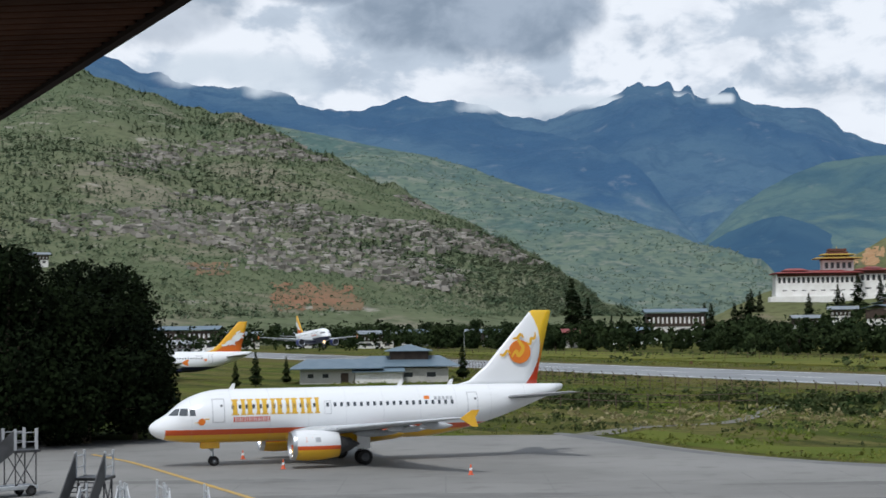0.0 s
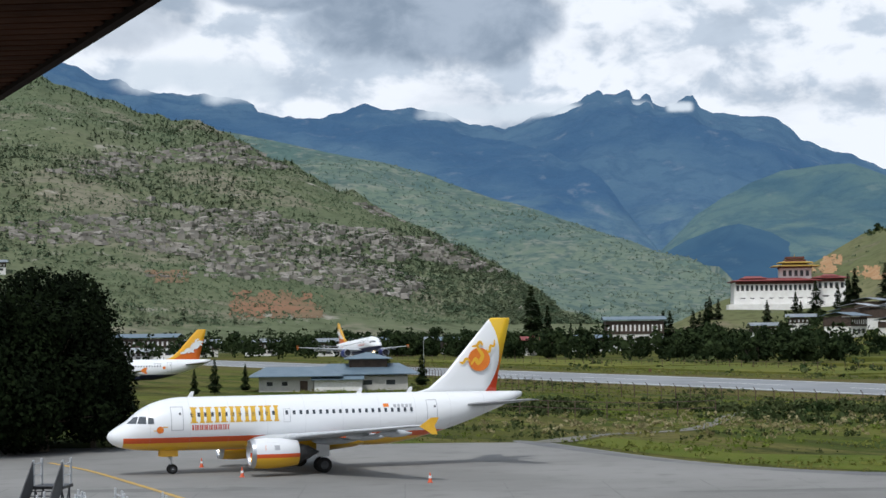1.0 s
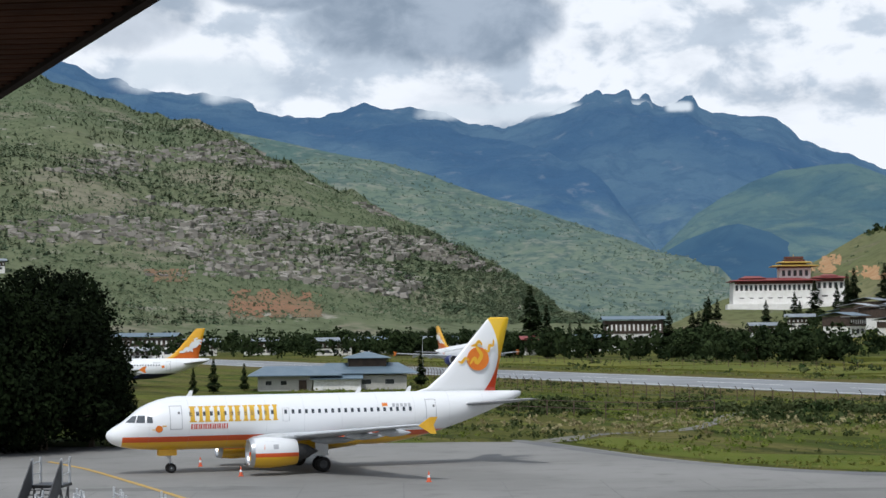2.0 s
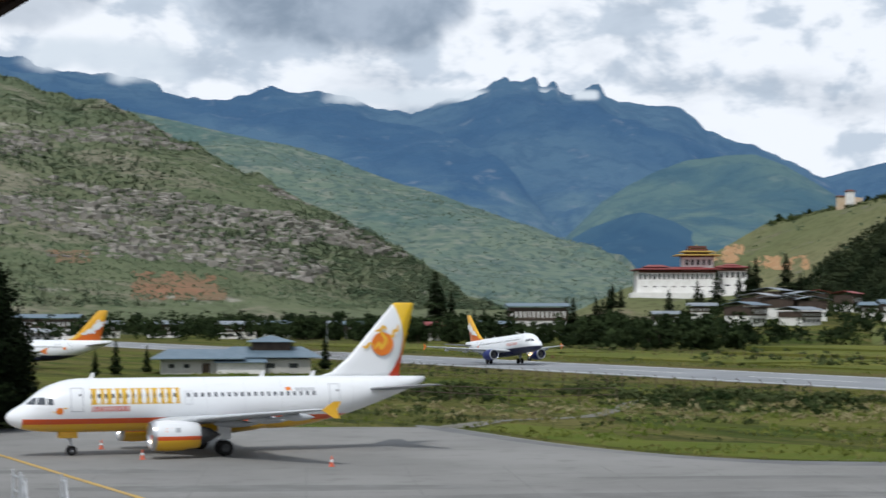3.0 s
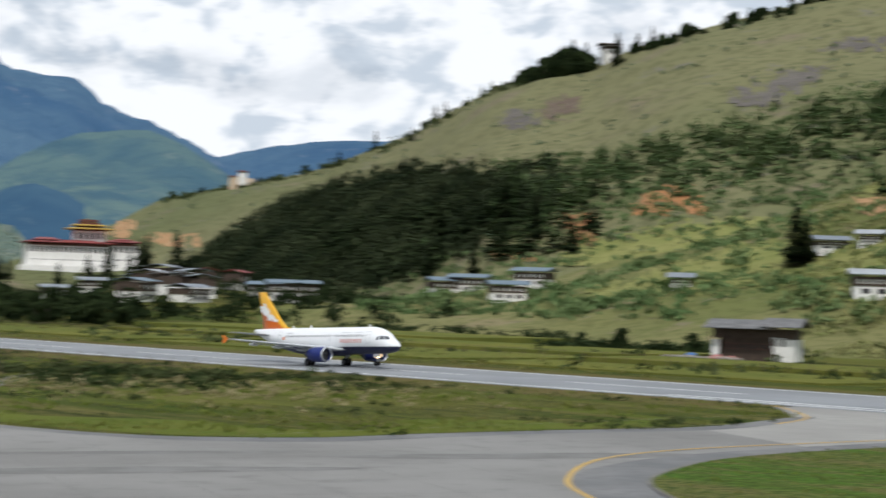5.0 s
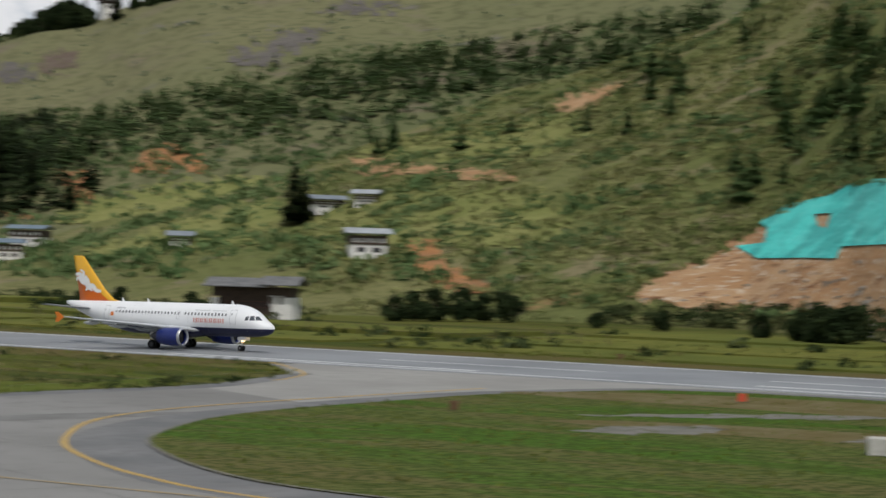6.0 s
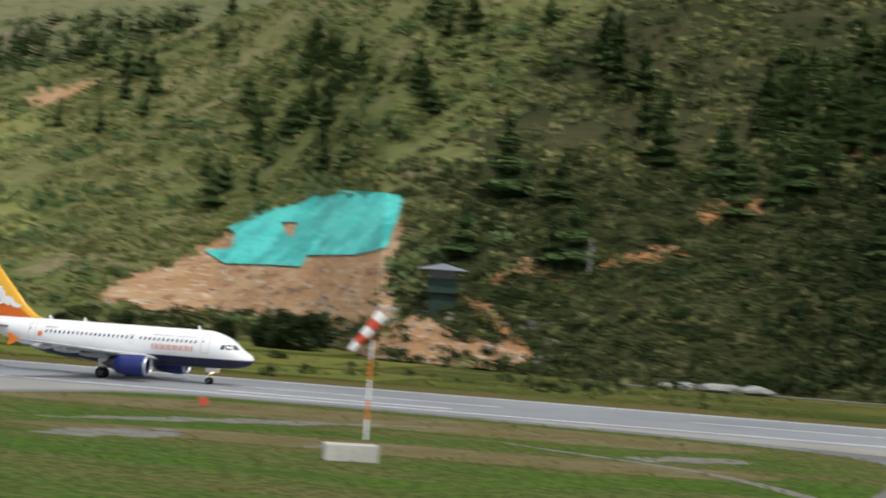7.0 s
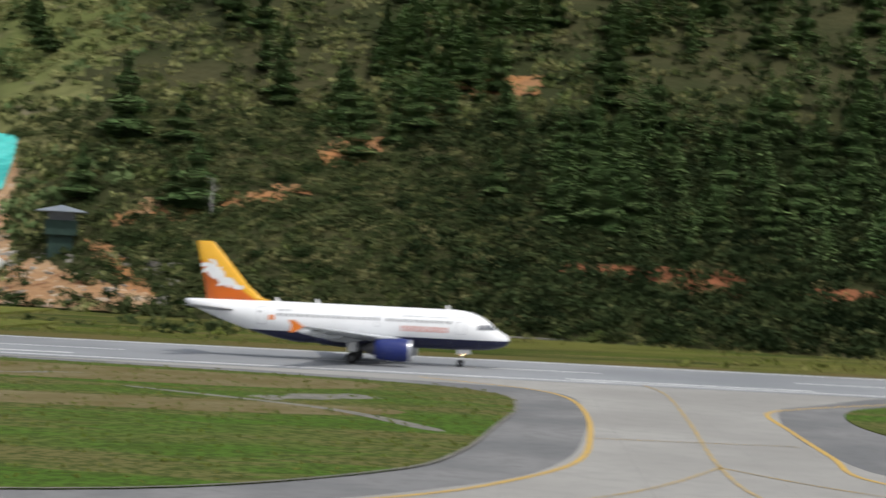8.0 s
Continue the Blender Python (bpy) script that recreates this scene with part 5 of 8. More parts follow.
def stuff(name, templates, places, sizes, mat, label):
    """One object of many small plants: each a template turned about, sized and set in its place."""
    out = []
    for p, s in zip(places, sizes):
        v = templates[rng.integers(len(templates))]
        a = rng.random() * 6.283
        rot = np.array([[math.cos(a), -math.sin(a), 0], [math.sin(a), math.cos(a), 0], [0, 0, 1]])
        out.append(v @ rot.T * s + np.array(p))
    me = quad_mesh(name, np.concatenate(out))
    me.materials.append(mat)
    return tagged(new(name, me), label, kind="stuff")


def bush_template(n, clumps=5, leaf=0.22):
    """A bush about one metre high."""
    c = rng.random((clumps, 3)) * np.array([1.3, 1.3, 0.55]) - np.array([0.65, 0.65, -0.12])
    return leaf_quads(c, 0.28 + 0.2 * rng.random(clumps), n, leaf, 0.8)


def cone_template(n, leaf=0.10, slim=0.22):
    """A conifer one metre high: drooping sprays in tiers."""
    h = rng.random(n) ** 1.3
    tier = np.round(h * 9) / 9
    h2 = np.clip(0.88 * h + 0.12 * tier, 0, 1)
    r = slim * (1 - h2) ** 0.8 * (0.25 + 0.9 * rng.random(n) ** 0.5) * (0.8 + 0.35 * np.sin(h2 * 23 + rng.random() * 6)) + 0.012
    a = rng.random(n) * 6.283
    c = np.stack([r * np.cos(a), r * np.sin(a), 0.06 + 0.94 * h2], 1)
    d = np.stack([np.cos(a), np.sin(a), -0.35 + 0.3 * rng.random(n)], 1)
    t = np.stack([-np.sin(a), np.cos(a), 0.2 * rng.normal(size=n)], 1)
    s = leaf * (0.5 + rng.random(n))[:, None] * (1.15 - 0.75 * h2)[:, None]
    return np.stack([c - d * s, c - t * s * 0.55, c + d * s, c + t * s * 0.55], 1).reshape(-1, 3)


def rock_template():
    """A rough boulder about one metre high."""
    k = np.array([[x, y, z] for z in (-0.3, 0.55) for x, y in ((-0.9, -0.6), (0.9, -0.6), (0.9, 0.6), (-0.9, 0.6))]) * (0.6 + 0.7 * rng.random((8, 1))) + 0.15 * rng.normal(size=(8, 3))
    return np.concatenate([k[list(f)] for f in ((4, 5, 6, 7), (0, 1, 5, 4), (1, 2, 6, 5), (2, 3, 7, 6), (3, 0, 4, 7))])


def leafy_template(n):
    """A leafy tree one metre high."""
    c = rng.normal(size=(12, 3)) * np.array([0.22, 0.22, 0.17]) + np.array([0, 0, 0.55])
    return leaf_quads(c, 0.14 + 0.1 * rng.random(12), n, 0.085, 0.9)


def tree_base(kind, height, spread, leaves, mat, label, leaf, seed):
    """A tree with a tapered trunk, limbs and a crown, one of a kind to copy."""
    rnd = random.Random(seed)
    ob = thing("tree", pose(0, 0, -500), label, "tree")
    bm = bmesh.new()
    if kind == "cone":
        tube(bm, (0, 0, -0.5), (0, 0, height * 0.96), height * 0.018, height * 0.003, 7)
        for k in range(14):
            z, a = height * (0.15 + 0.05 * k), rnd.random() * 6.28
            r = spread * (1 - z / height) * 0.8
            tube(bm, (0, 0, z), (r * math.cos(a), r * math.sin(a), z - 0.15 * r), height * 0.005, 0.01, 5, False)
        crown = cone_template(leaves, leaf / height, spread / height) * height
    else:
        tube(bm, (0, 0, -0.5), (0, 0, height * 0.45), height * 0.03, height * 0.018, 9)
        cs = []
        for k in range(26):
            a, e = rnd.random() * 6.28, rnd.random()
            r = spread * (0.35 + 0.5 * rnd.random()) * (1 - 0.55 * abs(e - 0.35))
            tip = Vector((r * math.cos(a), r * math.sin(a), height * (0.16 + 0.66 * e)))
            tube(bm, (0, 0, height * (0.15 + 0.3 * e)), tip, height * 0.012, height * 0.004, 6, False)
            cs.append(tip)
        cs.append(Vector((0, 0, height * 0.82)))
        crown = leaf_quads(np.array([tuple(c) for c in cs]), np.array([spread * (0.30 + 0.16 * rnd.random()) for _ in cs]), leaves, leaf, 0.85)
    part("trunk", bm, M["bark"], ob, "brown bark trunk and limbs")
    me = quad_mesh("crown", crown)
    me.materials.append(mat)
    c = new("crown", me)
    c.parent = ob
    return ob


def set_tree(base, p, size=1.0, label="", group=""):
    t = copy_thing(base, Matrix.Translation(p) @ pose(0, 0, 0, 0, 0, rng.random() * 360) @ Matrix.Diagonal((size, size, size * (0.9 + 0.2 * rng.random()), 1)))
    return tagged(t, label, group=group)


PINES = [tree_base("cone", 10, w, 4200, M["leaf_conifer"], "dark green conifer on the brushy hillside", 0.40, k) for k, w in enumerate((2.5, 2.1, 3.0))]
CYPRESS = [tree_base("cone", 16, w, 1900, M["leaf_belt"], "tall dark cypress below the fortress hill", 0.8, k + 5) for k, w in enumerate((2.6, 3.2))]
ROUND = [tree_base("round", 9, w, 2000, M["leaf_belt"], "dark green leafy tree beyond the runway", 0.5, k + 9) for k, w in enumerate((4.6, 4.0, 5.2))]
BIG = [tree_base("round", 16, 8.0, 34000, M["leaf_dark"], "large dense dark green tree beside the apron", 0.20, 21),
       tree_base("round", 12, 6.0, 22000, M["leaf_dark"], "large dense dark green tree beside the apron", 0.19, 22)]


def band(hill, az, lows, highs, n, extra=None):
    """Places on a hillside between two lines of angles; extra thins them."""
    out, tries = [], 0
    while len(out) < n and tries < n * 60:
        tries += 1
        a, u = az[0] + (az[1] - az[0]) * rng.random(), rng.random()
        p = hill.at(a, u * 0.99)
        e = math.degrees(math.atan2(p.z - EYE.z, math.hypot(p.x, p.y)))
        if np.interp(a, *np.array(lows, float).T) < e < np.interp(a, *np.array(highs, float).T) and (extra is None or extra(a, e, p)):
            out.append(p)
    return out


def clumped(scale, cut):
    return lambda a, e, p: noise.fractal(Vector((p.x, p.y, 0)) * scale, 0.8, 2, 4) * 0.5 + 0.5 + 0.25 * (rng.random() - 0.5) > cut


def plant_hills():
    far_bush = [bush_template(7, 3, 0.36) for _ in range(6)]
    mid_bush = [bush_template(26, 5, 0.24) for _ in range(8)]
    far_cone = [cone_template(26, 0.26, 0.24) for _ in range(6)]
    top = [(-40, 20), (200, 20)]
    # scrub and boulders on the broad hill across the valley
    pl = band(HILL_L, (-15, 6), [(-20, 0.25), (10, 0.1)], top, 24000, clumped(0.006, 0.30))
    stuff("scrub", far_bush, pl, 0.9 + 1.6 * rng.random(len(pl)) ** 2, M["leaf_scrub"], "scattered scrub and small pines on the hillside")
    pl = band(HILL_L, (-15, 6), [(-20, 0.3), (10, 0.1)], top, 7000, clumped(0.004, 0.46))
    stuff("pine_scrub", far_cone, pl, 2.2 + 2.6 * rng.random(len(pl)), M["leaf_scrub"], "groves of small pines on the hillside")
    rocks = [rock_template() for _ in range(6)]
    ledge = lambda a, e, p: noise.fractal(Vector((p.x * 0.005, p.y * 0.005, p.z * 0.02 + 7)), 0.8, 2, 4) > 0.12
    pl = band(HILL_L, (-13, 4.5), [(-13, 1.8), (-4, 1.6), (4.5, 0.2)], [(-13, 4.2), (-8, 5.6), (-5, 5.8), (4.5, 1.0)], 3000, ledge)
    stuff("boulders", rocks, pl, 1.0 + 3.2 * rng.random(len(pl)) ** 2, M["boulder"], "grey boulders and ledges on the scrubby hillside")
    pl = band(HILL_M, (-12, 11.8), [(-20, -0.2), (20, -0.2)], top, 8000, clumped(0.004, 0.42))
    stuff("wooded_ridge", far_bush, pl, 1.6 + 2.2 * rng.random(len(pl)) ** 2, M["leaf_haze"], "hazy woods on the mountain ridge")
    # forest on the grassy hill, its cloud shade put into the darker leaf colour
    low = [(14.5, -0.5), (16.5, -0.2), (19, 0.2), (21, 0.6), (24, 1.9), (27.7, 3.5), (32.7, 4.0), (36.2, 4.8), (41.3, 6.2), (46, 7.4)]
    high = [(14.6, 0.58), (16.3, 2.0), (18, 2.9), (19.8, 3.6), (21.5, 3.95), (24, 4.0), (27.7, 4.5), (31, 5.5), (34.4, 6.45), (39.6, 7.0), (44.7, 8.0), (46, 8.2)]

    def wood(a, e, p):
        inner = min(np.interp(a, *np.array(high).T) + 0.2 - e, e - np.interp(a, *np.array(low).T) + 0.45)
        grain = 0.62 + 0.9 * noise.fractal(Vector((p.x, p.y, 3)) * 0.014, 0.8, 2, 4)
        return rng.random() < inner / 0.55 * (grain if a > 23.5 else grain + 0.35)

    lo, hi = [(a, e - 0.45) for a, e in low], [(a, e + 0.2) for a, e in high]
    fine_cone = [cone_template(60, 0.15, 0.24) for _ in range(8)]
    pl = band(HILL_A, (14.5, 26), lo, hi, 2300, wood)
    stuff("forest", fine_cone, pl, 5.0 + 7.0 * rng.random(len(pl)), M["leaf_forest"], "dense dark conifer forest on the slope")
    pl = band(HILL_A, (14.5, 26), lo, hi, 2600, wood)
    stuff("forest", mid_bush, pl, 3.0 + 3.5 * rng.random(len(pl)), M["leaf_forest"], "leafy trees among the conifers")
    pl = band(HILL_A, (18.5, 27.5), [(18, 0.2), (21, 0.5), (27.5, 1.6)], [(18, 1.6), (21, 2.4), (27.5, 3.4)], 190, clumped(0.012, 0.46))
    stuff("forest", fine_cone, pl, 9.0 + 10.0 * rng.random(len(pl)) ** 1.5, M["leaf_belt"], "tall dark conifers rising out of the forest")
    pl = band(HILL_A, (24, 46), lo, hi, 620, wood)
    stuff("forest", fine_cone, pl, 5.0 + 6.0 * rng.random(len(pl)), M["leaf_wood"], "green pine wood along the saddle of the hill")
    pl = band(HILL_A, (24, 46), lo, hi, 380, wood)
    stuff("forest", fine_cone, pl, 5.0 + 7.0 * rng.random(len(pl)), M["leaf_pine"], "darker pines along the saddle of the hill")
    pl = band(HILL_A, (24, 46), [(a, e - 0.9) for a, e in low], hi, 1500, None)
    stuff("forest", mid_bush, pl, 1.6 + 2.6 * rng.random(len(pl)), M["leaf_wood"], "green undergrowth below the pine wood")
    pl = band(HILL_A, (9, 50), [(0, 0.1), (60, 0.1)], top, 700, clumped(0.02, 0.60))
    stuff("scrub", mid_bush, pl, 1.5 + 2.0 * rng.random(len(pl)), M["leaf_scrub"], "low scrub on the grassy hill")
    # bushes on the terraces between the farmhouses
    patchy = clumped(0.025, 0.46)
    for hill in (HILL_A, HILL_N):
        pl = band(hill, (20, 38), [(20, -0.5), (40, -0.5)], [(20, 1.5), (24, 2.0), (28, 3.4), (38, 3.6)], 900, patchy)
        stuff("bushes", mid_bush, pl, 1.4 + 3.2 * rng.random(len(pl)) ** 1.6, M["leaf_wood"], "green bushes and small trees on the terraces")
    # brush on the near hillside: pale olive, then cloud shade as darker leaf colours towards the runway's end
    scar = [p for p in PATCHES["SCAR"]]
    bare = clumped(0.045, 0.44)

    def clear(a, e, p):
        return not inside(a, e + 0.05, scar) and (rng.random() < 0.22 or not any(inside(a + 0.12 * rng.normal(), e - 0.1 + 0.08 * rng.normal(), b) for b in BARE))

    whole = [(20, -3), (100, -3)]
    near_bush = [bush_template(58, 6, 0.145) for _ in range(8)]
    pl = band(HILL_N, (33, 72), whole, top, 8000, lambda a, e, p: clear(a, e, p) and bare(a, e, p) and rng.random() < (max((57 - a) / 9, 0.30 * (e > 3.9 and a < 70)) if a > 42 else 0.5))
    stuff("brush", mid_bush, pl, 0.7 + 1.4 * rng.random(len(pl)) ** 1.5, M["leaf_olive"], "pale olive brush covering the hillside")
    pl = band(HILL_N, (33, 76), whole, top, 7000, lambda a, e, p: clear(a, e, p) and bare(a, e, p) and rng.random() < (max((62 - a) / 12, 0.45 * (e > 3.9 and a < 76)) if a > 42 else 0.5))
    stuff("brush", mid_bush, pl, 0.8 + 1.5 * rng.random(len(pl)) ** 1.5, M["leaf_bush"], "olive green brush covering the hillside")
    pl = band(HILL_N, (50, 84), whole, [(0, 4.2), (100, 4.2)], 6200, lambda a, e, p: clear(a, e, p) and rng.random() < (a - 50) / 5)
    stuff("brush", near_bush, pl, 0.8 + 1.5 * rng.random(len(pl)) ** 1.5, M["leaf_hedge"], "dark green brush covering the hillside")
    pl = band(HILL_N, (50, 84), [(0, 4.2), (100, 4.2)], top, 2300, lambda a, e, p: clear(a, e, p) and rng.random() < (a - 50) / 16)
    stuff("brush", mid_bush, pl, 1.0 + 1.6 * rng.random(len(pl)), M["leaf_hedge"], "dark green brush high on the hillside")
    pl = band(HILL_N, (56, 84), whole, [(0, 5.0), (100, 5.0)], 2800, lambda a, e, p: clear(a, e, p) and rng.random() < (84 - a) / 18)
    stuff("brush", near_bush, pl, 0.6 + 1.1 * rng.random(len(pl)), M["leaf_bush"], "paler bushes among the dark brush")
    pl = band(HILL_N, (64, 84), whole, [(0, 4.4), (100, 4.4)], 2500, lambda a, e, p: clear(a, e, p) and rng.random() < (a - 62) / 9)
    stuff("brush", near_bush, pl, 1.2 + 1.8 * rng.random(len(pl)), M["leaf_belt"], "dense brush in a shade-darkened leaf colour on the wooded hillside")
    pl = [on_hill(HILL_N, a, -1.5 + 0.55 * rng.random()) for a in 42.5 + 9.5 * rng.random(280)]
    stuff("bushes", near_bush, pl, 0.9 + 2.4 * rng.random(len(pl)) ** 2, M["leaf_hedge"], "dark bushes along the foot of the earth cut")
    pl = [on_hill(HILL_N, 43.5 + 9 * rng.random(), -0.8 + 1.5 * rng.random()) for k in range(170)]
    pl = [p for p in pl if inside(math.degrees(math.atan2(p.x, p.y)), math.degrees(math.atan2(p.z - EYE.z, math.hypot(p.x, p.y))), scar)]
    stuff("rubble", rocks, pl, 0.25 + 0.9 * rng.random(len(pl)) ** 3, M["boulder"], "pale rubble and stones on the earth cut")
    pl = [on_hill(HILL_N, 50.5 + 7 * rng.random(), -1.9 + 1.6 * rng.random()) for k in range(260)]
    stuff("rubble", rocks, pl, 0.25 + 0.9 * rng.random(len(pl)) ** 3, M["boulder"], "pale rubble and stones below the watchtower")
    pl = [on_hill(HILL_N, a, -2.15 + 0.5 * rng.random()) for a in 50.2 + 7.5 * rng.random(60)] + [on_hill(HILL_N, a, -1.4 + 1.5 * rng.random()) for a in 51.0 + 5.5 * rng.random(45)]
    stuff("bushes", mid_bush, pl, 0.8 + 1.4 * rng.random(len(pl)), M["leaf_hedge"], "green bushes on the slope below the watchtower")
    # pines in stands: middle and half size in degrees, number
    shade = clumped(0.03, 0.60)
    pl = band(HILL_N, (36, 56), whole, top, 1100, lambda a, e, p: clear(a, e, p) and shade(a, e, p))
    stuff("brush", mid_bush, pl, 1.2 + 2.0 * rng.random(len(pl)), M["leaf_wood"], "green bushes among the olive brush")
    near_cone = [cone_template(260, 0.062, 0.26) for _ in range(8)]
    for a0, e0, wa, we, n in ((49.6, 5.3, 2.0, 2.1, 120), (52.2, 5.8, 1.2, 1.2, 26), (64.5, 5.9, 1.6, 2.0, 80), (62.2, 4.2, 1.0, 0.6, 16), (67.0, 7.2, 1.6, 1.4, 46), (72.3, 7.6, 2.6, 1.4, 50), (66.8, 4.5, 0.6, 0.8, 8),
                              (69.6, 2.6, 1.3, 1.7, 40), (72.2, 2.3, 2.4, 2.0, 70), (77.5, 3.0, 3.4, 3.0, 90), (78.0, 7.5, 4.0, 1.9, 55), (59.2, 6.6, 0.6, 0.7, 6), (60.3, 5.7, 0.6, 0.6, 6), (57.5, 8.0, 2.0, 1.3, 26), (53.8, 8.2, 1.6, 1.2, 22),
                              (44.2, 6.3, 1.7, 1.0, 42), (46.8, 3.0, 0.4, 0.4, 4), (41.2, 4.6, 1.8, 0.6, 14), (35.8, 3.8, 0.9, 0.5, 9), (46.6, 7.6, 1.4, 0.8, 18), (68.5, 4.8, 3.0, 1.5, 26)):
        pl = []
        while len(pl) < n:
            u, v = rng.random() * 2 - 1, rng.random() * 2 - 1
            if u * u + v * v < 1 and not inside(a0 + u * wa, e0 + v * we, scar):
                pl.append(on_hill(HILL_N, a0 + u * wa, e0 + v * we))
        few = max(2, n // 5)
        for p in pl[:few]:
            set_tree(PINES[rng.integers(3)], p, 0.6 + 0.55 * rng.random(), group="pines on the hillside")
        rest = pl[few:]
        if rest:
            stuff("young_pines", near_cone, rest, 4.0 + 6.0 * rng.random(len(rest)) ** 1.4, M["leaf_conifer"], "stand of young pines on the hillside")
    # single trees that stand out
    for a, e, size in ((55.68, 3.1, 1.75), (57.34, 3.1, 1.1), (54.46, 1.3, 1.15), (57.9, 1.1, 1.35), (57.2, 1.2, 1.0), (60.3, 4.6, 1.1), (62.7, 2.9, 1.0), (64.5, 3.8, 1.1), (63.8, 3.4, 0.9), (60.4, 4.4, 0.9), (67.0, 2.0, 0.9), (70.0, 1.2, 1.1), (75.3, 3.9, 1.2), (65.4, 6.0, 1.1),
                       (46.8, 2.3, 1.1), (48.0, 2.9, 0.8), (44.6, 4.9, 0.9), (43.3, 4.3, 0.9), (38.2, 3.7, 1.0), (35.7, 3.5, 1.0), (36.2, 3.7, 1.0)):
        set_tree(PINES[rng.integers(3)], on_hill(HILL_N, a, e), size, "tall dark green conifer standing on the hillside", "pines on the hillside")
    for a, e, size in ((24.4, 2.0, 1.9), (25.4, 1.9, 1.3), (23.2, 1.7, 1.2), (22.5, 1.5, 1.5), (26.5, 1.5, 1.1), (18.5, 0.2, 1.0), (22.1, 0.6, 1.1), (23.5, 0.7, 1.0), (21.5, 4.75, 0.9), (33.2, 1.3, 1.35), (33.5, 1.4, 1.1)):
        set_tree(CYPRESS[rng.integers(2)], on_hill(HILL_A if a < 30 else HILL_N, a, e), size, "tall dark conifer on the wooded slope", "dark conifers")
    # fortress hill
    for a, e, size in ((14.5, 0.6, 2.0), (13.4, 0.5, 1.7), (13.6, 0.5, 1.9), (12.45, 0.1, 2.0), (13.1, 0.15, 1.6), (11.85, 0.1, 1.3), (11.0, 0.1, 1.1), (9.3, 0.2, 1.2), (9.55, 0.2, 1.0), (12.0, 0.05, 1.0), (14.9, 0.4, 1.2)):
        set_tree(CYPRESS[rng.integers(2)], on_hill(MOUND, a, e), size, "tall dark cypress before the white fortress", "dark conifers")
    # grove and trees along the crest
    for k in range(34):
        a = 24.55 + 2.5 * rng.random()
        tall = 1.35 + 1.45 * math.exp(-((a - 26.2) / 0.75) ** 2) + 0.35 * rng.random()
        set_tree(ROUND[rng.integers(3)], HILL_A.at(a, 0.955 + 0.04 * rng.random()) - Vector((0, 0, 2)), tall * 0.82, "dense dark tree in the grove on the crest", "crest trees")
    for a, u, size in ((26.35, 0.97, 1.75), (26.0, 0.96, 1.55), (26.75, 0.97, 1.5), (27.7, 0.93, 1.65), (28.3, 0.975, 1.05), (28.75, 0.98, 1.0)):
        set_tree(CYPRESS[rng.integers(2)], HILL_A.at(a, u) - Vector((0, 0, 2)), size, "tall dark conifer beside the hilltop tower", "crest trees")
    for k in range(46):
        a = 28.2 + 6.5 * rng.random() ** 1.2
        set_tree((ROUND + ROUND + PINES)[rng.integers(9)], HILL_A.at(a, 0.94 + 0.05 * rng.random()) - Vector((0, 0, 2)), 0.7 + 0.6 * rng.random(), "dark tree on the skyline of the grassy hill", "crest trees")
    for a in (20.4, 21.9, 22.2, 22.5, 23.1, 23.6, 23.9, 16.9, 17.2, 17.5, 15.2, 14.3, 18.3, 19.3):
        set_tree((ROUND + CYPRESS)[rng.integers(5)], HILL_A.at(a, 0.985) - Vector((0, 0, 2)), 0.7 + 0.6 * rng.random(), "dark tree on the skyline of the grassy hill", "crest trees")
    pl = [HILL_A.at(a, 0.93 + 0.06 * rng.random()) for a in 14 + 11 * rng.random(260)]
    stuff("scrub", mid_bush, pl, 2.0 + 4.5 * rng.random(len(pl)) ** 2, M["leaf_hedge"], "dark bushes along the crest of the grassy hill")


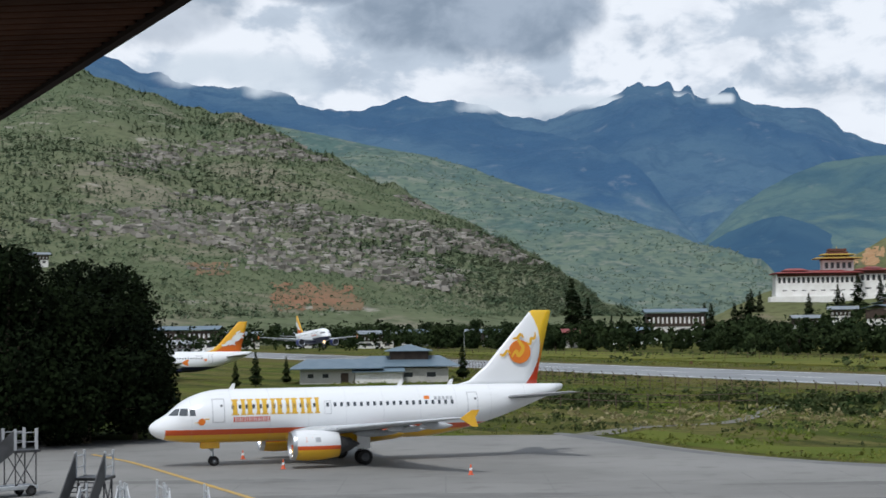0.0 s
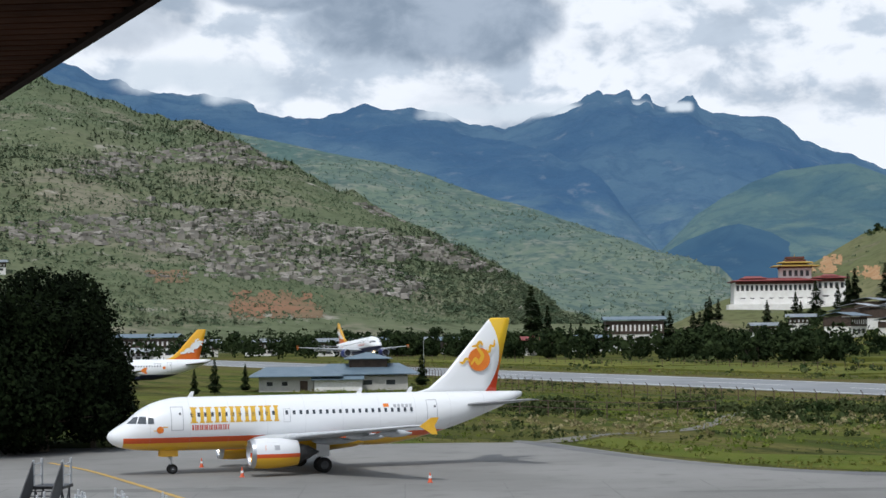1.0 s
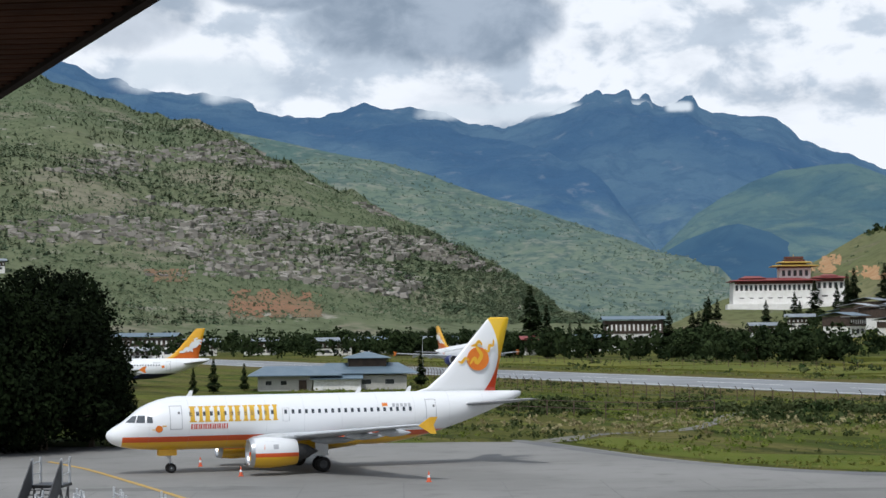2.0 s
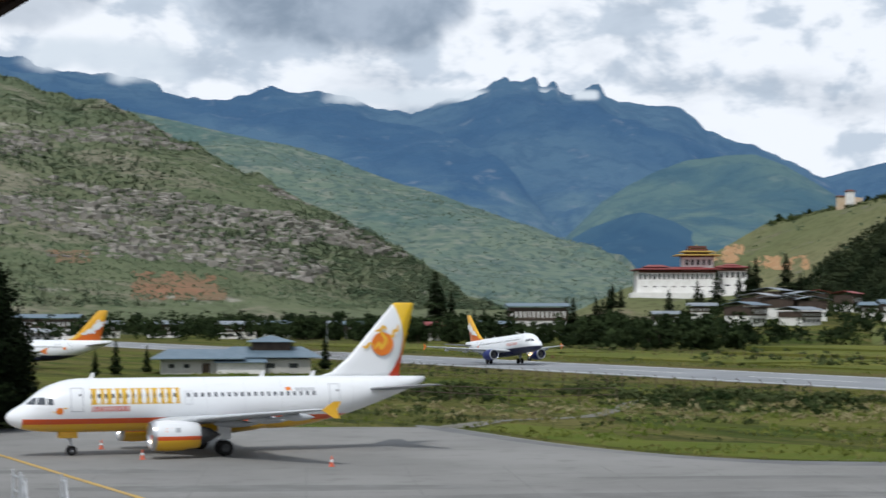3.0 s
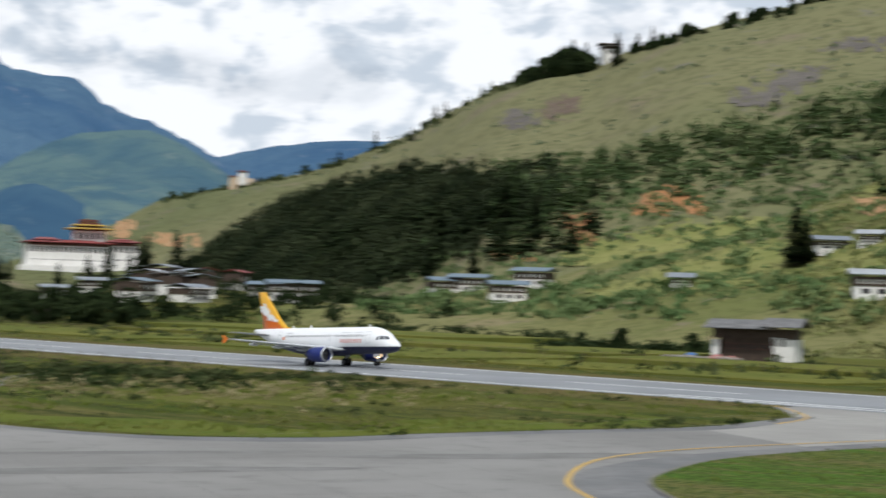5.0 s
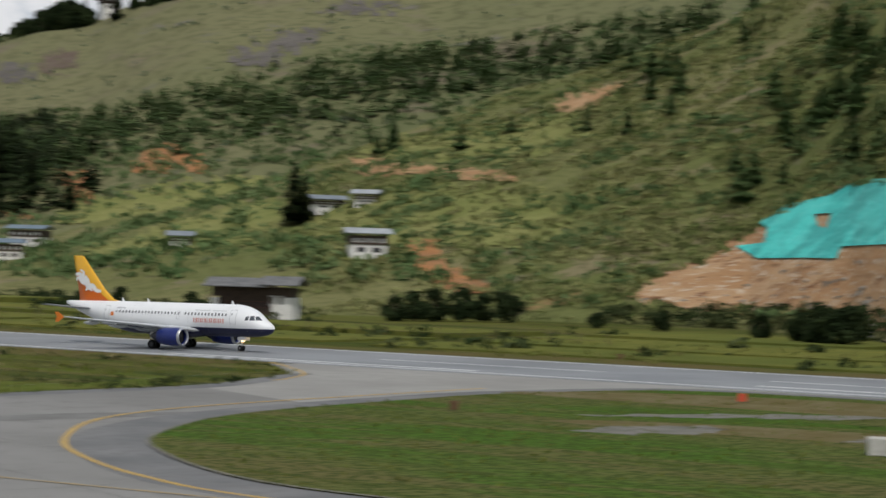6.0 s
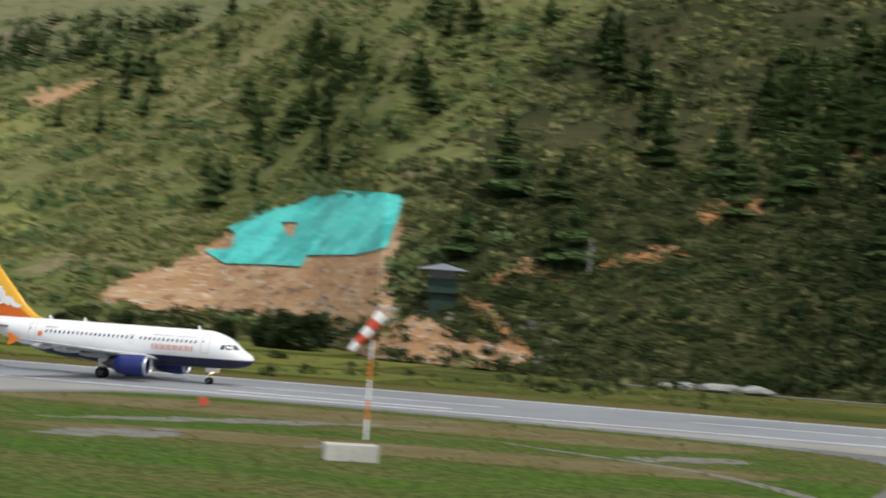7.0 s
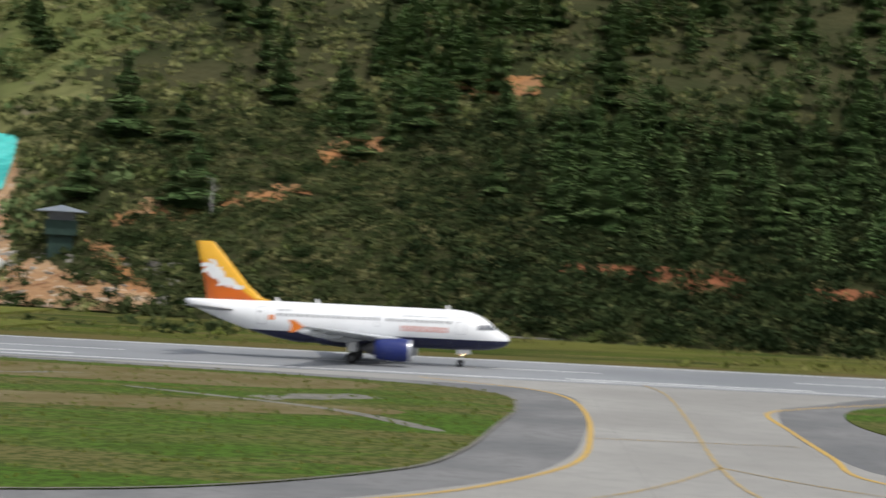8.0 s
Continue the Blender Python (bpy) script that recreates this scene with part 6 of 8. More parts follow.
def plant_valley():
    # belt of trees beyond the runway
    tree_t = [leafy_template(120) for _ in range(6)]
    pl = [(*strip(470 + 560 * rng.random(), 300 + 60 * rng.random()), 0) for k in range(170)] + [(*strip(430 + 800 * rng.random(), 380 + 280 * rng.random()), 0) for k in range(120)]
    pl += [tuple(outward(-10 + 15 * rng.random(), 740 + 240 * rng.random())) for k in range(210)] + [tuple(outward(-12 + 21 * rng.random(), 960 + 160 * rng.random())) for k in range(230)] + [(q.x, q.y, floor_at(a, r)) for a, r, q in ((a, r, outward(a, r)) for a, r in zip(8.5 + 18 * rng.random(300), 640 + 420 * rng.random(300))) if not (12.8 < a < 15.8 and 700 < r < 900)]
    stuff("valley_trees", tree_t, pl, 5.0 + 6.0 * rng.random(len(pl)), M["leaf_belt"], "dark leafy trees between the houses of the valley")
    for k in range(45):
        s, l = 470 + 560 * rng.random(), 296 + 50 * rng.random()
        set_tree(ROUND[rng.integers(3)], (*strip(s, l), 0), 0.75 + 0.55 * rng.random(), group="tree belt")
    for az, d, size in ((2.9, 900, 1.9), (3.1, 905, 1.5), (3.4, 910, 1.3), (4.1, 880, 0.8), (4.4, 890, 0.9), (6.9, 950, 1.2), (7.1, 955, 1.1), (7.8, 950, 1.3), (8.2, 950, 1.5), (8.0, 955, 1.2)):
        set_tree(CYPRESS[rng.integers(2)], outward(az + 1.0, d), size, "tall dark conifer among the village trees", "dark conifers")
    # valley trees and bushes to the far left and round the fields
    for az, d, size in ((37.0, 410, 0.85), (37.6, 412, 0.8), (38.4, 415, 0.85), (39.0, 418, 0.8), (39.8, 420, 0.75), (36.4, 405, 0.7), (28.0, 455, 0.6), (26.8, 470, 0.45), (30.2, 440, 0.55), (49.9, 330, 0.9), (49.2, 332, 0.75), (48.6, 338, 0.6), (47.5, 350, 0.5), (44.5, 385, 0.45), (42.5, 395, 0.4)):
        set_tree(ROUND[rng.integers(3)], outward(az, d), size, "dark bushy tree at the foot of the hillside", "valley trees")
    hedge = [bush_template(40, 5, 0.18) for _ in range(6)]
    pl = [tuple(outward(a, d)) for a, d in zip(25.5 + 8.0 * rng.random(170), 470 - 40 * rng.random(170))] + [tuple(outward(a, 640 - 15 * (a - 20) + 12 * rng.normal())) for a in 19.5 + 7 * rng.random(150)]
    stuff("bushes", hedge, pl, 1.0 + 2.6 * rng.random(len(pl)) ** 2, M["leaf_belt"], "dark hedge and shrubs along the field's edge")
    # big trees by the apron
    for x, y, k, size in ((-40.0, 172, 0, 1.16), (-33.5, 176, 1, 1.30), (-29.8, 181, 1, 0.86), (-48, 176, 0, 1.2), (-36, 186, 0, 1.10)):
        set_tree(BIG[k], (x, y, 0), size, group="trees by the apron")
    for x, y, size in ((-3.2, 372, 0.38), (3.5, 362, 0.42), (-33.2, 331, 0.35), (-29.0, 345, 0.30), (-36.2, 326, 0.28)):
        set_tree(CYPRESS[rng.integers(2)], (x, y, 0), size, "small dark conifer beside the low building", "small conifers")
    weeds = [bush_template(22, 4, 0.24) for _ in range(6)]
    pl = []
    while len(pl) < 800:
        a = rng.random()
        x, y = 14 + 62 * a + 7 * rng.normal(), 262 - 42 * a + 13 * rng.normal()
        if noise.noise(Vector((x * 0.08, y * 0.08, 8))) > 0.0:
            pl.append((x, y, -0.02))
    stuff("weeds", weeds, pl, 0.5 + 1.0 * rng.random(len(pl)) ** 2, M["leaf_hedge"], "dark weeds and bushes round the drain and fence")
    M["leaf_dry"] = material("dry_weeds", varied((0.20, 0.175, 0.085), (0.30, 0.265, 0.150), 0.2, 0.5), 0.95)
    pl = [(62 + 16 * rng.normal(), 205 + 14 * rng.normal(), -0.02) for k in range(260)] + [(28 + 12 * rng.normal(), 212 + 10 * rng.normal(), -0.02) for k in range(160)]
    pl = [p for p in pl if not inside(p[0], p[1], [tuple(q) for q in PAVED]) and p[0] * 0.924 + p[1] * 0.3825 < 172]
    stuff("weeds", weeds, pl, 0.35 + 0.6 * rng.random(len(pl)) ** 2, M["leaf_dry"], "pale dry weeds and seed heads beside the drain")
    tufts = [bush_template(14, 3, 0.26) for _ in range(8)]
    pl = []
    while len(pl) < 5200:
        s, l = -60 + 480 * rng.random(), 30 + 145 * rng.random()
        p = strip(s, l)
        if p[1] > 0 and p[0] > -20 and not inside(p[0], p[1], [tuple(q) for q in PAVED]) and noise.noise(Vector((p[0] * 0.04, p[1] * 0.04, 2))) > -0.25:
            pl.append((p[0], p[1], -0.02))
    stuff("grass_tufts", tufts, pl, 0.12 + 0.42 * rng.random(len(pl)) ** 3, M["leaf_grass"], "rough grass and weeds between apron and runway")
    pl, dark = [], []
    while len(pl) < 3000 or len(dark) < 1300:
        p = strip(-20 + 420 * rng.random(), 60 + 112 * rng.random())
        if p[1] > 0 and p[0] > -20 and not inside(p[0], p[1], [tuple(q) for q in PAVED]):
            v = noise.fractal(Vector((p[0] * 0.05, p[1] * 0.05, 6)), 0.8, 2, 3)
            if v > 0.2:
                pl.append((p[0], p[1], -0.02))
            elif v < -0.3:
                dark.append((p[0], p[1], -0.02))
    stuff("grass_tufts", tufts, pl[:3400], 0.2 + 0.45 * rng.random(len(pl[:3400])) ** 2, M["leaf_lawn"], "clumps of fresh green grass between apron and runway")
    stuff("weeds", tufts, dark[:1700], 0.2 + 0.55 * rng.random(len(dark[:1700])) ** 2, M["leaf_hedge"], "dark weeds in the rough grass")
    pl = []
    while len(pl) < 420:
        p = strip(20 + 480 * rng.random(), 224 + 90 * rng.random())
        if noise.fractal(Vector((p[0] * 0.02, p[1] * 0.05, 4)), 0.8, 2, 3) > 0.2:
            pl.append((p[0], p[1], -0.05))
    stuff("bushes", weeds, pl, 0.6 + 2.0 * rng.random(len(pl)) ** 2, M["leaf_hedge"], "dark bushes along the field banks")
    pl = []
    isle = [tuple(q) for q in ISLE]
    while len(pl) < 4200:
        p = (48 + 106 * rng.random(), 40 + 94 * rng.random())
        if inside(p[0], p[1], isle):
            pl.append((p[0], p[1], 0.07))
    stuff("grass_tufts", tufts, pl, 0.06 + 0.26 * rng.random(len(pl)) ** 3, M["leaf_lawn"], "short green grass on the island")
    pl = []
    while len(pl) < 3600:
        p = strip(-120 + 720 * rng.random(), 218 + 70 * rng.random() ** 1.3)
        if noise.noise(Vector((p[0] * 0.03, p[1] * 0.03, 5))) > -0.1:
            pl.append((p[0], p[1], -0.02))
    stuff("grass_tufts", tufts, pl, 0.2 + 0.9 * rng.random(len(pl)) ** 3, M["leaf_grass"], "rough grass and low bushes beyond the runway")


plant_hills()
plant_valley()
for base in PINES + CYPRESS + ROUND + BIG:
    for o in [*base.children_recursive, base]:
        bpy.data.objects.remove(o)

# ---- buildings ----
M.update({
    "whitewash": material("whitewash", mottled((0.80, 0.79, 0.76), (0.72, 0.705, 0.67), 0.25, (0.58, 0.56, 0.52)), 0.9, bump=0.2, bump_scale=2),
    "timber": material("dark_timber", mottled((0.045, 0.030, 0.022), (0.075, 0.050, 0.035), 1.0), 0.8),
    "timber_red": material("red_brown_timber", mottled((0.10, 0.035, 0.025), (0.14, 0.05, 0.035), 0.6), 0.8),
    "roof_grey": material("grey_roof_sheet", mottled((0.20, 0.23, 0.26), (0.27, 0.30, 0.33), 0.4, (0.15, 0.16, 0.17)), 0.5, metal=0.2),
    "roof_blue": material("blue_grey_roof_sheet", mottled((0.115, 0.17, 0.215), (0.15, 0.205, 0.25), 0.5, (0.09, 0.12, 0.15)), 0.5, metal=0.1),
    "roof_white": material("pale_roof_sheet", mottled((0.42, 0.45, 0.47), (0.34, 0.36, 0.38), 0.4, (0.26, 0.26, 0.26)), 0.55, metal=0.1),
    "roof_red": material("red_roof_sheet", mottled((0.20, 0.030, 0.028), (0.26, 0.045, 0.035), 0.2, (0.14, 0.03, 0.025)), 0.6),
    "roof_gold": material("gilded_roof", mottled((0.52, 0.36, 0.07), (0.42, 0.28, 0.06), 0.3), 0.5),
    "stone": material("rubble_stone", mottled((0.30, 0.28, 0.25), (0.38, 0.36, 0.32), 0.6, (0.20, 0.18, 0.16)), 0.95, bump=0.6, bump_scale=2),
    "plaster": material("pale_plaster", mottled((0.50, 0.49, 0.45), (0.42, 0.41, 0.38), 0.5, (0.36, 0.34, 0.30)), 0.9),
    "ruin": material("pale_ruin_masonry", mottled((0.52, 0.40, 0.27), (0.60, 0.50, 0.38), 0.15, (0.36, 0.22, 0.15)), 0.95),
    "roof_old": material("weathered_roof", mottled((0.085, 0.085, 0.085), (0.15, 0.15, 0.15), 0.5, (0.26, 0.26, 0.26)), 0.8),
    "green_paint": material("dark_green_paint", mottled((0.008, 0.030, 0.022), (0.015, 0.045, 0.032), 1.0), 0.7),
    "pane": material("window_glass", mottled((0.03, 0.035, 0.04), (0.05, 0.055, 0.06), 1.0), 0.12),
})


def hip_roof(bm, x0, x1, y0, y1, z, rise, eave=0.12, ridge=0.45):
    """A hipped roof with a thin eave; ridge is the share of the length that the ridge keeps."""
    cx, cy, k = (x0 + x1) / 2, (y0 + y1) / 2, (x1 - x0) * ridge / 2
    low = [bm.verts.new(v) for v in ((x0, y0, z), (x1, y0, z), (x1, y1, z), (x0, y1, z))]
    mid = [bm.verts.new(v) for v in ((x0, y0, z + eave), (x1, y0, z + eave), (x1, y1, z + eave), (x0, y1, z + eave))]
    a, b = bm.verts.new((cx - k, cy, z + rise)), bm.verts.new((cx + k, cy, z + rise))
    bm.faces.new(low[::-1])
    for i in range(4):
        bm.faces.new((low[i], low[(i + 1) % 4], mid[(i + 1) % 4], mid[i]))
    bm.faces.new((mid[0], mid[1], b, a))
    bm.faces.new((mid[1], mid[2], b))
    bm.faces.new((mid[2], mid[3], a, b))
    bm.faces.new((mid[3], mid[0], a))
    return bm


def gable_roof(bm, x0, x1, y0, y1, z, rise, thick=0.15):
    """A low gabled roof with its ridge along x."""
    cy = (y0 + y1) / 2
    pts = [(y0, z), (cy, z + rise), (y1, z), (y1, z + thick), (cy, z + rise + thick), (y0, z + thick)]
    rings = [[bm.verts.new((x, y, q)) for y, q in pts] for x in (x0, x1)]
    for k in range(6):
        bm.faces.new((rings[0][k], rings[1][k], rings[1][(k + 1) % 6], rings[0][(k + 1) % 6]))
    bm.faces.new((rings[0][5], rings[0][4], rings[0][1], rings[0][0]))
    bm.faces.new((rings[0][4], rings[0][3], rings[0][2], rings[0][1]))
    bm.faces.new((rings[1][0], rings[1][1], rings[1][4], rings[1][5]))
    bm.faces.new((rings[1][1], rings[1][2], rings[1][3], rings[1][4]))
    bmesh.ops.recalc_face_normals(bm, faces=bm.faces)
    return bm


def facing(p, turn=0.0):
    """A pose at p whose front (its -y side) looks at the terrace, turned by degrees."""
    return pose(p[0], p[1], p[2], 0, 0, -math.degrees(math.atan2(p[0], p[1])) + turn)


def window_row(parent, x0, x1, count, z0, z1, y, mat, frame_mat=None):
    """Windows in a wall that faces -y: a pane in a frame, each a part."""
    step = (x1 - x0) / count
    for k in range(count):
        a, b = x0 + step * (k + 0.22), x0 + step * (k + 0.78)
        bm = bmesh.new()
        box(bm, a, b, y - 0.06, y + 0.05, z0, z1)
        w = part("window", bm, frame_mat or M["timber"], parent)
        bm = bmesh.new()
        box(bm, a + (b - a) * 0.15, b - (b - a) * 0.15, y - 0.075, y - 0.062, z0 + (z1 - z0) * 0.12, z1 - (z1 - z0) * 0.12)
        part("pane", bm, mat, w)


def build_house(m, w, d, storeys, roof, label, timber=True):
    """A valley farmhouse: white walls, a dark timber upper storey and a wide low roof held clear of it."""
    ob = thing("house", m, label, "house", "village houses")
    hgt = 2.8 * storeys
    bm = bmesh.new()
    box(bm, -w / 2, w / 2, -d / 2, d / 2, -2.0, hgt * (0.55 if timber else 1.0))
    part("wall", bm, M["whitewash"], ob, "white plastered lower wall")
    if timber:
        bm = bmesh.new()
        box(bm, -w / 2 - 0.25, w / 2 + 0.25, -d / 2 - 0.25, d / 2 + 0.25, hgt * 0.55, hgt)
        part("upper_storey", bm, M["timber"], ob, "dark timber upper storey")
        window_row(ob, -w / 2, w / 2, max(3, int(w / 2)), hgt * 0.62, hgt * 0.9, -d / 2 - 0.25, M["whitewash"])
    window_row(ob, -w / 2 + 0.8, w / 2 - 0.8, max(2, int(w / 4)), hgt * 0.18, hgt * 0.42, -d / 2, M["pane"])
    bm = bmesh.new()
    for x in (-w / 2 + 0.3, 0, w / 2 - 0.3):
        for y in (-d / 2 + 0.3, d / 2 - 0.3):
            tube(bm, (x, y, hgt), (x, y, hgt + 0.75), 0.12, sides=6)
    part("roof_posts", bm, M["timber"], ob)
    bm = bmesh.new()
    gable_roof(bm, -w / 2 - 1.6, w / 2 + 1.6, -d / 2 - 1.8, d / 2 + 1.8, hgt + 0.5, 1.5)
    part("roof", bm, roof, ob)
    return ob


def build_fortress():
    c = outward(11.6, 1482)
    ob = thing("fortress", facing(Vector((c.x, c.y, 0)), 5.0), "white fortress with red roofs and a gilded central tower", "fortress")
    z0, zt = 16.0, 46.5
    bm = bmesh.new()
    for x0, x1, y0, y1, top in ((-41, 22, -16, 34, zt - 2), (22, 44, -9, 34, zt - 0.5)):
        lo = [bm.verts.new(v) for v in ((x0 - 1.5, y0 - 1.5, z0 - 10), (x1 + 1.5, y0 - 1.5, z0 - 10), (x1 + 1.5, y1, z0 - 10), (x0 - 1.5, y1, z0 - 10))]
        hi = [bm.verts.new(v) for v in ((x0, y0, top), (x1, y0, top), (x1, y1, top), (x0, y1, top))]
        bm.faces.new(hi)
        for k in range(4):
            bm.faces.new((lo[k], lo[(k + 1) % 4], hi[(k + 1) % 4], hi[k]))
    part("wall", bm, M["whitewash"], ob, "tall battered white wall")
    bm = bmesh.new()
    for x0, x1, y0, top in ((-46, 30, -24, 27.5), (20, 50, -20, 25.5), (-30, -6, -30, 20.5)):
        lo = [bm.verts.new(v) for v in ((x0 - 1.5, y0 - 2, 2), (x1 + 1.5, y0 - 2, 2), (x1 + 1.5, 10, 2), (x0 - 1.5, 10, 2))]
        hi = [bm.verts.new(v) for v in ((x0, y0, top), (x1, y0, top), (x1, 10, top), (x0, 10, top))]
        bm.faces.new(hi)
        for k in range(4):
            bm.faces.new((lo[k], lo[(k + 1) % 4], hi[(k + 1) % 4], hi[k]))
    part("outer_wall", bm, M["whitewash"], ob, "lower white outer wall")
    for x0, x1, y, zz in ((-40.5, 21.5, -16.0, zt - 2), (22.5, 43.5, -9.0, zt - 0.5)):
        bm = bmesh.new()
        box(bm, x0 + 0.2, x1 - 0.2, y - 0.7, y + 0.4, zz - 1.5, zz)
        part("timber_band", bm, M["timber_red"], ob, "dark red band of timber galleries")
        n = int((x1 - x0) / 3.6)
        window_row(ob, x0, x1, n, zz - 6.6, zz - 2.2, y - 0.22, M["pane"], M["timber"])
        window_row(ob, x0 + 2, x1 - 2, n // 2, zz - 14.0, zz - 12.0, y - 0.42, M["pane"], M["timber"])
    for x0, x1, y0, y1, z, r in ((-44, 25, -20, 37, zt - 1.2, 2.9), (19, 47, -13, 37, zt + 0.6, 2.6), (-36, -16, -10, 12, zt + 0.9, 2.2), (26, 40, -4, 14, zt + 2.2, 1.8)):
        bm = bmesh.new()
        hip_roof(bm, x0, x1, y0, y1, z, r, 0.45, 0.55)
        part("roof", bm, M["roof_red"], ob, "dark red hipped roof")
    bm = bmesh.new()
    box(bm, -4, 20, 8, 30, zt - 2, 57)
    tower = part("tower", bm, M["whitewash"], ob, "white central tower")
    bm = bmesh.new()
    box(bm, -4.6, 20.6, 7.4, 30.6, 55.8, 57.2)
    part("timber_band", bm, M["timber_red"], tower)
    window_row(ob, -3, 19, 5, 49.5, 54.0, 7.9, M["pane"], M["timber"])
    for k, (g, z) in enumerate(((6.0, 57.0), (1.0, 59.8), (-5.0, 62.2))):
        bm = bmesh.new()
        hip_roof(bm, -4 - g, 20 + g, 8 - g, 30 + g, z, 2.2, 0.7, 0.35)
        part("gilded_roof", bm, M["roof_gold"], tower, "gilded tiered roof")
        bm = bmesh.new()
        box(bm, 0 - g * 0.2, 16 + g * 0.2, 11, 27, z + 0.8, z + 2.6)
        part("lantern", bm, M["timber_red"], tower)
    bm = bmesh.new()
    tube(bm, (8, 19, 64), (8, 19, 67), 0.6, 0.1, 8)
    part("finial", bm, M["roof_gold"], tower)


def build_low_building():
    """The low building between apron and runway, under broad blue-grey roofs."""
    ob = thing("service_building", pose(-13.5, 347, 0, 0, 0, 3) @ Matrix.Diagonal((1, 1, 0.80, 1)), "low cream building with broad blue-grey hipped roofs", "building")
    for x0, x1, y0, y1, h in ((-13.0, -3.2, -6, 6, 3.3), (-3.2, 14.0, -4.5, 9, 3.3)):
        bm = bmesh.new()
        box(bm, x0, x1, y0, y1, -0.2, h)
        part("wall", bm, M["plaster"], ob, "cream plastered wall")
    window_row(ob, -12.4, -7.0, 2, 1.2, 2.4, -6.0, M["pane"], M["plaster"])
    window_row(ob, 4.6, 13.0, 2, 1.1, 2.5, -4.5, M["pane"], M["plaster"])
    bm = bmesh.new()
    box(bm, -5.6, -4.2, -6.08, -5.9, 0.0, 2.4)
    part("door", bm, M["timber"], ob)
    for a in ((-14.8, 2.2, -7.6, 8.2, 3.35, 2.1), (-3.6, 16.2, -5.6, 11, 3.6, 2.4)):
        bm = bmesh.new()
        hip_roof(bm, *a, 0.18, 0.66)
        part("roof", bm, M["roof_blue"], ob)
    bm = bmesh.new()
    vs = [bm.verts.new(v) for v in ((-3.6, -7.4, 2.7), (6.0, -7.4, 2.7), (6.0, -4.2, 3.85), (-3.6, -4.2, 3.85), (-3.6, -7.4, 2.52), (6.0, -7.4, 2.52), (6.0, -4.2, 3.67), (-3.6, -4.2, 3.67))]
    for f in ((0, 1, 2, 3), (7, 6, 5, 4), (4, 5, 1, 0), (5, 6, 2, 1), (7, 4, 0, 3)):
        bm.faces.new([vs[k] for k in f])
    part("porch_roof", bm, M["roof_blue"], ob)
    bm = bmesh.new()
    box(bm, -3.0, 5.6, -6.6, -4.4, 0, 2.5)
    part("porch_wall", bm, M["whitewash"], ob)
    bm = bmesh.new()
    box(bm, 3.5, 10.5, -0.4, 5.8, 5.0, 7.1)
    part("lantern_wall", bm, M["timber"], ob, "dark raised clerestory")
    bm = bmesh.new()
    hip_roof(bm, 2.6, 11.4, -1.4, 6.8, 7.05, 1.5, 0.15, 0.08)
    part("lantern_roof", bm, M["roof_blue"], ob)


def build_watchtower():
    p = on_hill(HILL_N, 53.92, -0.25)
    ob = thing("watchtower", facing(p) @ Matrix.Diagonal((1.2, 1.2, 1.1, 1)), "dark green watchtower with a pale pyramid roof", "watchtower")
    for x in (-1.7, 1.7):
        for y in (-1.7, 1.7):
            bm = bmesh.new()
            tube(bm, (x, y, -3), (x * 0.95, y * 0.95, 6.9), 0.14, sides=6)
            part("leg", bm, M["green_paint"], ob)
    bm = bmesh.new()
    box(bm, -2.3, 2.3, -2.3, 2.3, 2.5, 4.9, 0.05)
    part("cabin", bm, M["green_paint"], ob, "dark green cabin")
    bm = bmesh.new()
    box(bm, -1.6, 1.6, -1.6, 1.6, -2, 2.5)
    part("lower_room", bm, M["green_paint"], ob)
    bm = bmesh.new()
    box(bm, -1.9, 1.9, -1.9, 1.9, 4.9, 6.2)
    part("glazing", bm, M["pane"], ob)
    bm = bmesh.new()
    hip_roof(bm, -3.7, 3.7, -3.7, 3.7, 6.2, 1.15, 0.12, 0.02)
    part("roof", bm, M["roof_grey"], ob, "grey sheet pyramid roof")


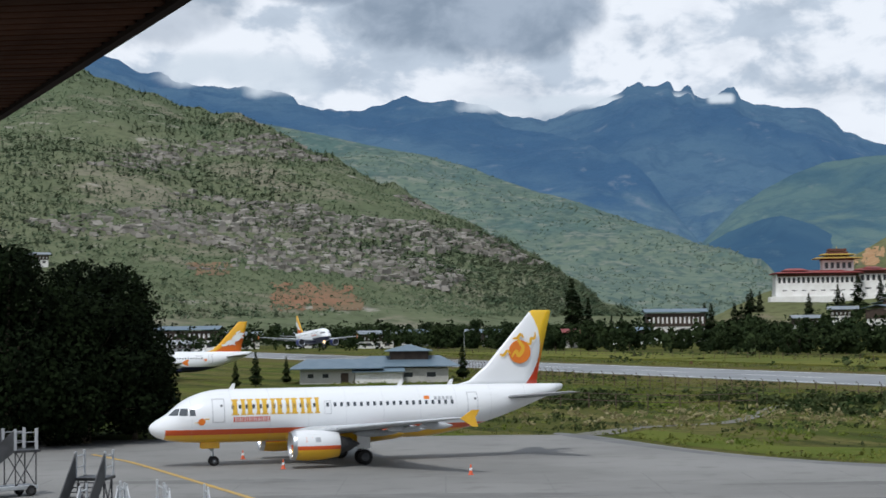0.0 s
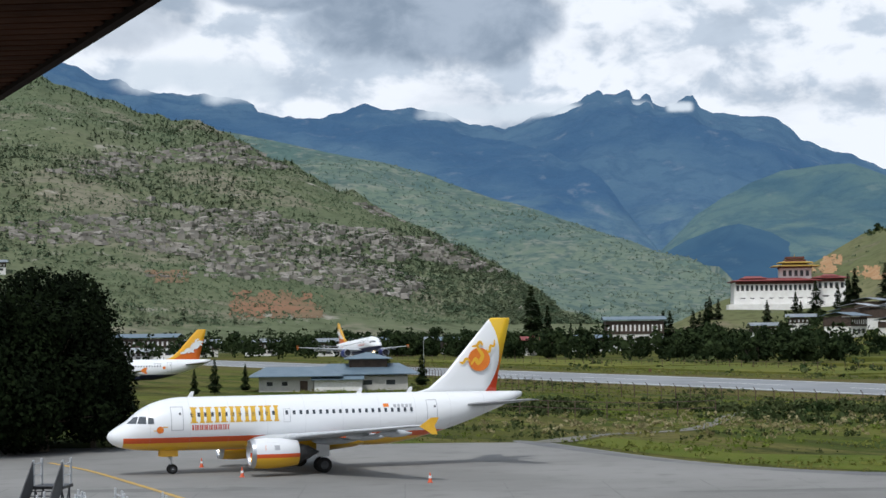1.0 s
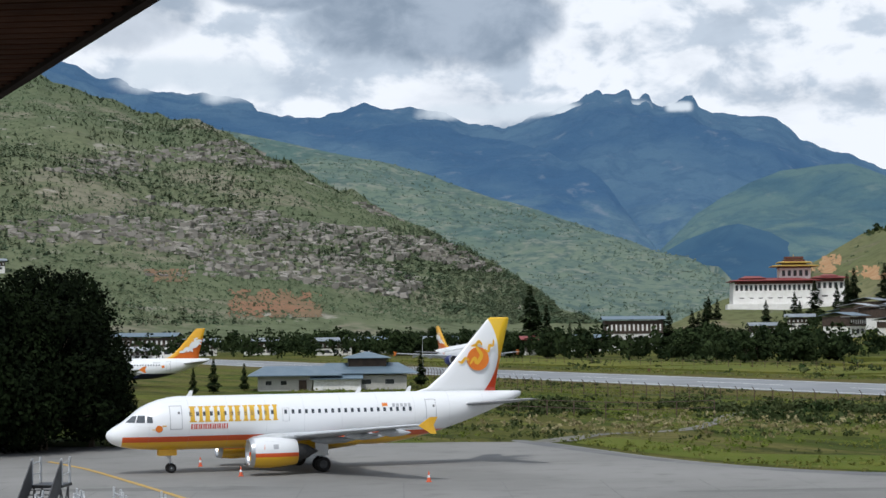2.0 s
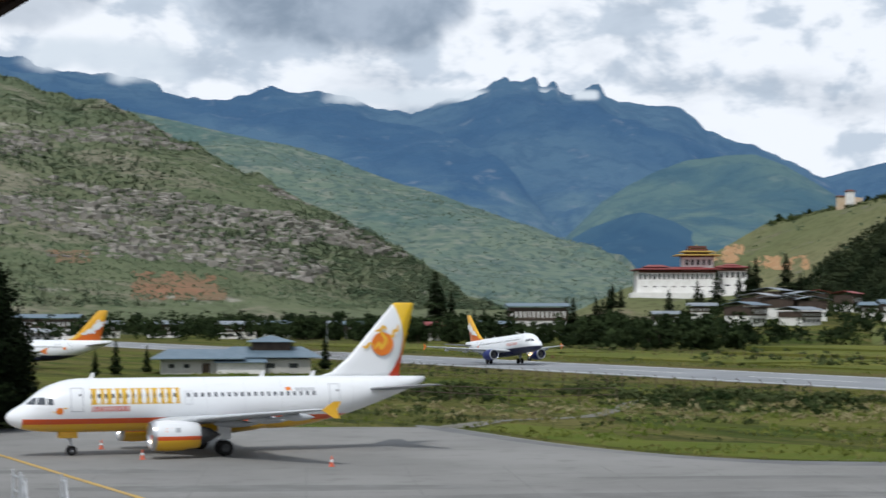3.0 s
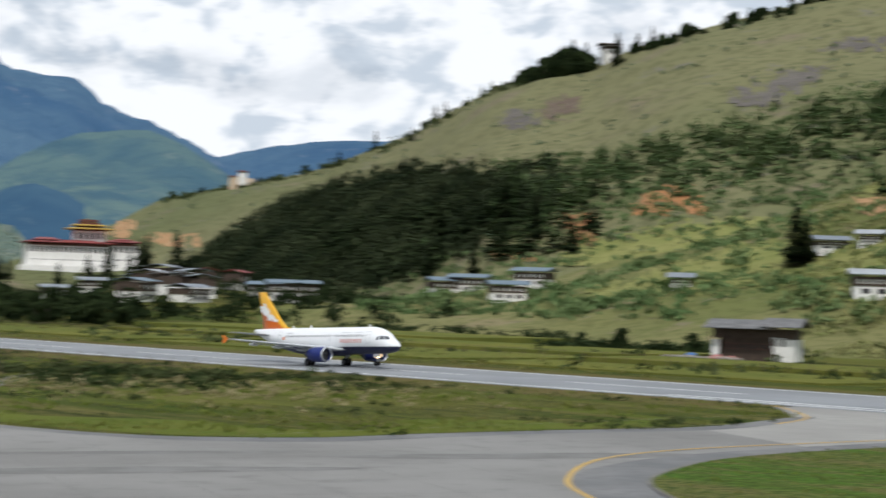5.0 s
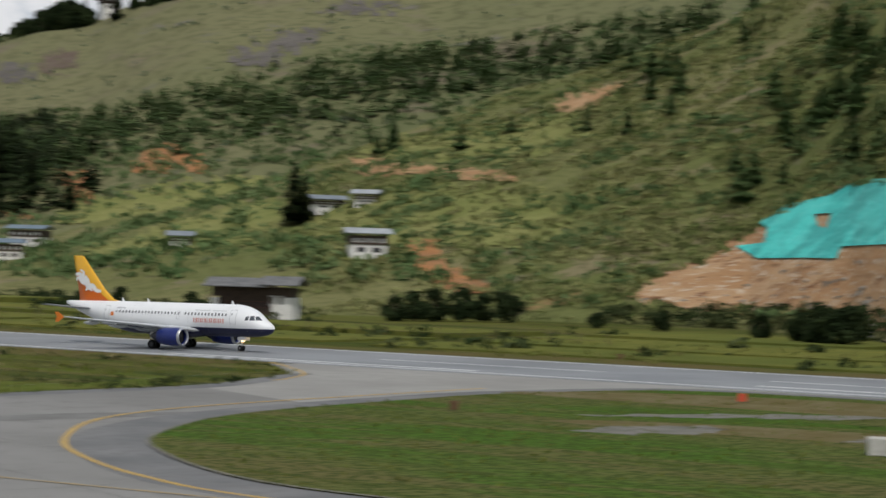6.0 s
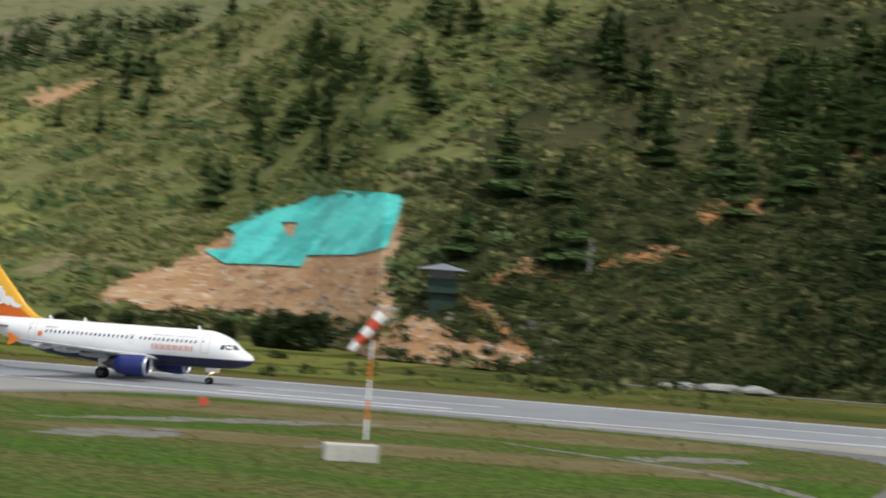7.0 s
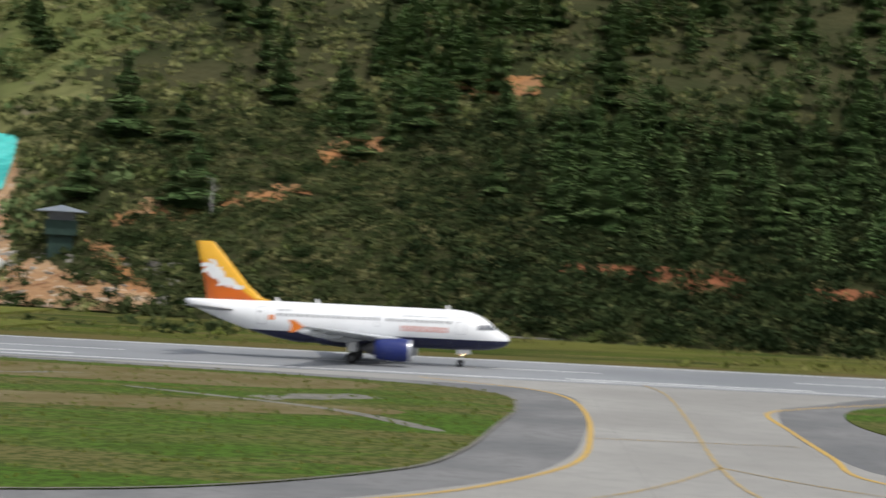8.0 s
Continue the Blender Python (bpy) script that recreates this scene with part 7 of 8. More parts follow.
def build_farm_shed():
    """The farmhouse by the field: white walls, a deep dark upper floor and a patched roof."""
    p = Vector((*strip(229, 322), 0))
    ob = thing("farmhouse", facing(p, -12) @ Matrix.Diagonal((0.80, 0.9, 0.92, 1)), "old farmhouse with white walls and a patched grey roof", "house")
    bm = bmesh.new()
    for x0, x1, z1 in ((-10.5, -8.6, 4.6), (5.5, 11.0, 5.0)):
        box(bm, x0, x1, -4.5, 4.5, -0.5, z1)
    part("wall", bm, M["whitewash"], ob, "stained white wall")
    bm = bmesh.new()
    box(bm, -10.3, 10.8, -4.2, 4.2, 5.0, 7.2)
    box(bm, -8.5, 5.4, -3.6, 4.4, -0.5, 5.0)
    for k in range(6):
        tube(bm, (-7 + 2.1 * k, -4.2, 0), (-7 + 2.1 * k, -4.2, 6.4), 0.14, sides=6)
    part("gallery", bm, M["timber"], ob, "dark open timber gallery")
    window_row(ob, -8.0, 5.0, 7, 2.6, 4.0, -3.65, M["pane"], M["timber_red"])
    window_row(ob, 4.6, 9.0, 2, 3.2, 5.4, -4.5, M["timber"], M["whitewash"])
    for x0, x1, z in ((-12.2, 4.4, 7.2), (2.4, 13.0, 7.7)):
        bm = bmesh.new()
        gable_roof(bm, x0, x1, -7.2, 6.8, z, 1.9, 0.18)
        part("roof", bm, M["roof_old"], ob, "patched grey sheet roof")
    for x in (-11, -5, 1, 7, 11.5):
        bm = bmesh.new()
        tube(bm, (x, -5.5, 4.0 if x < 4 else 6), (x, -5.5, 7.6), 0.12, sides=6)
        part("roof_post", bm, M["timber"], ob)
    # yard clutter
    for x, y, s, mat, name, label in ((-15, -8, 1.3, "blue_tarp", "tarpaulin", "heap under a bright blue tarpaulin"), (-8, -9, 1.2, "red_cloth", "tarpaulin", "heap under a faded red cloth"), (-4, -9, 1.0, "red_cloth", "tarpaulin", "heap under a faded red cloth")):
        bm = bmesh.new()
        bmesh.ops.create_icosphere(bm, subdivisions=2, radius=1.0)
        for v in bm.verts:
            v.co = Vector((v.co.x * 1.7 * s, v.co.y * 1.1 * s, max(v.co.z, -0.25) * 0.9 * s + 0.22)) * (1 + 0.18 * noise.noise(v.co * 2.3 + Vector((x, y, 0))))
        q = ob.matrix_world @ Vector((x, y, 0))
        h = part(name, bm, M[mat], None, "", True)
        h.matrix_world = pose(q.x, q.y, 0.0, 0, 0, x * 20)
        tagged(h, label, "tarpaulin")
    bm = bmesh.new()
    rnd = random.Random(5)
    for k in range(70):
        a = -27 + 26 * k / 70
        r = 0.45 + 0.3 * rnd.random()
        m = Matrix.Translation((a, -10.5 + 0.6 * rnd.random(), 0.2 + 0.45 * rnd.random())) @ pose(0, 0, 0, rnd.random() * 90, 0, rnd.random() * 90)
        bmesh.ops.create_cube(bm, size=r, matrix=m)
    wl = part("rubble_wall", bm, M["stone"])
    wl.matrix_world = ob.matrix_world.copy()
    tagged(wl, "low rubble stone wall beside the field", kind="structure")


M["blue_tarp"] = material("blue_tarpaulin", mottled((0.03, 0.12, 0.38), (0.05, 0.17, 0.46), 1.0), 0.6)
M["red_cloth"] = material("faded_red_cloth", mottled((0.34, 0.13, 0.12), (0.42, 0.20, 0.18), 0.8), 0.8)


def build_village():
    L = "white farmhouse with a dark timber upper storey"
    houses = [  # angle, distance, width, depth, storeys, turn, roof, elevation or None for the valley floor
        (22.65, 640, 13, 9, 2, 20, "roof_blue", 0.25), (23.4, 655, 14, 9, 2, -15, "roof_blue", 0.55), (24.55, 640, 13, 9, 2, 10, "roof_blue", 0.0), (25.35, 690, 13, 10, 2, -20, "roof_blue", 0.45),
        (35.45, 560, 10, 7, 2, 8, "roof_white", 0.42), (34.2, 640, 10, 7, 1, 15, "roof_grey", 1.8), (35.4, 640, 7, 6, 1, -10, "roof_white", 2.0), (29.8, 520, 6, 5, 1, 0, "roof_grey", 0.55),
        (18.0, 860, 22, 12, 3, 8, "roof_blue", None), (17.2, 880, 14, 10, 2, -10, "roof_blue", None),
        (14.2, 850, 16, 14, 3, 12, "roof_grey", None), (14.75, 862, 15, 13, 3, 6, "roof_white", None), (15.2, 846, 14, 12, 3, 20, "roof_grey", None), (13.75, 872, 15, 13, 3, -8, "roof_white", None), (13.3, 805, 15, 12, 3, -16, "roof_blue", None), (15.0, 960, 20, 12, 3, 25, "roof_grey", None), (14.1, 990, 20, 12, 4, -8, "roof_grey", None), (15.4, 1010, 16, 10, 4, 14, "roof_red", None), (13.2, 950, 14, 9, 2, 5, "roof_blue", None), (16.3, 1010, 16, 10, 4, -5, "roof_red", None), (14.9, 810, 16, 11, 2, -22, "roof_grey", None),
        (7.0, 900, 27, 12, 5, 6, "roof_blue", None), (5.7, 860, 16, 10, 2, -10, "roof_blue", None), (3.4, 840, 16, 10, 2, 12, "roof_red", None), (8.9, 900, 14, 9, 2, -6, "roof_grey", None), (10.9, 930, 12, 8, 2, 10, "roof_grey", None), (12.0, 930, 12, 8, 2, 0, "roof_grey", None),
        (-8.5, 900, 20, 12, 3, 10, "roof_blue", None), (-7.6, 880, 22, 13, 3, -12, "roof_blue", None), (-8.0, 850, 12, 8, 1, 0, "roof_white", None), (-6.1, 930, 13, 9, 2, 8, "roof_grey", None), (-2.1, 900, 14, 9, 2, 15, "roof_grey", None), (0.4, 930, 13, 9, 2, -12, "roof_grey", None), (-0.9, 960, 12, 9, 2, 3, "roof_blue", None), (-4.3, 940, 14, 9, 2, -6, "roof_grey", None), (1.6, 900, 12, 8, 2, 8, "roof_blue", None), (2.4, 930, 12, 8, 2, -8, "roof_grey", None),
        (-12.3, 930, 16, 10, 2, 6, "roof_grey", 1.85), (-13.2, 800, 16, 10, 2, -4, "roof_blue", 0.9)]
    for az, d, w, dp, st, turn, roof, el in houses:
        if el is None:
            d = d * 0.91 if az < 5 else d
            p = outward(az, d, floor_at(az, d))
        else:
            p = on_hill(HILL_N if az > 17 else HILL_L, az, el)
        colour = {"roof_blue": "blue-grey", "roof_grey": "grey", "roof_white": "pale", "roof_red": "red"}[roof]
        build_house(facing(p, turn + (80 if 12.5 < az < 17 and el is None and w < 22 else 0)), w, dp, st, M[roof], f"{L} and a {colour} roof")


def build_landmarks():
    p = HILL_A.at(16.4, 0.97)
    ob = thing("ruined_tower", facing(p), "pale ruined stone tower on the grassy crest", "ruin")
    rnd = random.Random(3)
    for x0, x1, y0, y1, h in ((-14, -5, -6, 4, 10), (-5, 4, -5, 5, 15), (4, 12, -6, 5, 8), (12, 17, -4, 4, 5)):
        bm = bmesh.new()
        box(bm, x0, x1, y0, y1, -6, h)
        bmesh.ops.subdivide_edges(bm, edges=bm.edges, cuts=3, use_grid_fill=True)
        for v in bm.verts:
            if v.co.z > h - 1:
                v.co.z += (rnd.random() - 0.7) * 3.0
        part("wall", bm, M["ruin" if h < 15 else "whitewash"], ob, "broken pale masonry wall")
    bm = bmesh.new()
    hip_roof(bm, -6, 5, -6, 6, 14.6, 2.2, 0.5, 0.3)
    part("roof", bm, M["timber_red"], ob, "dark red-brown hipped roof")
    bm = bmesh.new()
    hip_roof(bm, -15, -5.2, -7, 5, 9.4, 1.6, 0.5, 0.3)
    part("roof", bm, M["timber_red"], ob, "dark red-brown hipped roof")
    p = HILL_A.at(27.5, 0.985)
    ob = thing("hill_tower", facing(p, 20), "white hilltop tower with a flat dark roof", "tower")
    bm = bmesh.new()
    box(bm, -7.5, 7.5, -6, 6, -6, 11.5)
    part("wall", bm, M["whitewash"], ob)
    bm = bmesh.new()
    box(bm, -7.8, 7.8, -6.3, 6.3, 8.5, 11.0)
    part("timber_band", bm, M["timber"], ob)
    window_row(ob, -6, 6, 3, 4.5, 7.5, -6, M["pane"])
    bm = bmesh.new()
    gable_roof(bm, -10, 10, -9, 9, 12.0, 1.8, 0.3)
    part("roof", bm, M["timber"], ob, "dark low roof")


build_fortress()
build_low_building()
build_watchtower()
build_farm_shed()
build_village()
build_landmarks()

# ---- airfield ----
M.update({
    "soffit": material("brown_soffit_board", varied((0.048, 0.020, 0.011), (0.085, 0.038, 0.020), 1.5, 1.1), 0.9, bump=0.3, bump_scale=8),
    "fascia": material("dark_fascia_board", mottled((0.030, 0.022, 0.018), (0.045, 0.032, 0.025), 2.0), 0.9),
    "rust": material("rusty_iron", mottled((0.07, 0.045, 0.035), (0.10, 0.06, 0.045), 3.0), 0.8),
    "cone": material("cone_plastic", mottled((0.70, 0.13, 0.05), (0.62, 0.10, 0.04), 2.0), 0.6),
    "sign_red": material("red_marker_paint", mottled((0.60, 0.07, 0.03), (0.52, 0.06, 0.03), 1.0), 0.6),
    "sign_dark": material("brown_marker_board", mottled((0.10, 0.05, 0.025), (0.14, 0.07, 0.03), 1.0), 0.7),
    "steel": material("galvanised_steel", mottled((0.48, 0.50, 0.51), (0.38, 0.39, 0.40), 2.0), 0.5, metal=0.3),
    "blue_paint": material("blue_vehicle_paint", mottled((0.02, 0.08, 0.34), (0.03, 0.11, 0.40), 1.0), 0.35, coat=0.4),
    "pale_gravel": material("pale_gravel", mottled((0.30, 0.29, 0.27), (0.38, 0.37, 0.34), 0.8, (0.22, 0.21, 0.19)), 0.95),
    "gravel": material("grey_gravel", mottled((0.16, 0.155, 0.14), (0.21, 0.20, 0.18), 0.5, (0.10, 0.11, 0.06)), 0.95),
    "dry_grass": material("dry_grass", mottled((0.13, 0.105, 0.045), (0.165, 0.14, 0.075), 0.2, (0.08, 0.075, 0.025)), 0.95),
})


def build_terrace_roof():
    """The eave of the terminal's roof over the terrace: soffit boards behind a dark fascia."""
    z = EYE.z + 1.2
    a, b = Vector((-0.95, 6.90, z)), Vector((-2.46, 10.55, z))
    d = (b - a).normalized()
    side = Vector((-d.y, d.x, 0))
    p0, p1 = a - d * 22, b + d * 9
    roof = thing("eave", pose(0, 0, 0), "dark brown boarded roof eave over the terrace", "roof")
    tagged(roof, kind="structure")
    L = (p1 - p0).length
    n, wd = 46, 0.115
    # boards run across the eave
    me = None
    step = 0.135
    along = Vector((math.cos(radians(172)), math.sin(radians(172)), 0))
    cross = Vector((-along.y, along.x, 0))
    k = 0
    rows = int(L * abs(d.dot(cross)) / step)
    for i in range(rows):
        s = p0 + d * (i * step / abs(d.dot(cross)))
        if not (-1.0 < (s - a).dot(d) < 13):
            continue
        if me is None:
            bm = bmesh.new()
            box(bm, 0.0, 7.0, -wd / 2, wd / 2, 0, 0.022, 0.004)
            ob = part("soffit_board", bm, M["soffit"], roof)
            me = ob.data
        else:
            ob = new("soffit_board", me)
            ob.parent = roof
        q = s + side * 0.04
        sign = 1 if along.dot(side) > 0 else -1
        ob.matrix_basis = Matrix.Translation(q) @ pose(0, 0, 0, 0, 0, math.degrees(math.atan2(along.y * sign, along.x * sign)))
    for off, w, h, z0 in ((0.0, 0.045, 0.14, -0.02),):
        bm = bmesh.new()
        box(bm, 0, L, 0, w, 0, h)
        f = part("fascia", bm, M["fascia"], roof)
        f.matrix_basis = Matrix.Translation(p0 + side * off + Vector((0, 0, z0))) @ pose(0, 0, 0, 0, 0, math.degrees(math.atan2(d.y, d.x)))
    bm = bmesh.new()
    box(bm, 0, L, 0.02, 16, 0.03, 0.25)
    f = part("roof_deck", bm, M["roof_grey"], roof)
    f.matrix_basis = Matrix.Translation(p0) @ pose(0, 0, 0, 0, 0, math.degrees(math.atan2(d.y, d.x)))


def build_terminal():
    """The terrace on which the camera stands, with its parapet, below and behind the view."""
    ob = thing("terminal", pose(0, 0, 0), "pale plastered terminal block with an open viewing terrace", "building")
    tagged(ob, kind="structure")
    bm = bmesh.new()
    box(bm, -26, 12, -14, 1.2, 0, 9.2)
    part("wall", bm, M["plaster"], ob)
    bm = bmesh.new()
    box(bm, -26, 12, 1.0, 1.25, 9.2, 10.1, 0.02)
    part("parapet", bm, M["plaster"], ob)
    bm = bmesh.new()
    for x in (-22, -14, -8):
        box(bm, x, x + 0.35, 0.4, 0.75, 9.2, EYE.z + 1.24)
    part("post", bm, M["timber"], ob)


def build_markings():
    runway_line = [strip(1100, 180.2), strip(-500, 180.2)]
    ribbon("edge_line", runway_line, 0.9, 0.022, M["white_line"])
    ribbon("edge_line", [strip(1100, 211.2), strip(-500, 211.2)], 0.9, 0.022, M["white_line"])
    k = 0
    for s in range(-460, 900, 50):
        ribbon("centre_line", [strip(s, 195.4), strip(s + 30, 195.4)], 0.7, 0.022, M["white_line"])
    for s0, s1, l in ((-30, -6, 183.0), (100, 143, 183.2), (43, 68, 185.2)):
        ribbon("touchdown_mark", [strip(s0, l), strip(s1, l)], 1.1, 0.022, M["white_line"])
    for pts, w in (
            ([(116, 181), (112, 170.5), (106.3, 159.8), (98, 152.2)], 0.4),
            ([(112, 137.5), (92, 131.5), (77, 126.7), (67, 121.9), (59.1, 115), (51.6, 103.3), (48.4, 93.9), (47, 85.1), (47.5, 76), (53.5, 59), (66, 43), (77.5, 37.2), (87.4, 35.7), (99.5, 36.5), (115.2, 41.5), (132.8, 48.3), (147.1, 55.3), (154, 62), (158, 74)], 0.4),
            ([(172, 30), (167.2, 33.3), (154.5, 37.3), (146.1, 37.9), (132.1, 32.6), (114.7, 25.6), (102.8, 20.4), (98, 8), (102, -20)], 0.4),
            ([(170, 56), (158.7, 50.2), (131, 39.6), (102.8, 29.2), (88, 22), (70, 8)], 0.3),
            ([(113.6, 40.6), (119.9, 28.9)], 0.22), ([(102.8, 29.2), (84, 30), (60, 40)], 0.25), ([(102.8, 29.2), (96, 18), (94, 0)], 0.25),
            ([(-30, 160), (-27.1, 154.4), (-23.6, 146.8), (-12.9, 119.9), (-4, 98)], 0.45),
            ([(40, 88), (52, 62), (60, 40)], 0.35)):
        ribbon("guide_line", curve_through(pts, False, 6), w, 0.026, M["yellow_line" if w >= 0.4 else "yellow_faded"])
    for k in range(-14, 16):
        ribbon("bay_joint", [strip(7.5 * k, 60), strip(7.5 * k, 177)], 0.06, 0.0085, M["joint"])
    # concrete bay joints of the apron
    for i in range(-14, 24):
        ribbon("bay_joint", [(i * 7.0, 40), (i * 7.0 + 0.01, 134)], 0.07, 0.006, M["stain"])
    for j in range(6, 19):
        ribbon("bay_joint", [(-110, j * 7.5), (44 if j < 18 else 20, j * 7.5 + 0.01)], 0.07, 0.006, M["stain"])
    for n, (cx, cy, rx, ry) in enumerate(((-3, 118, 14, 2.2), (24, 112, 18, 2.0), (-16, 131, 9, 1.6), (58, 120, 16, 2.2), (30, 124, 12, 1.2))):
        pts = [(cx + rx * math.cos(6.2832 * k / 18) * (1 + 0.25 * noise.noise(Vector((n, k * 0.9, 0)))), cy + ry * math.sin(6.2832 * k / 18) * (1 + 0.3 * noise.noise(Vector((n + 9, k * 0.9, 0))))) for k in range(18)]
        sheet("tyre_stain", pts, 0.008 + 0.0004 * n, M["stain"], "worn darker streak on the concrete")


M["yellow_faded"] = material("faded_yellow_paint", mottled((0.40, 0.28, 0.10), (0.30, 0.25, 0.16), 0.5, (0.25, 0.235, 0.20)), 0.8)
M["joint"] = material("filled_joint", mottled((0.25, 0.245, 0.23), (0.29, 0.285, 0.27), 0.3), 0.9)
M["stain"] = material("worn_concrete", mottled((0.17, 0.168, 0.16), (0.215, 0.212, 0.205), 0.3, (0.15, 0.15, 0.14)), 0.85)


def build_fences():
    posts = curve_through([(-2, 480), (3.2, 440), (12, 380), (21.4, 331), (34, 295.6), (48.9, 260), (57.5, 245), (66, 232)], False, 12)
    fence = thing("boundary_fence", pose(0, 0, 0), "rusty iron boundary fence with angled post tops and wire", "fence")
    bm = bmesh.new()
    tube(bm, (0, 0, 0), (0, 0, 2.0), 0.06, sides=6)
    tube(bm, (0, 0, 2.0), (-0.35, -0.2, 2.45), 0.05, sides=6)
    me = None
    dist, last, spots = 0.0, posts[0], [posts[0]]
    for p in posts[1:]:
        while (p - last).length > 4.2:
            last = last + (p - last).normalized() * 4.2
            spots.append(last)
    for p in spots:
        if me is None:
            ob = part("post", bm, M["rust"], fence)
            me = ob.data
        else:
            ob = new("post", me)
            ob.parent = fence
        ob.matrix_basis = pose(p.x, p.y, 0)
    for z in (0.6, 1.2, 1.85):
        bm = bmesh.new()
        for p, q in zip(spots, spots[1:]):
            tube(bm, (p.x, p.y, z), (q.x, q.y, z), 0.018, sides=4, caps=False)
        part("wire", bm, M["rust"], fence)
    # pipe rail by the culvert
    rail = thing("pipe_rail", pose(0, 0, 0), "dark iron pipe railing beside the culvert", "railing")
    line = [(6, 247), (10, 243.5), (14.7, 239), (18, 235), (21, 231), (24.5, 227), (28, 224), (33, 226.5), (38, 229)]
    for i, (x, y) in enumerate(line):
        bm = bmesh.new()
        tube(bm, (x, y, -0.1), (x, y, 1.9), 0.07, sides=6)
        part("post", bm, M["rust"], rail)
        if i:
            for z in (1.0, 1.85):
                bm = bmesh.new()
                tube(bm, (*line[i - 1], z), (x, y, z), 0.045, sides=6)
                part("rail", bm, M["rust"], rail)
    # field fence beyond the runway
    field = thing("field_fence", pose(0, 0, 0), "thin dark wire fence along the field", "fence")
    me = None
    for k in range(110):
        p = strip(120 + 5.2 * k, 262 + 6 * math.sin(k * 0.05))
        if me is None:
            bm = bmesh.new()
            tube(bm, (0, 0, -0.1), (0, 0, 2.1), 0.07, sides=5)
            ob = part("post", bm, M["rust"], field)
            me = ob.data
        else:
            ob = new("post", me)
            ob.parent = field
        ob.matrix_basis = pose(p[0], p[1], 0)
    for z in (1.0, 1.9):
        bm = bmesh.new()
        for k in range(109):
            a, b = strip(120 + 5.2 * k, 262 + 6 * math.sin(k * 0.05)), strip(125.2 + 5.2 * k, 262 + 6 * math.sin((k + 1) * 0.05))
            tube(bm, (*a, z), (*b, z), 0.02, sides=4, caps=False)
        part("wire", bm, M["rust"], field)


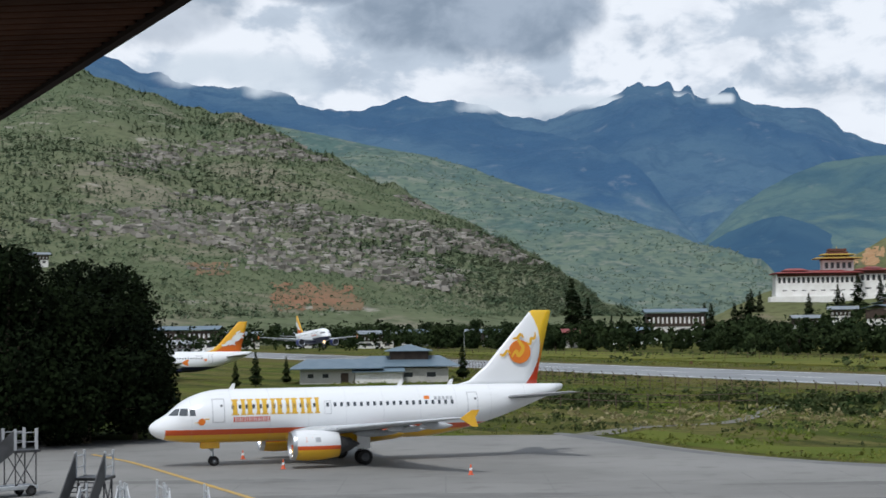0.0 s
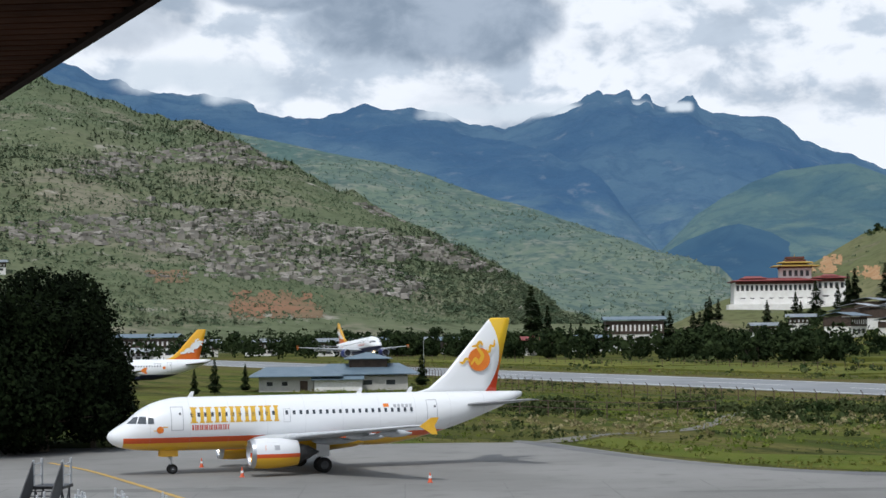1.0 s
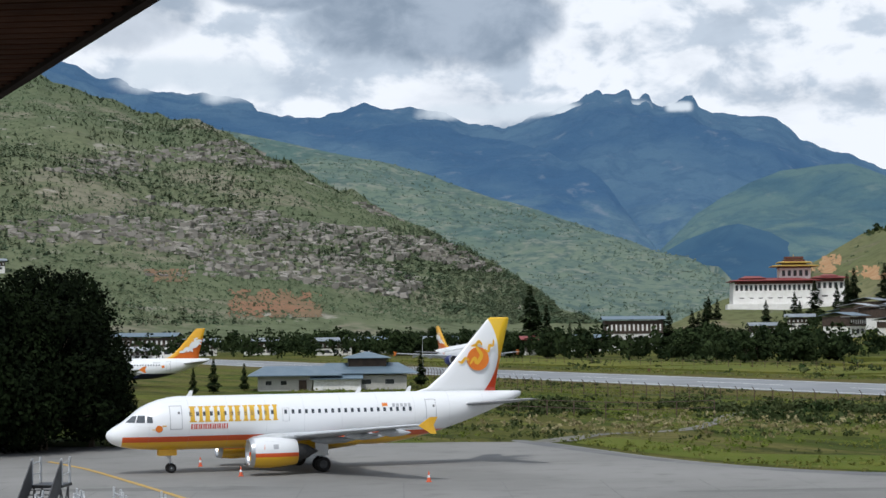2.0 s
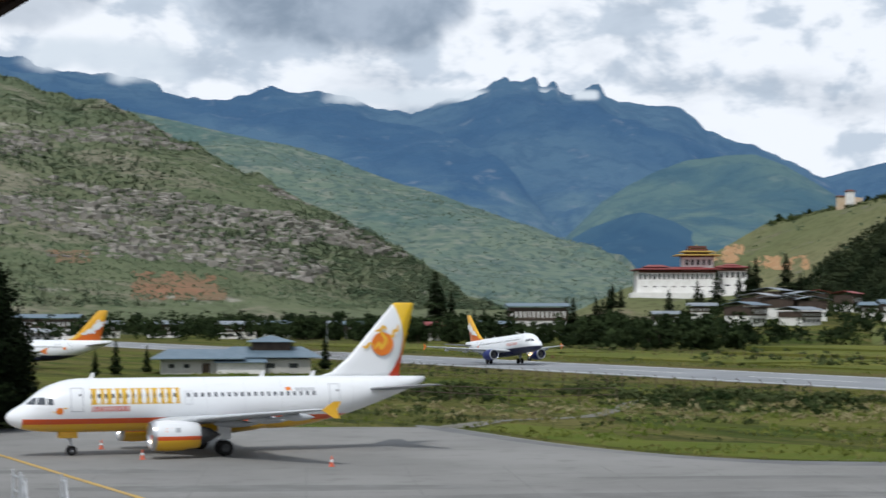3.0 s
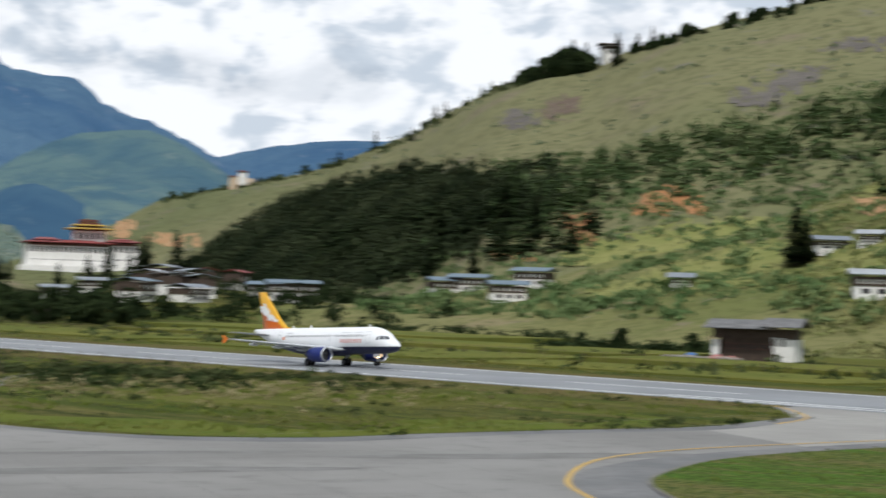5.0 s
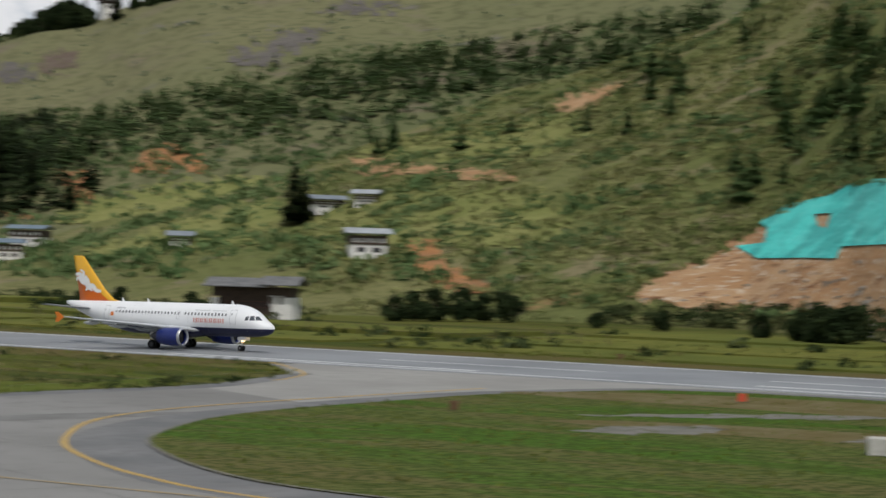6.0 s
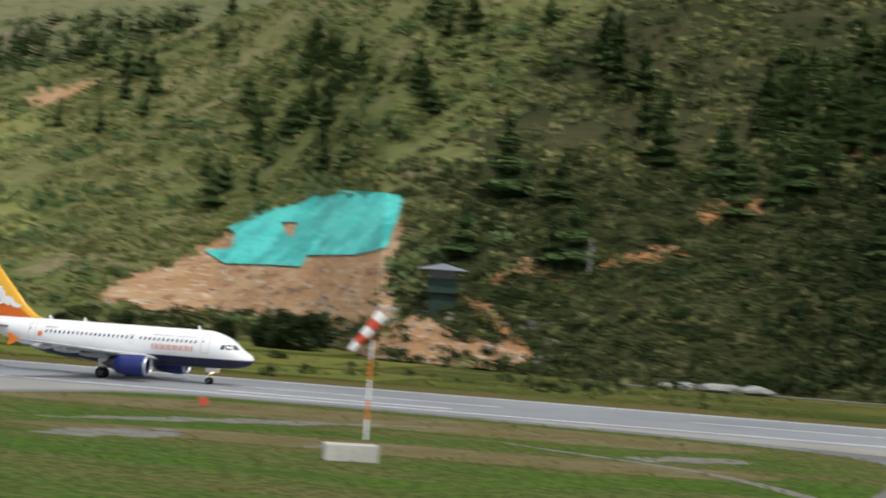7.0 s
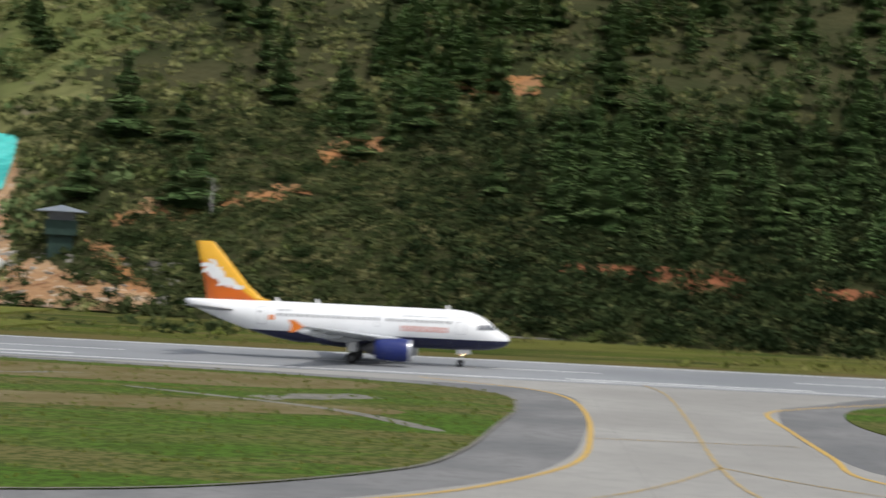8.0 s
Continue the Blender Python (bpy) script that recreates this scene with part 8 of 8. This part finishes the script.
def build_small_things():
    # culvert and tracks in the rough grass
    bm = bmesh.new()
    sheet("culvert", [tuple(p) for p in curve_through([(12.5, 181), (19.5, 192), (29, 199), (35.5, 217), (40.5, 234), (45, 237), (41, 231), (37, 215.5), (30.5, 197.4), (21, 190.5), (16, 180)])], 0.03, M["gravel"], "shallow stony drain across the grass")
    sheet("shoulder", [tuple(p) for p in curve_through([(13, 180.5), (22, 153.8), (33, 139.5), (45.5, 136.4), (56.5, 140), (69.5, 143.8), (87.5, 148.4), (106, 161.6), (106.5, 159.2), (88.5, 145.4), (70.5, 141), (57.5, 136.6), (46, 132.6), (33.5, 135.5), (21.5, 151), (11, 179.5)])], 0.011, M["shoulder"], "narrow dark asphalt edge of the apron")
    def ragged(pts, amount):
        return [(q.x + amount * noise.noise(Vector((q.x * 0.5, q.y * 0.5, 1))) * 2, q.y + amount * noise.noise(Vector((q.x * 0.5, q.y * 0.5, 8))) * 2) for q in curve_through(pts, True, 10)]

    for pts, z in (([(98, 108), (112, 105), (123, 99), (131, 93), (124, 96), (110, 101)], 0.10), ([(88, 97), (96, 99), (100, 95), (92, 93)], 0.10), ([(122, 71), (130, 68), (131, 64), (123, 67)], 0.10), ([(101, 84), (104, 85), (105, 82.5), (102, 82)], 0.10)):
        sheet("gravel_patch", ragged(pts, 1.1), z, M["gravel"], "grey gravel patch in the mown grass")
    sheet("gravel_path", [tuple(p) for p in curve_through([(110, 50), (118, 62), (122, 80), (121.2, 80.2), (117, 62.5), (109, 51)])], 0.10, M["gravel"], "thin gravel path across the mown grass")
    for pts in ([strip(14, 163), strip(60, 166), strip(80, 152), strip(60, 150), strip(18, 150)], [strip(10, 135), strip(50, 132), strip(60, 124), strip(15, 126)]):
        sheet("dry_grass", [tuple(p) for p in curve_through([q for q in pts])], 0.096, M["dry_grass"], "dry tan grass on the island")
    ribbon("kerb_line", [tuple(p) for p in ISLE] + [tuple(ISLE[0])], 0.3, 0.098, M["gravel"])
    # white box and windsock
    bm = bmesh.new()
    box(bm, -1.75, 1.75, -0.8, 0.8, 0.09, 1.2, 0.04)
    b = part("equipment_box", bm, M["plaster"])
    b.matrix_world = pose(95.6, 76.1, 0, 0, 0, -47)
    tagged(b, "low white equipment box on the grass island", "box")
    ob = thing("windsock", pose(111.1, 87.1, 0.09), "red and white striped windsock on a banded mast", "windsock")
    for k in range(6):
        bm = bmesh.new()
        tube(bm, (0, 0, 1.5 * k), (0, 0, 1.5 * k + 1.5), 0.12 - 0.008 * k, 0.116 - 0.008 * k, 12)
        part("mast_band", bm, M["white_paint"] if k % 2 == 0 else M["orange_paint"], ob)
    d = Vector((-0.72, 0.62, -1.15)).normalized()
    o = Vector((0.55, -0.45, 9.4))
    for k in range(5):
        bm = bmesh.new()
        tube(bm, o + d * 0.72 * k, o + d * 0.72 * (k + 1), 0.55 - 0.06 * k, 0.49 - 0.06 * k, 16, False)
        part("sock_band", bm, M["sign_red"] if k % 2 else M["white_paint"], ob)
    bm = bmesh.new()
    tube(bm, (0, 0, 9.0), tuple(o), 0.05, sides=8)
    part("arm", bm, M["steel"], ob)
    # marker boards
    for x, y, mat, label in ((122.2, 114.2, "sign_red", "small red marker board in the grass"), (90.1, 114.3, "sign_dark", "small dark brown marker board in the grass"), (*strip(392, 226), "sign_dark", "small dark brown marker board in the grass"), (*strip(100, 222), "sign_dark", "small dark brown marker board in the grass")):
        ob = thing("marker_board", facing(Vector((x, y, 0)), 10), label, "sign")
        bm = bmesh.new()
        box(bm, -0.34, 0.34, -0.10, 0.10, 0.25, 0.95, 0.03)
        part("board", bm, M[mat], ob)
        bm = bmesh.new()
        for a in (-0.24, 0.24):
            tube(bm, (a, 0, 0), (a, 0, 0.3), 0.05, sides=6)
        part("foot", bm, M["rust"], ob)
    # cones round the parked airliner
    first = None
    for x, y in ((-16.4, 152.6), (-12.2, 141.7), (1.8, 134.4)):
        ob = thing("traffic_cone", pose(x, y, 0), "small orange traffic cone beside the airliner", "cone", "cones")
        bm = bmesh.new()
        box(bm, -0.2, 0.2, -0.2, 0.2, 0, 0.04, 0.01)
        part("base", bm, M["cone"], ob)
        bm = bmesh.new()
        tube(bm, (0, 0, 0.04), (0, 0, 0.75), 0.15, 0.03, 14)
        c = part("body", bm, M["cone"], ob)
        bm = bmesh.new()
        tube(bm, (0, 0, 0.32), (0, 0, 0.50), 0.108, 0.08, 14, False)
        part("band", bm, M["white_paint"], c)
    # chocks and pallet heaps
    for az, d, w, label in ((61.3, 283, 6.5, "long low heap under pale sheeting"), (62.5, 281, 7, "long low heap under pale sheeting"), (63.6, 280, 5.5, "long low heap under pale sheeting")):
        bm = bmesh.new()
        bmesh.ops.create_icosphere(bm, subdivisions=3, radius=1.0)
        for v in bm.verts:
            v.co = Vector((v.co.x * w * 0.5, v.co.y * 1.6, max(0, v.co.z) * 0.85)) * (1 + 0.35 * noise.fractal(v.co * 1.6 + Vector((az, 0, 0)), 0.8, 2, 3))
        hp = part("tarpaulin_mound", bm, M["pale_sheet"], None, "", True)
        hp.matrix_world = facing(outward(az, d, 0.4 if d < 282 else 0.2), 12)
        tagged(hp, label, "heap")
    # low grey wall at the foot of the hill
    bm = bmesh.new()
    for k in range(40):
        a, b = outward(59.5 + 0.3 * k, 282 - 0.14 * k), outward(59.8 + 0.3 * k, 282 - 0.14 * (k + 1))
        tube(bm, (a.x, a.y, 0.10), (b.x, b.y, 0.10), 0.2, sides=6, caps=False)
    tagged(part("kerb_wall", bm, M["gravel"]), "low grey stone kerb along the hill's foot", kind="structure")
    # bare dead tree
    p = on_hill(HILL_N, 58.35, 0.9)
    ob = thing("dead_tree", pose(*p), "bare pale dead tree on the hillside", "tree")
    bm = bmesh.new()
    rnd = random.Random(4)
    tube(bm, (0, 0, -0.5), (0.3, 0, 7.5), 0.22, 0.08, 8)
    for k in range(12):
        z, a = 2.5 + 0.42 * k, rnd.random() * 6.28
        tube(bm, (0.04 * z, 0, z), (0.04 * z + 1.3 * math.cos(a), 1.3 * math.sin(a), z + 0.7), 0.06, 0.02, 5)
    part("trunk", bm, M["ash"], ob)
    # mast behind the low building
    ob = thing("signal_mast", pose(3.9, 365, 0), "slim grey steel mast behind the low building", "mast")
    for k in range(6):
        bm = bmesh.new()
        tube(bm, (0, 0, 1.5 * k), (0, 0, 1.5 * k + 1.5), 0.075 - 0.008 * k, 0.067 - 0.008 * k, 8)
        part("mast_section", bm, M["steel"], ob)


M["pale_sheet"] = material("pale_plastic_sheet", mottled((0.33, 0.335, 0.32), (0.22, 0.225, 0.21), 0.8, (0.14, 0.14, 0.12)), 0.8, bump=0.6, bump_scale=2)
M["ash"] = material("weathered_wood", mottled((0.34, 0.33, 0.31), (0.26, 0.25, 0.23), 2.0), 0.9)


def build_truck():
    ob = thing("pickup_truck", pose(134.6, 410.5, 0, 0, 0, -20) @ Matrix.Diagonal((0.85, 0.85, 0.85, 1)), "small blue and white pickup truck on the field track", "truck")
    bm = bmesh.new()
    box(bm, -2.6, 2.6, -0.85, 0.85, 0.55, 1.1, 0.06)
    part("chassis", bm, M["blue_paint"], ob)
    bm = bmesh.new()
    box(bm, -2.6, 0.6, -0.9, 0.9, 0.9, 2.0, 0.08)
    part("cargo_cover", bm, M["blue_paint"], ob, "blue canvas cargo cover")
    bm = bmesh.new()
    box(bm, 0.7, 2.5, -0.85, 0.85, 0.9, 1.95, 0.25)
    part("cab", bm, M["white_paint"], ob, "white cab")
    bm = bmesh.new()
    box(bm, 0.95, 2.1, -0.87, 0.87, 1.35, 1.8, 0.04)
    part("cab_glass", bm, M["glass_dark"], ob)
    for x in (-1.7, 1.7):
        for y in (-0.8, 0.8):
            wheel("wheel", x, y, 0.35, 0.35, 0.22, ob)


def build_stairs(m, label, panel="stair_paint"):
    """Mobile boarding stairs: a wheeled white frame, a sloping flight between panels, a railed platform."""
    ob = thing("boarding_stairs", m, label, "stairs", "boarding stairs")
    bm = bmesh.new()
    box(bm, -1.0, 4.6, -0.8, 0.8, 0.45, 0.7, 0.03)
    part("chassis", bm, M["steel"], ob)
    for x in (-0.5, 3.9):
        for y in (-0.75, 0.75):
            wheel("wheel", x, y, 0.36, 0.36, 0.2, ob)
    for k in range(13):
        bm = bmesh.new()
        box(bm, 4.6 - 0.30 * k - 0.3, 4.6 - 0.30 * k, -0.7, 0.7, 0.22 * k + 0.32, 0.22 * k + 0.36)
        part("tread", bm, M["dark_metal"], ob)
    for y in (-0.78, 0.78):
        bm = bmesh.new()
        vs = [bm.verts.new((x, y + o, z)) for o in (-0.03, 0.03) for x, z in ((4.7, 0.3), (4.7, 1.4), (0.7, 4.3), (0.7, 2.9))]
        for f in ((0, 1, 2, 3), (7, 6, 5, 4), (0, 4, 5, 1), (1, 5, 6, 2), (2, 6, 7, 3), (3, 7, 4, 0)):
            bm.faces.new([vs[k] for k in f])
        part("side_panel", bm, M[panel], ob, "side panel of the flight")
        for x in (-0.95, 0.6):
            bm = bmesh.new()
            box(bm, x - 0.05, x + 0.17, y - 0.04, y + 0.04, 2.98, 4.35, 0.02)
            part("platform_post", bm, M["stair_paint"], ob, "white padded platform post")
        bm = bmesh.new()
        tube(bm, (-0.9, y, 4.1), (0.7, y, 4.1), 0.03, sides=6)
        tube(bm, (-0.9, y, 3.5), (0.7, y, 3.5), 0.025, sides=6)
        part("platform_rail", bm, M["steel"], ob)
    bm = bmesh.new()
    box(bm, -1.15, 0.8, -0.85, 0.85, 2.82, 2.98, 0.02)
    part("platform", bm, M["dark_metal"], ob, "dark ribbed platform")
    bm = bmesh.new()
    for y in (-0.7, 0.7):
        tube(bm, (-0.9, y, 0.6), (-0.9, y, 2.9), 0.05, sides=6)
        tube(bm, (0.6, y, 0.6), (0.6, y, 2.9), 0.05, sides=6)
        tube(bm, (-0.9, y, 0.6), (0.6, y, 2.9), 0.035, sides=6)
        tube(bm, (0.6, y, 0.6), (-0.9, y, 2.9), 0.035, sides=6)
    part("trestle", bm, M["dark_metal"], ob, "dark crossed steel trestle")
    return ob


build_terrace_roof()
build_terminal()
build_markings()
build_fences()
build_small_things()
build_truck()
M["stair_paint"] = material("stair_paint", mottled((0.46, 0.47, 0.48), (0.36, 0.37, 0.38), 1.2), 0.6)
S = "white mobile boarding stairs parked on the apron"
# shade on the two left stairs is put into a darker panel colour
M["stair_shade"] = material("shaded_stair_paint", mottled((0.050, 0.050, 0.052), (0.075, 0.075, 0.078), 1.2), 0.7)
D = "mobile boarding stairs with shade painted into the panels, parked on the apron"
build_stairs(facing((-18.5, 99.2, 0), -106), D, "stair_shade")
build_stairs(facing((-27.6, 121.7, 0), -150), D, "stair_shade")
build_stairs(facing((-14.2, 77.8, 0), -100), S)
build_stairs(facing((-12.7, 79.0, 0), -80), S)
build_stairs(facing((-10.5, 76.6, 0), -85), S)


def rolling(s, z, pitch):
    p = strip(s, 194.7)
    return pose(p[0], p[1], z, 0, 0, 112.48) @ pose(0, 0, 0, 0, pitch, 0) @ pose(-16.11, 0, 0)


LANDING = [(0.0, 582, 2.9, 4.0), (0.5, 543, 2.8, 4.2), (1.0, 503.5, 2.5, 4.4), (2.5, 394, 0.5, 4.6), (3.0, 358.5, 0.1, 4.6), (3.5, 323.8, 0.0, 4.4), (4.0, 288.5, 0.0, 4.0),
           (4.5, 253.5, 0.0, 3.4), (4.7, 239.6, 0.0, 3.0), (5.8, 164.8, 0.0, 0.9), (6.0, 151.4, 0.0, 0.5), (6.5, 117.3, 0.0, 0.1), (7.0, 83.7, 0.0, 0.0), (7.5, 49.7, 0.0, 0.0), (8.0, 15.8, 0.0, 0.0)]


def motions():
    walk(airliner_b, [(t, rolling(s, z, a)) for t, s, z, a in LANDING])


motions()
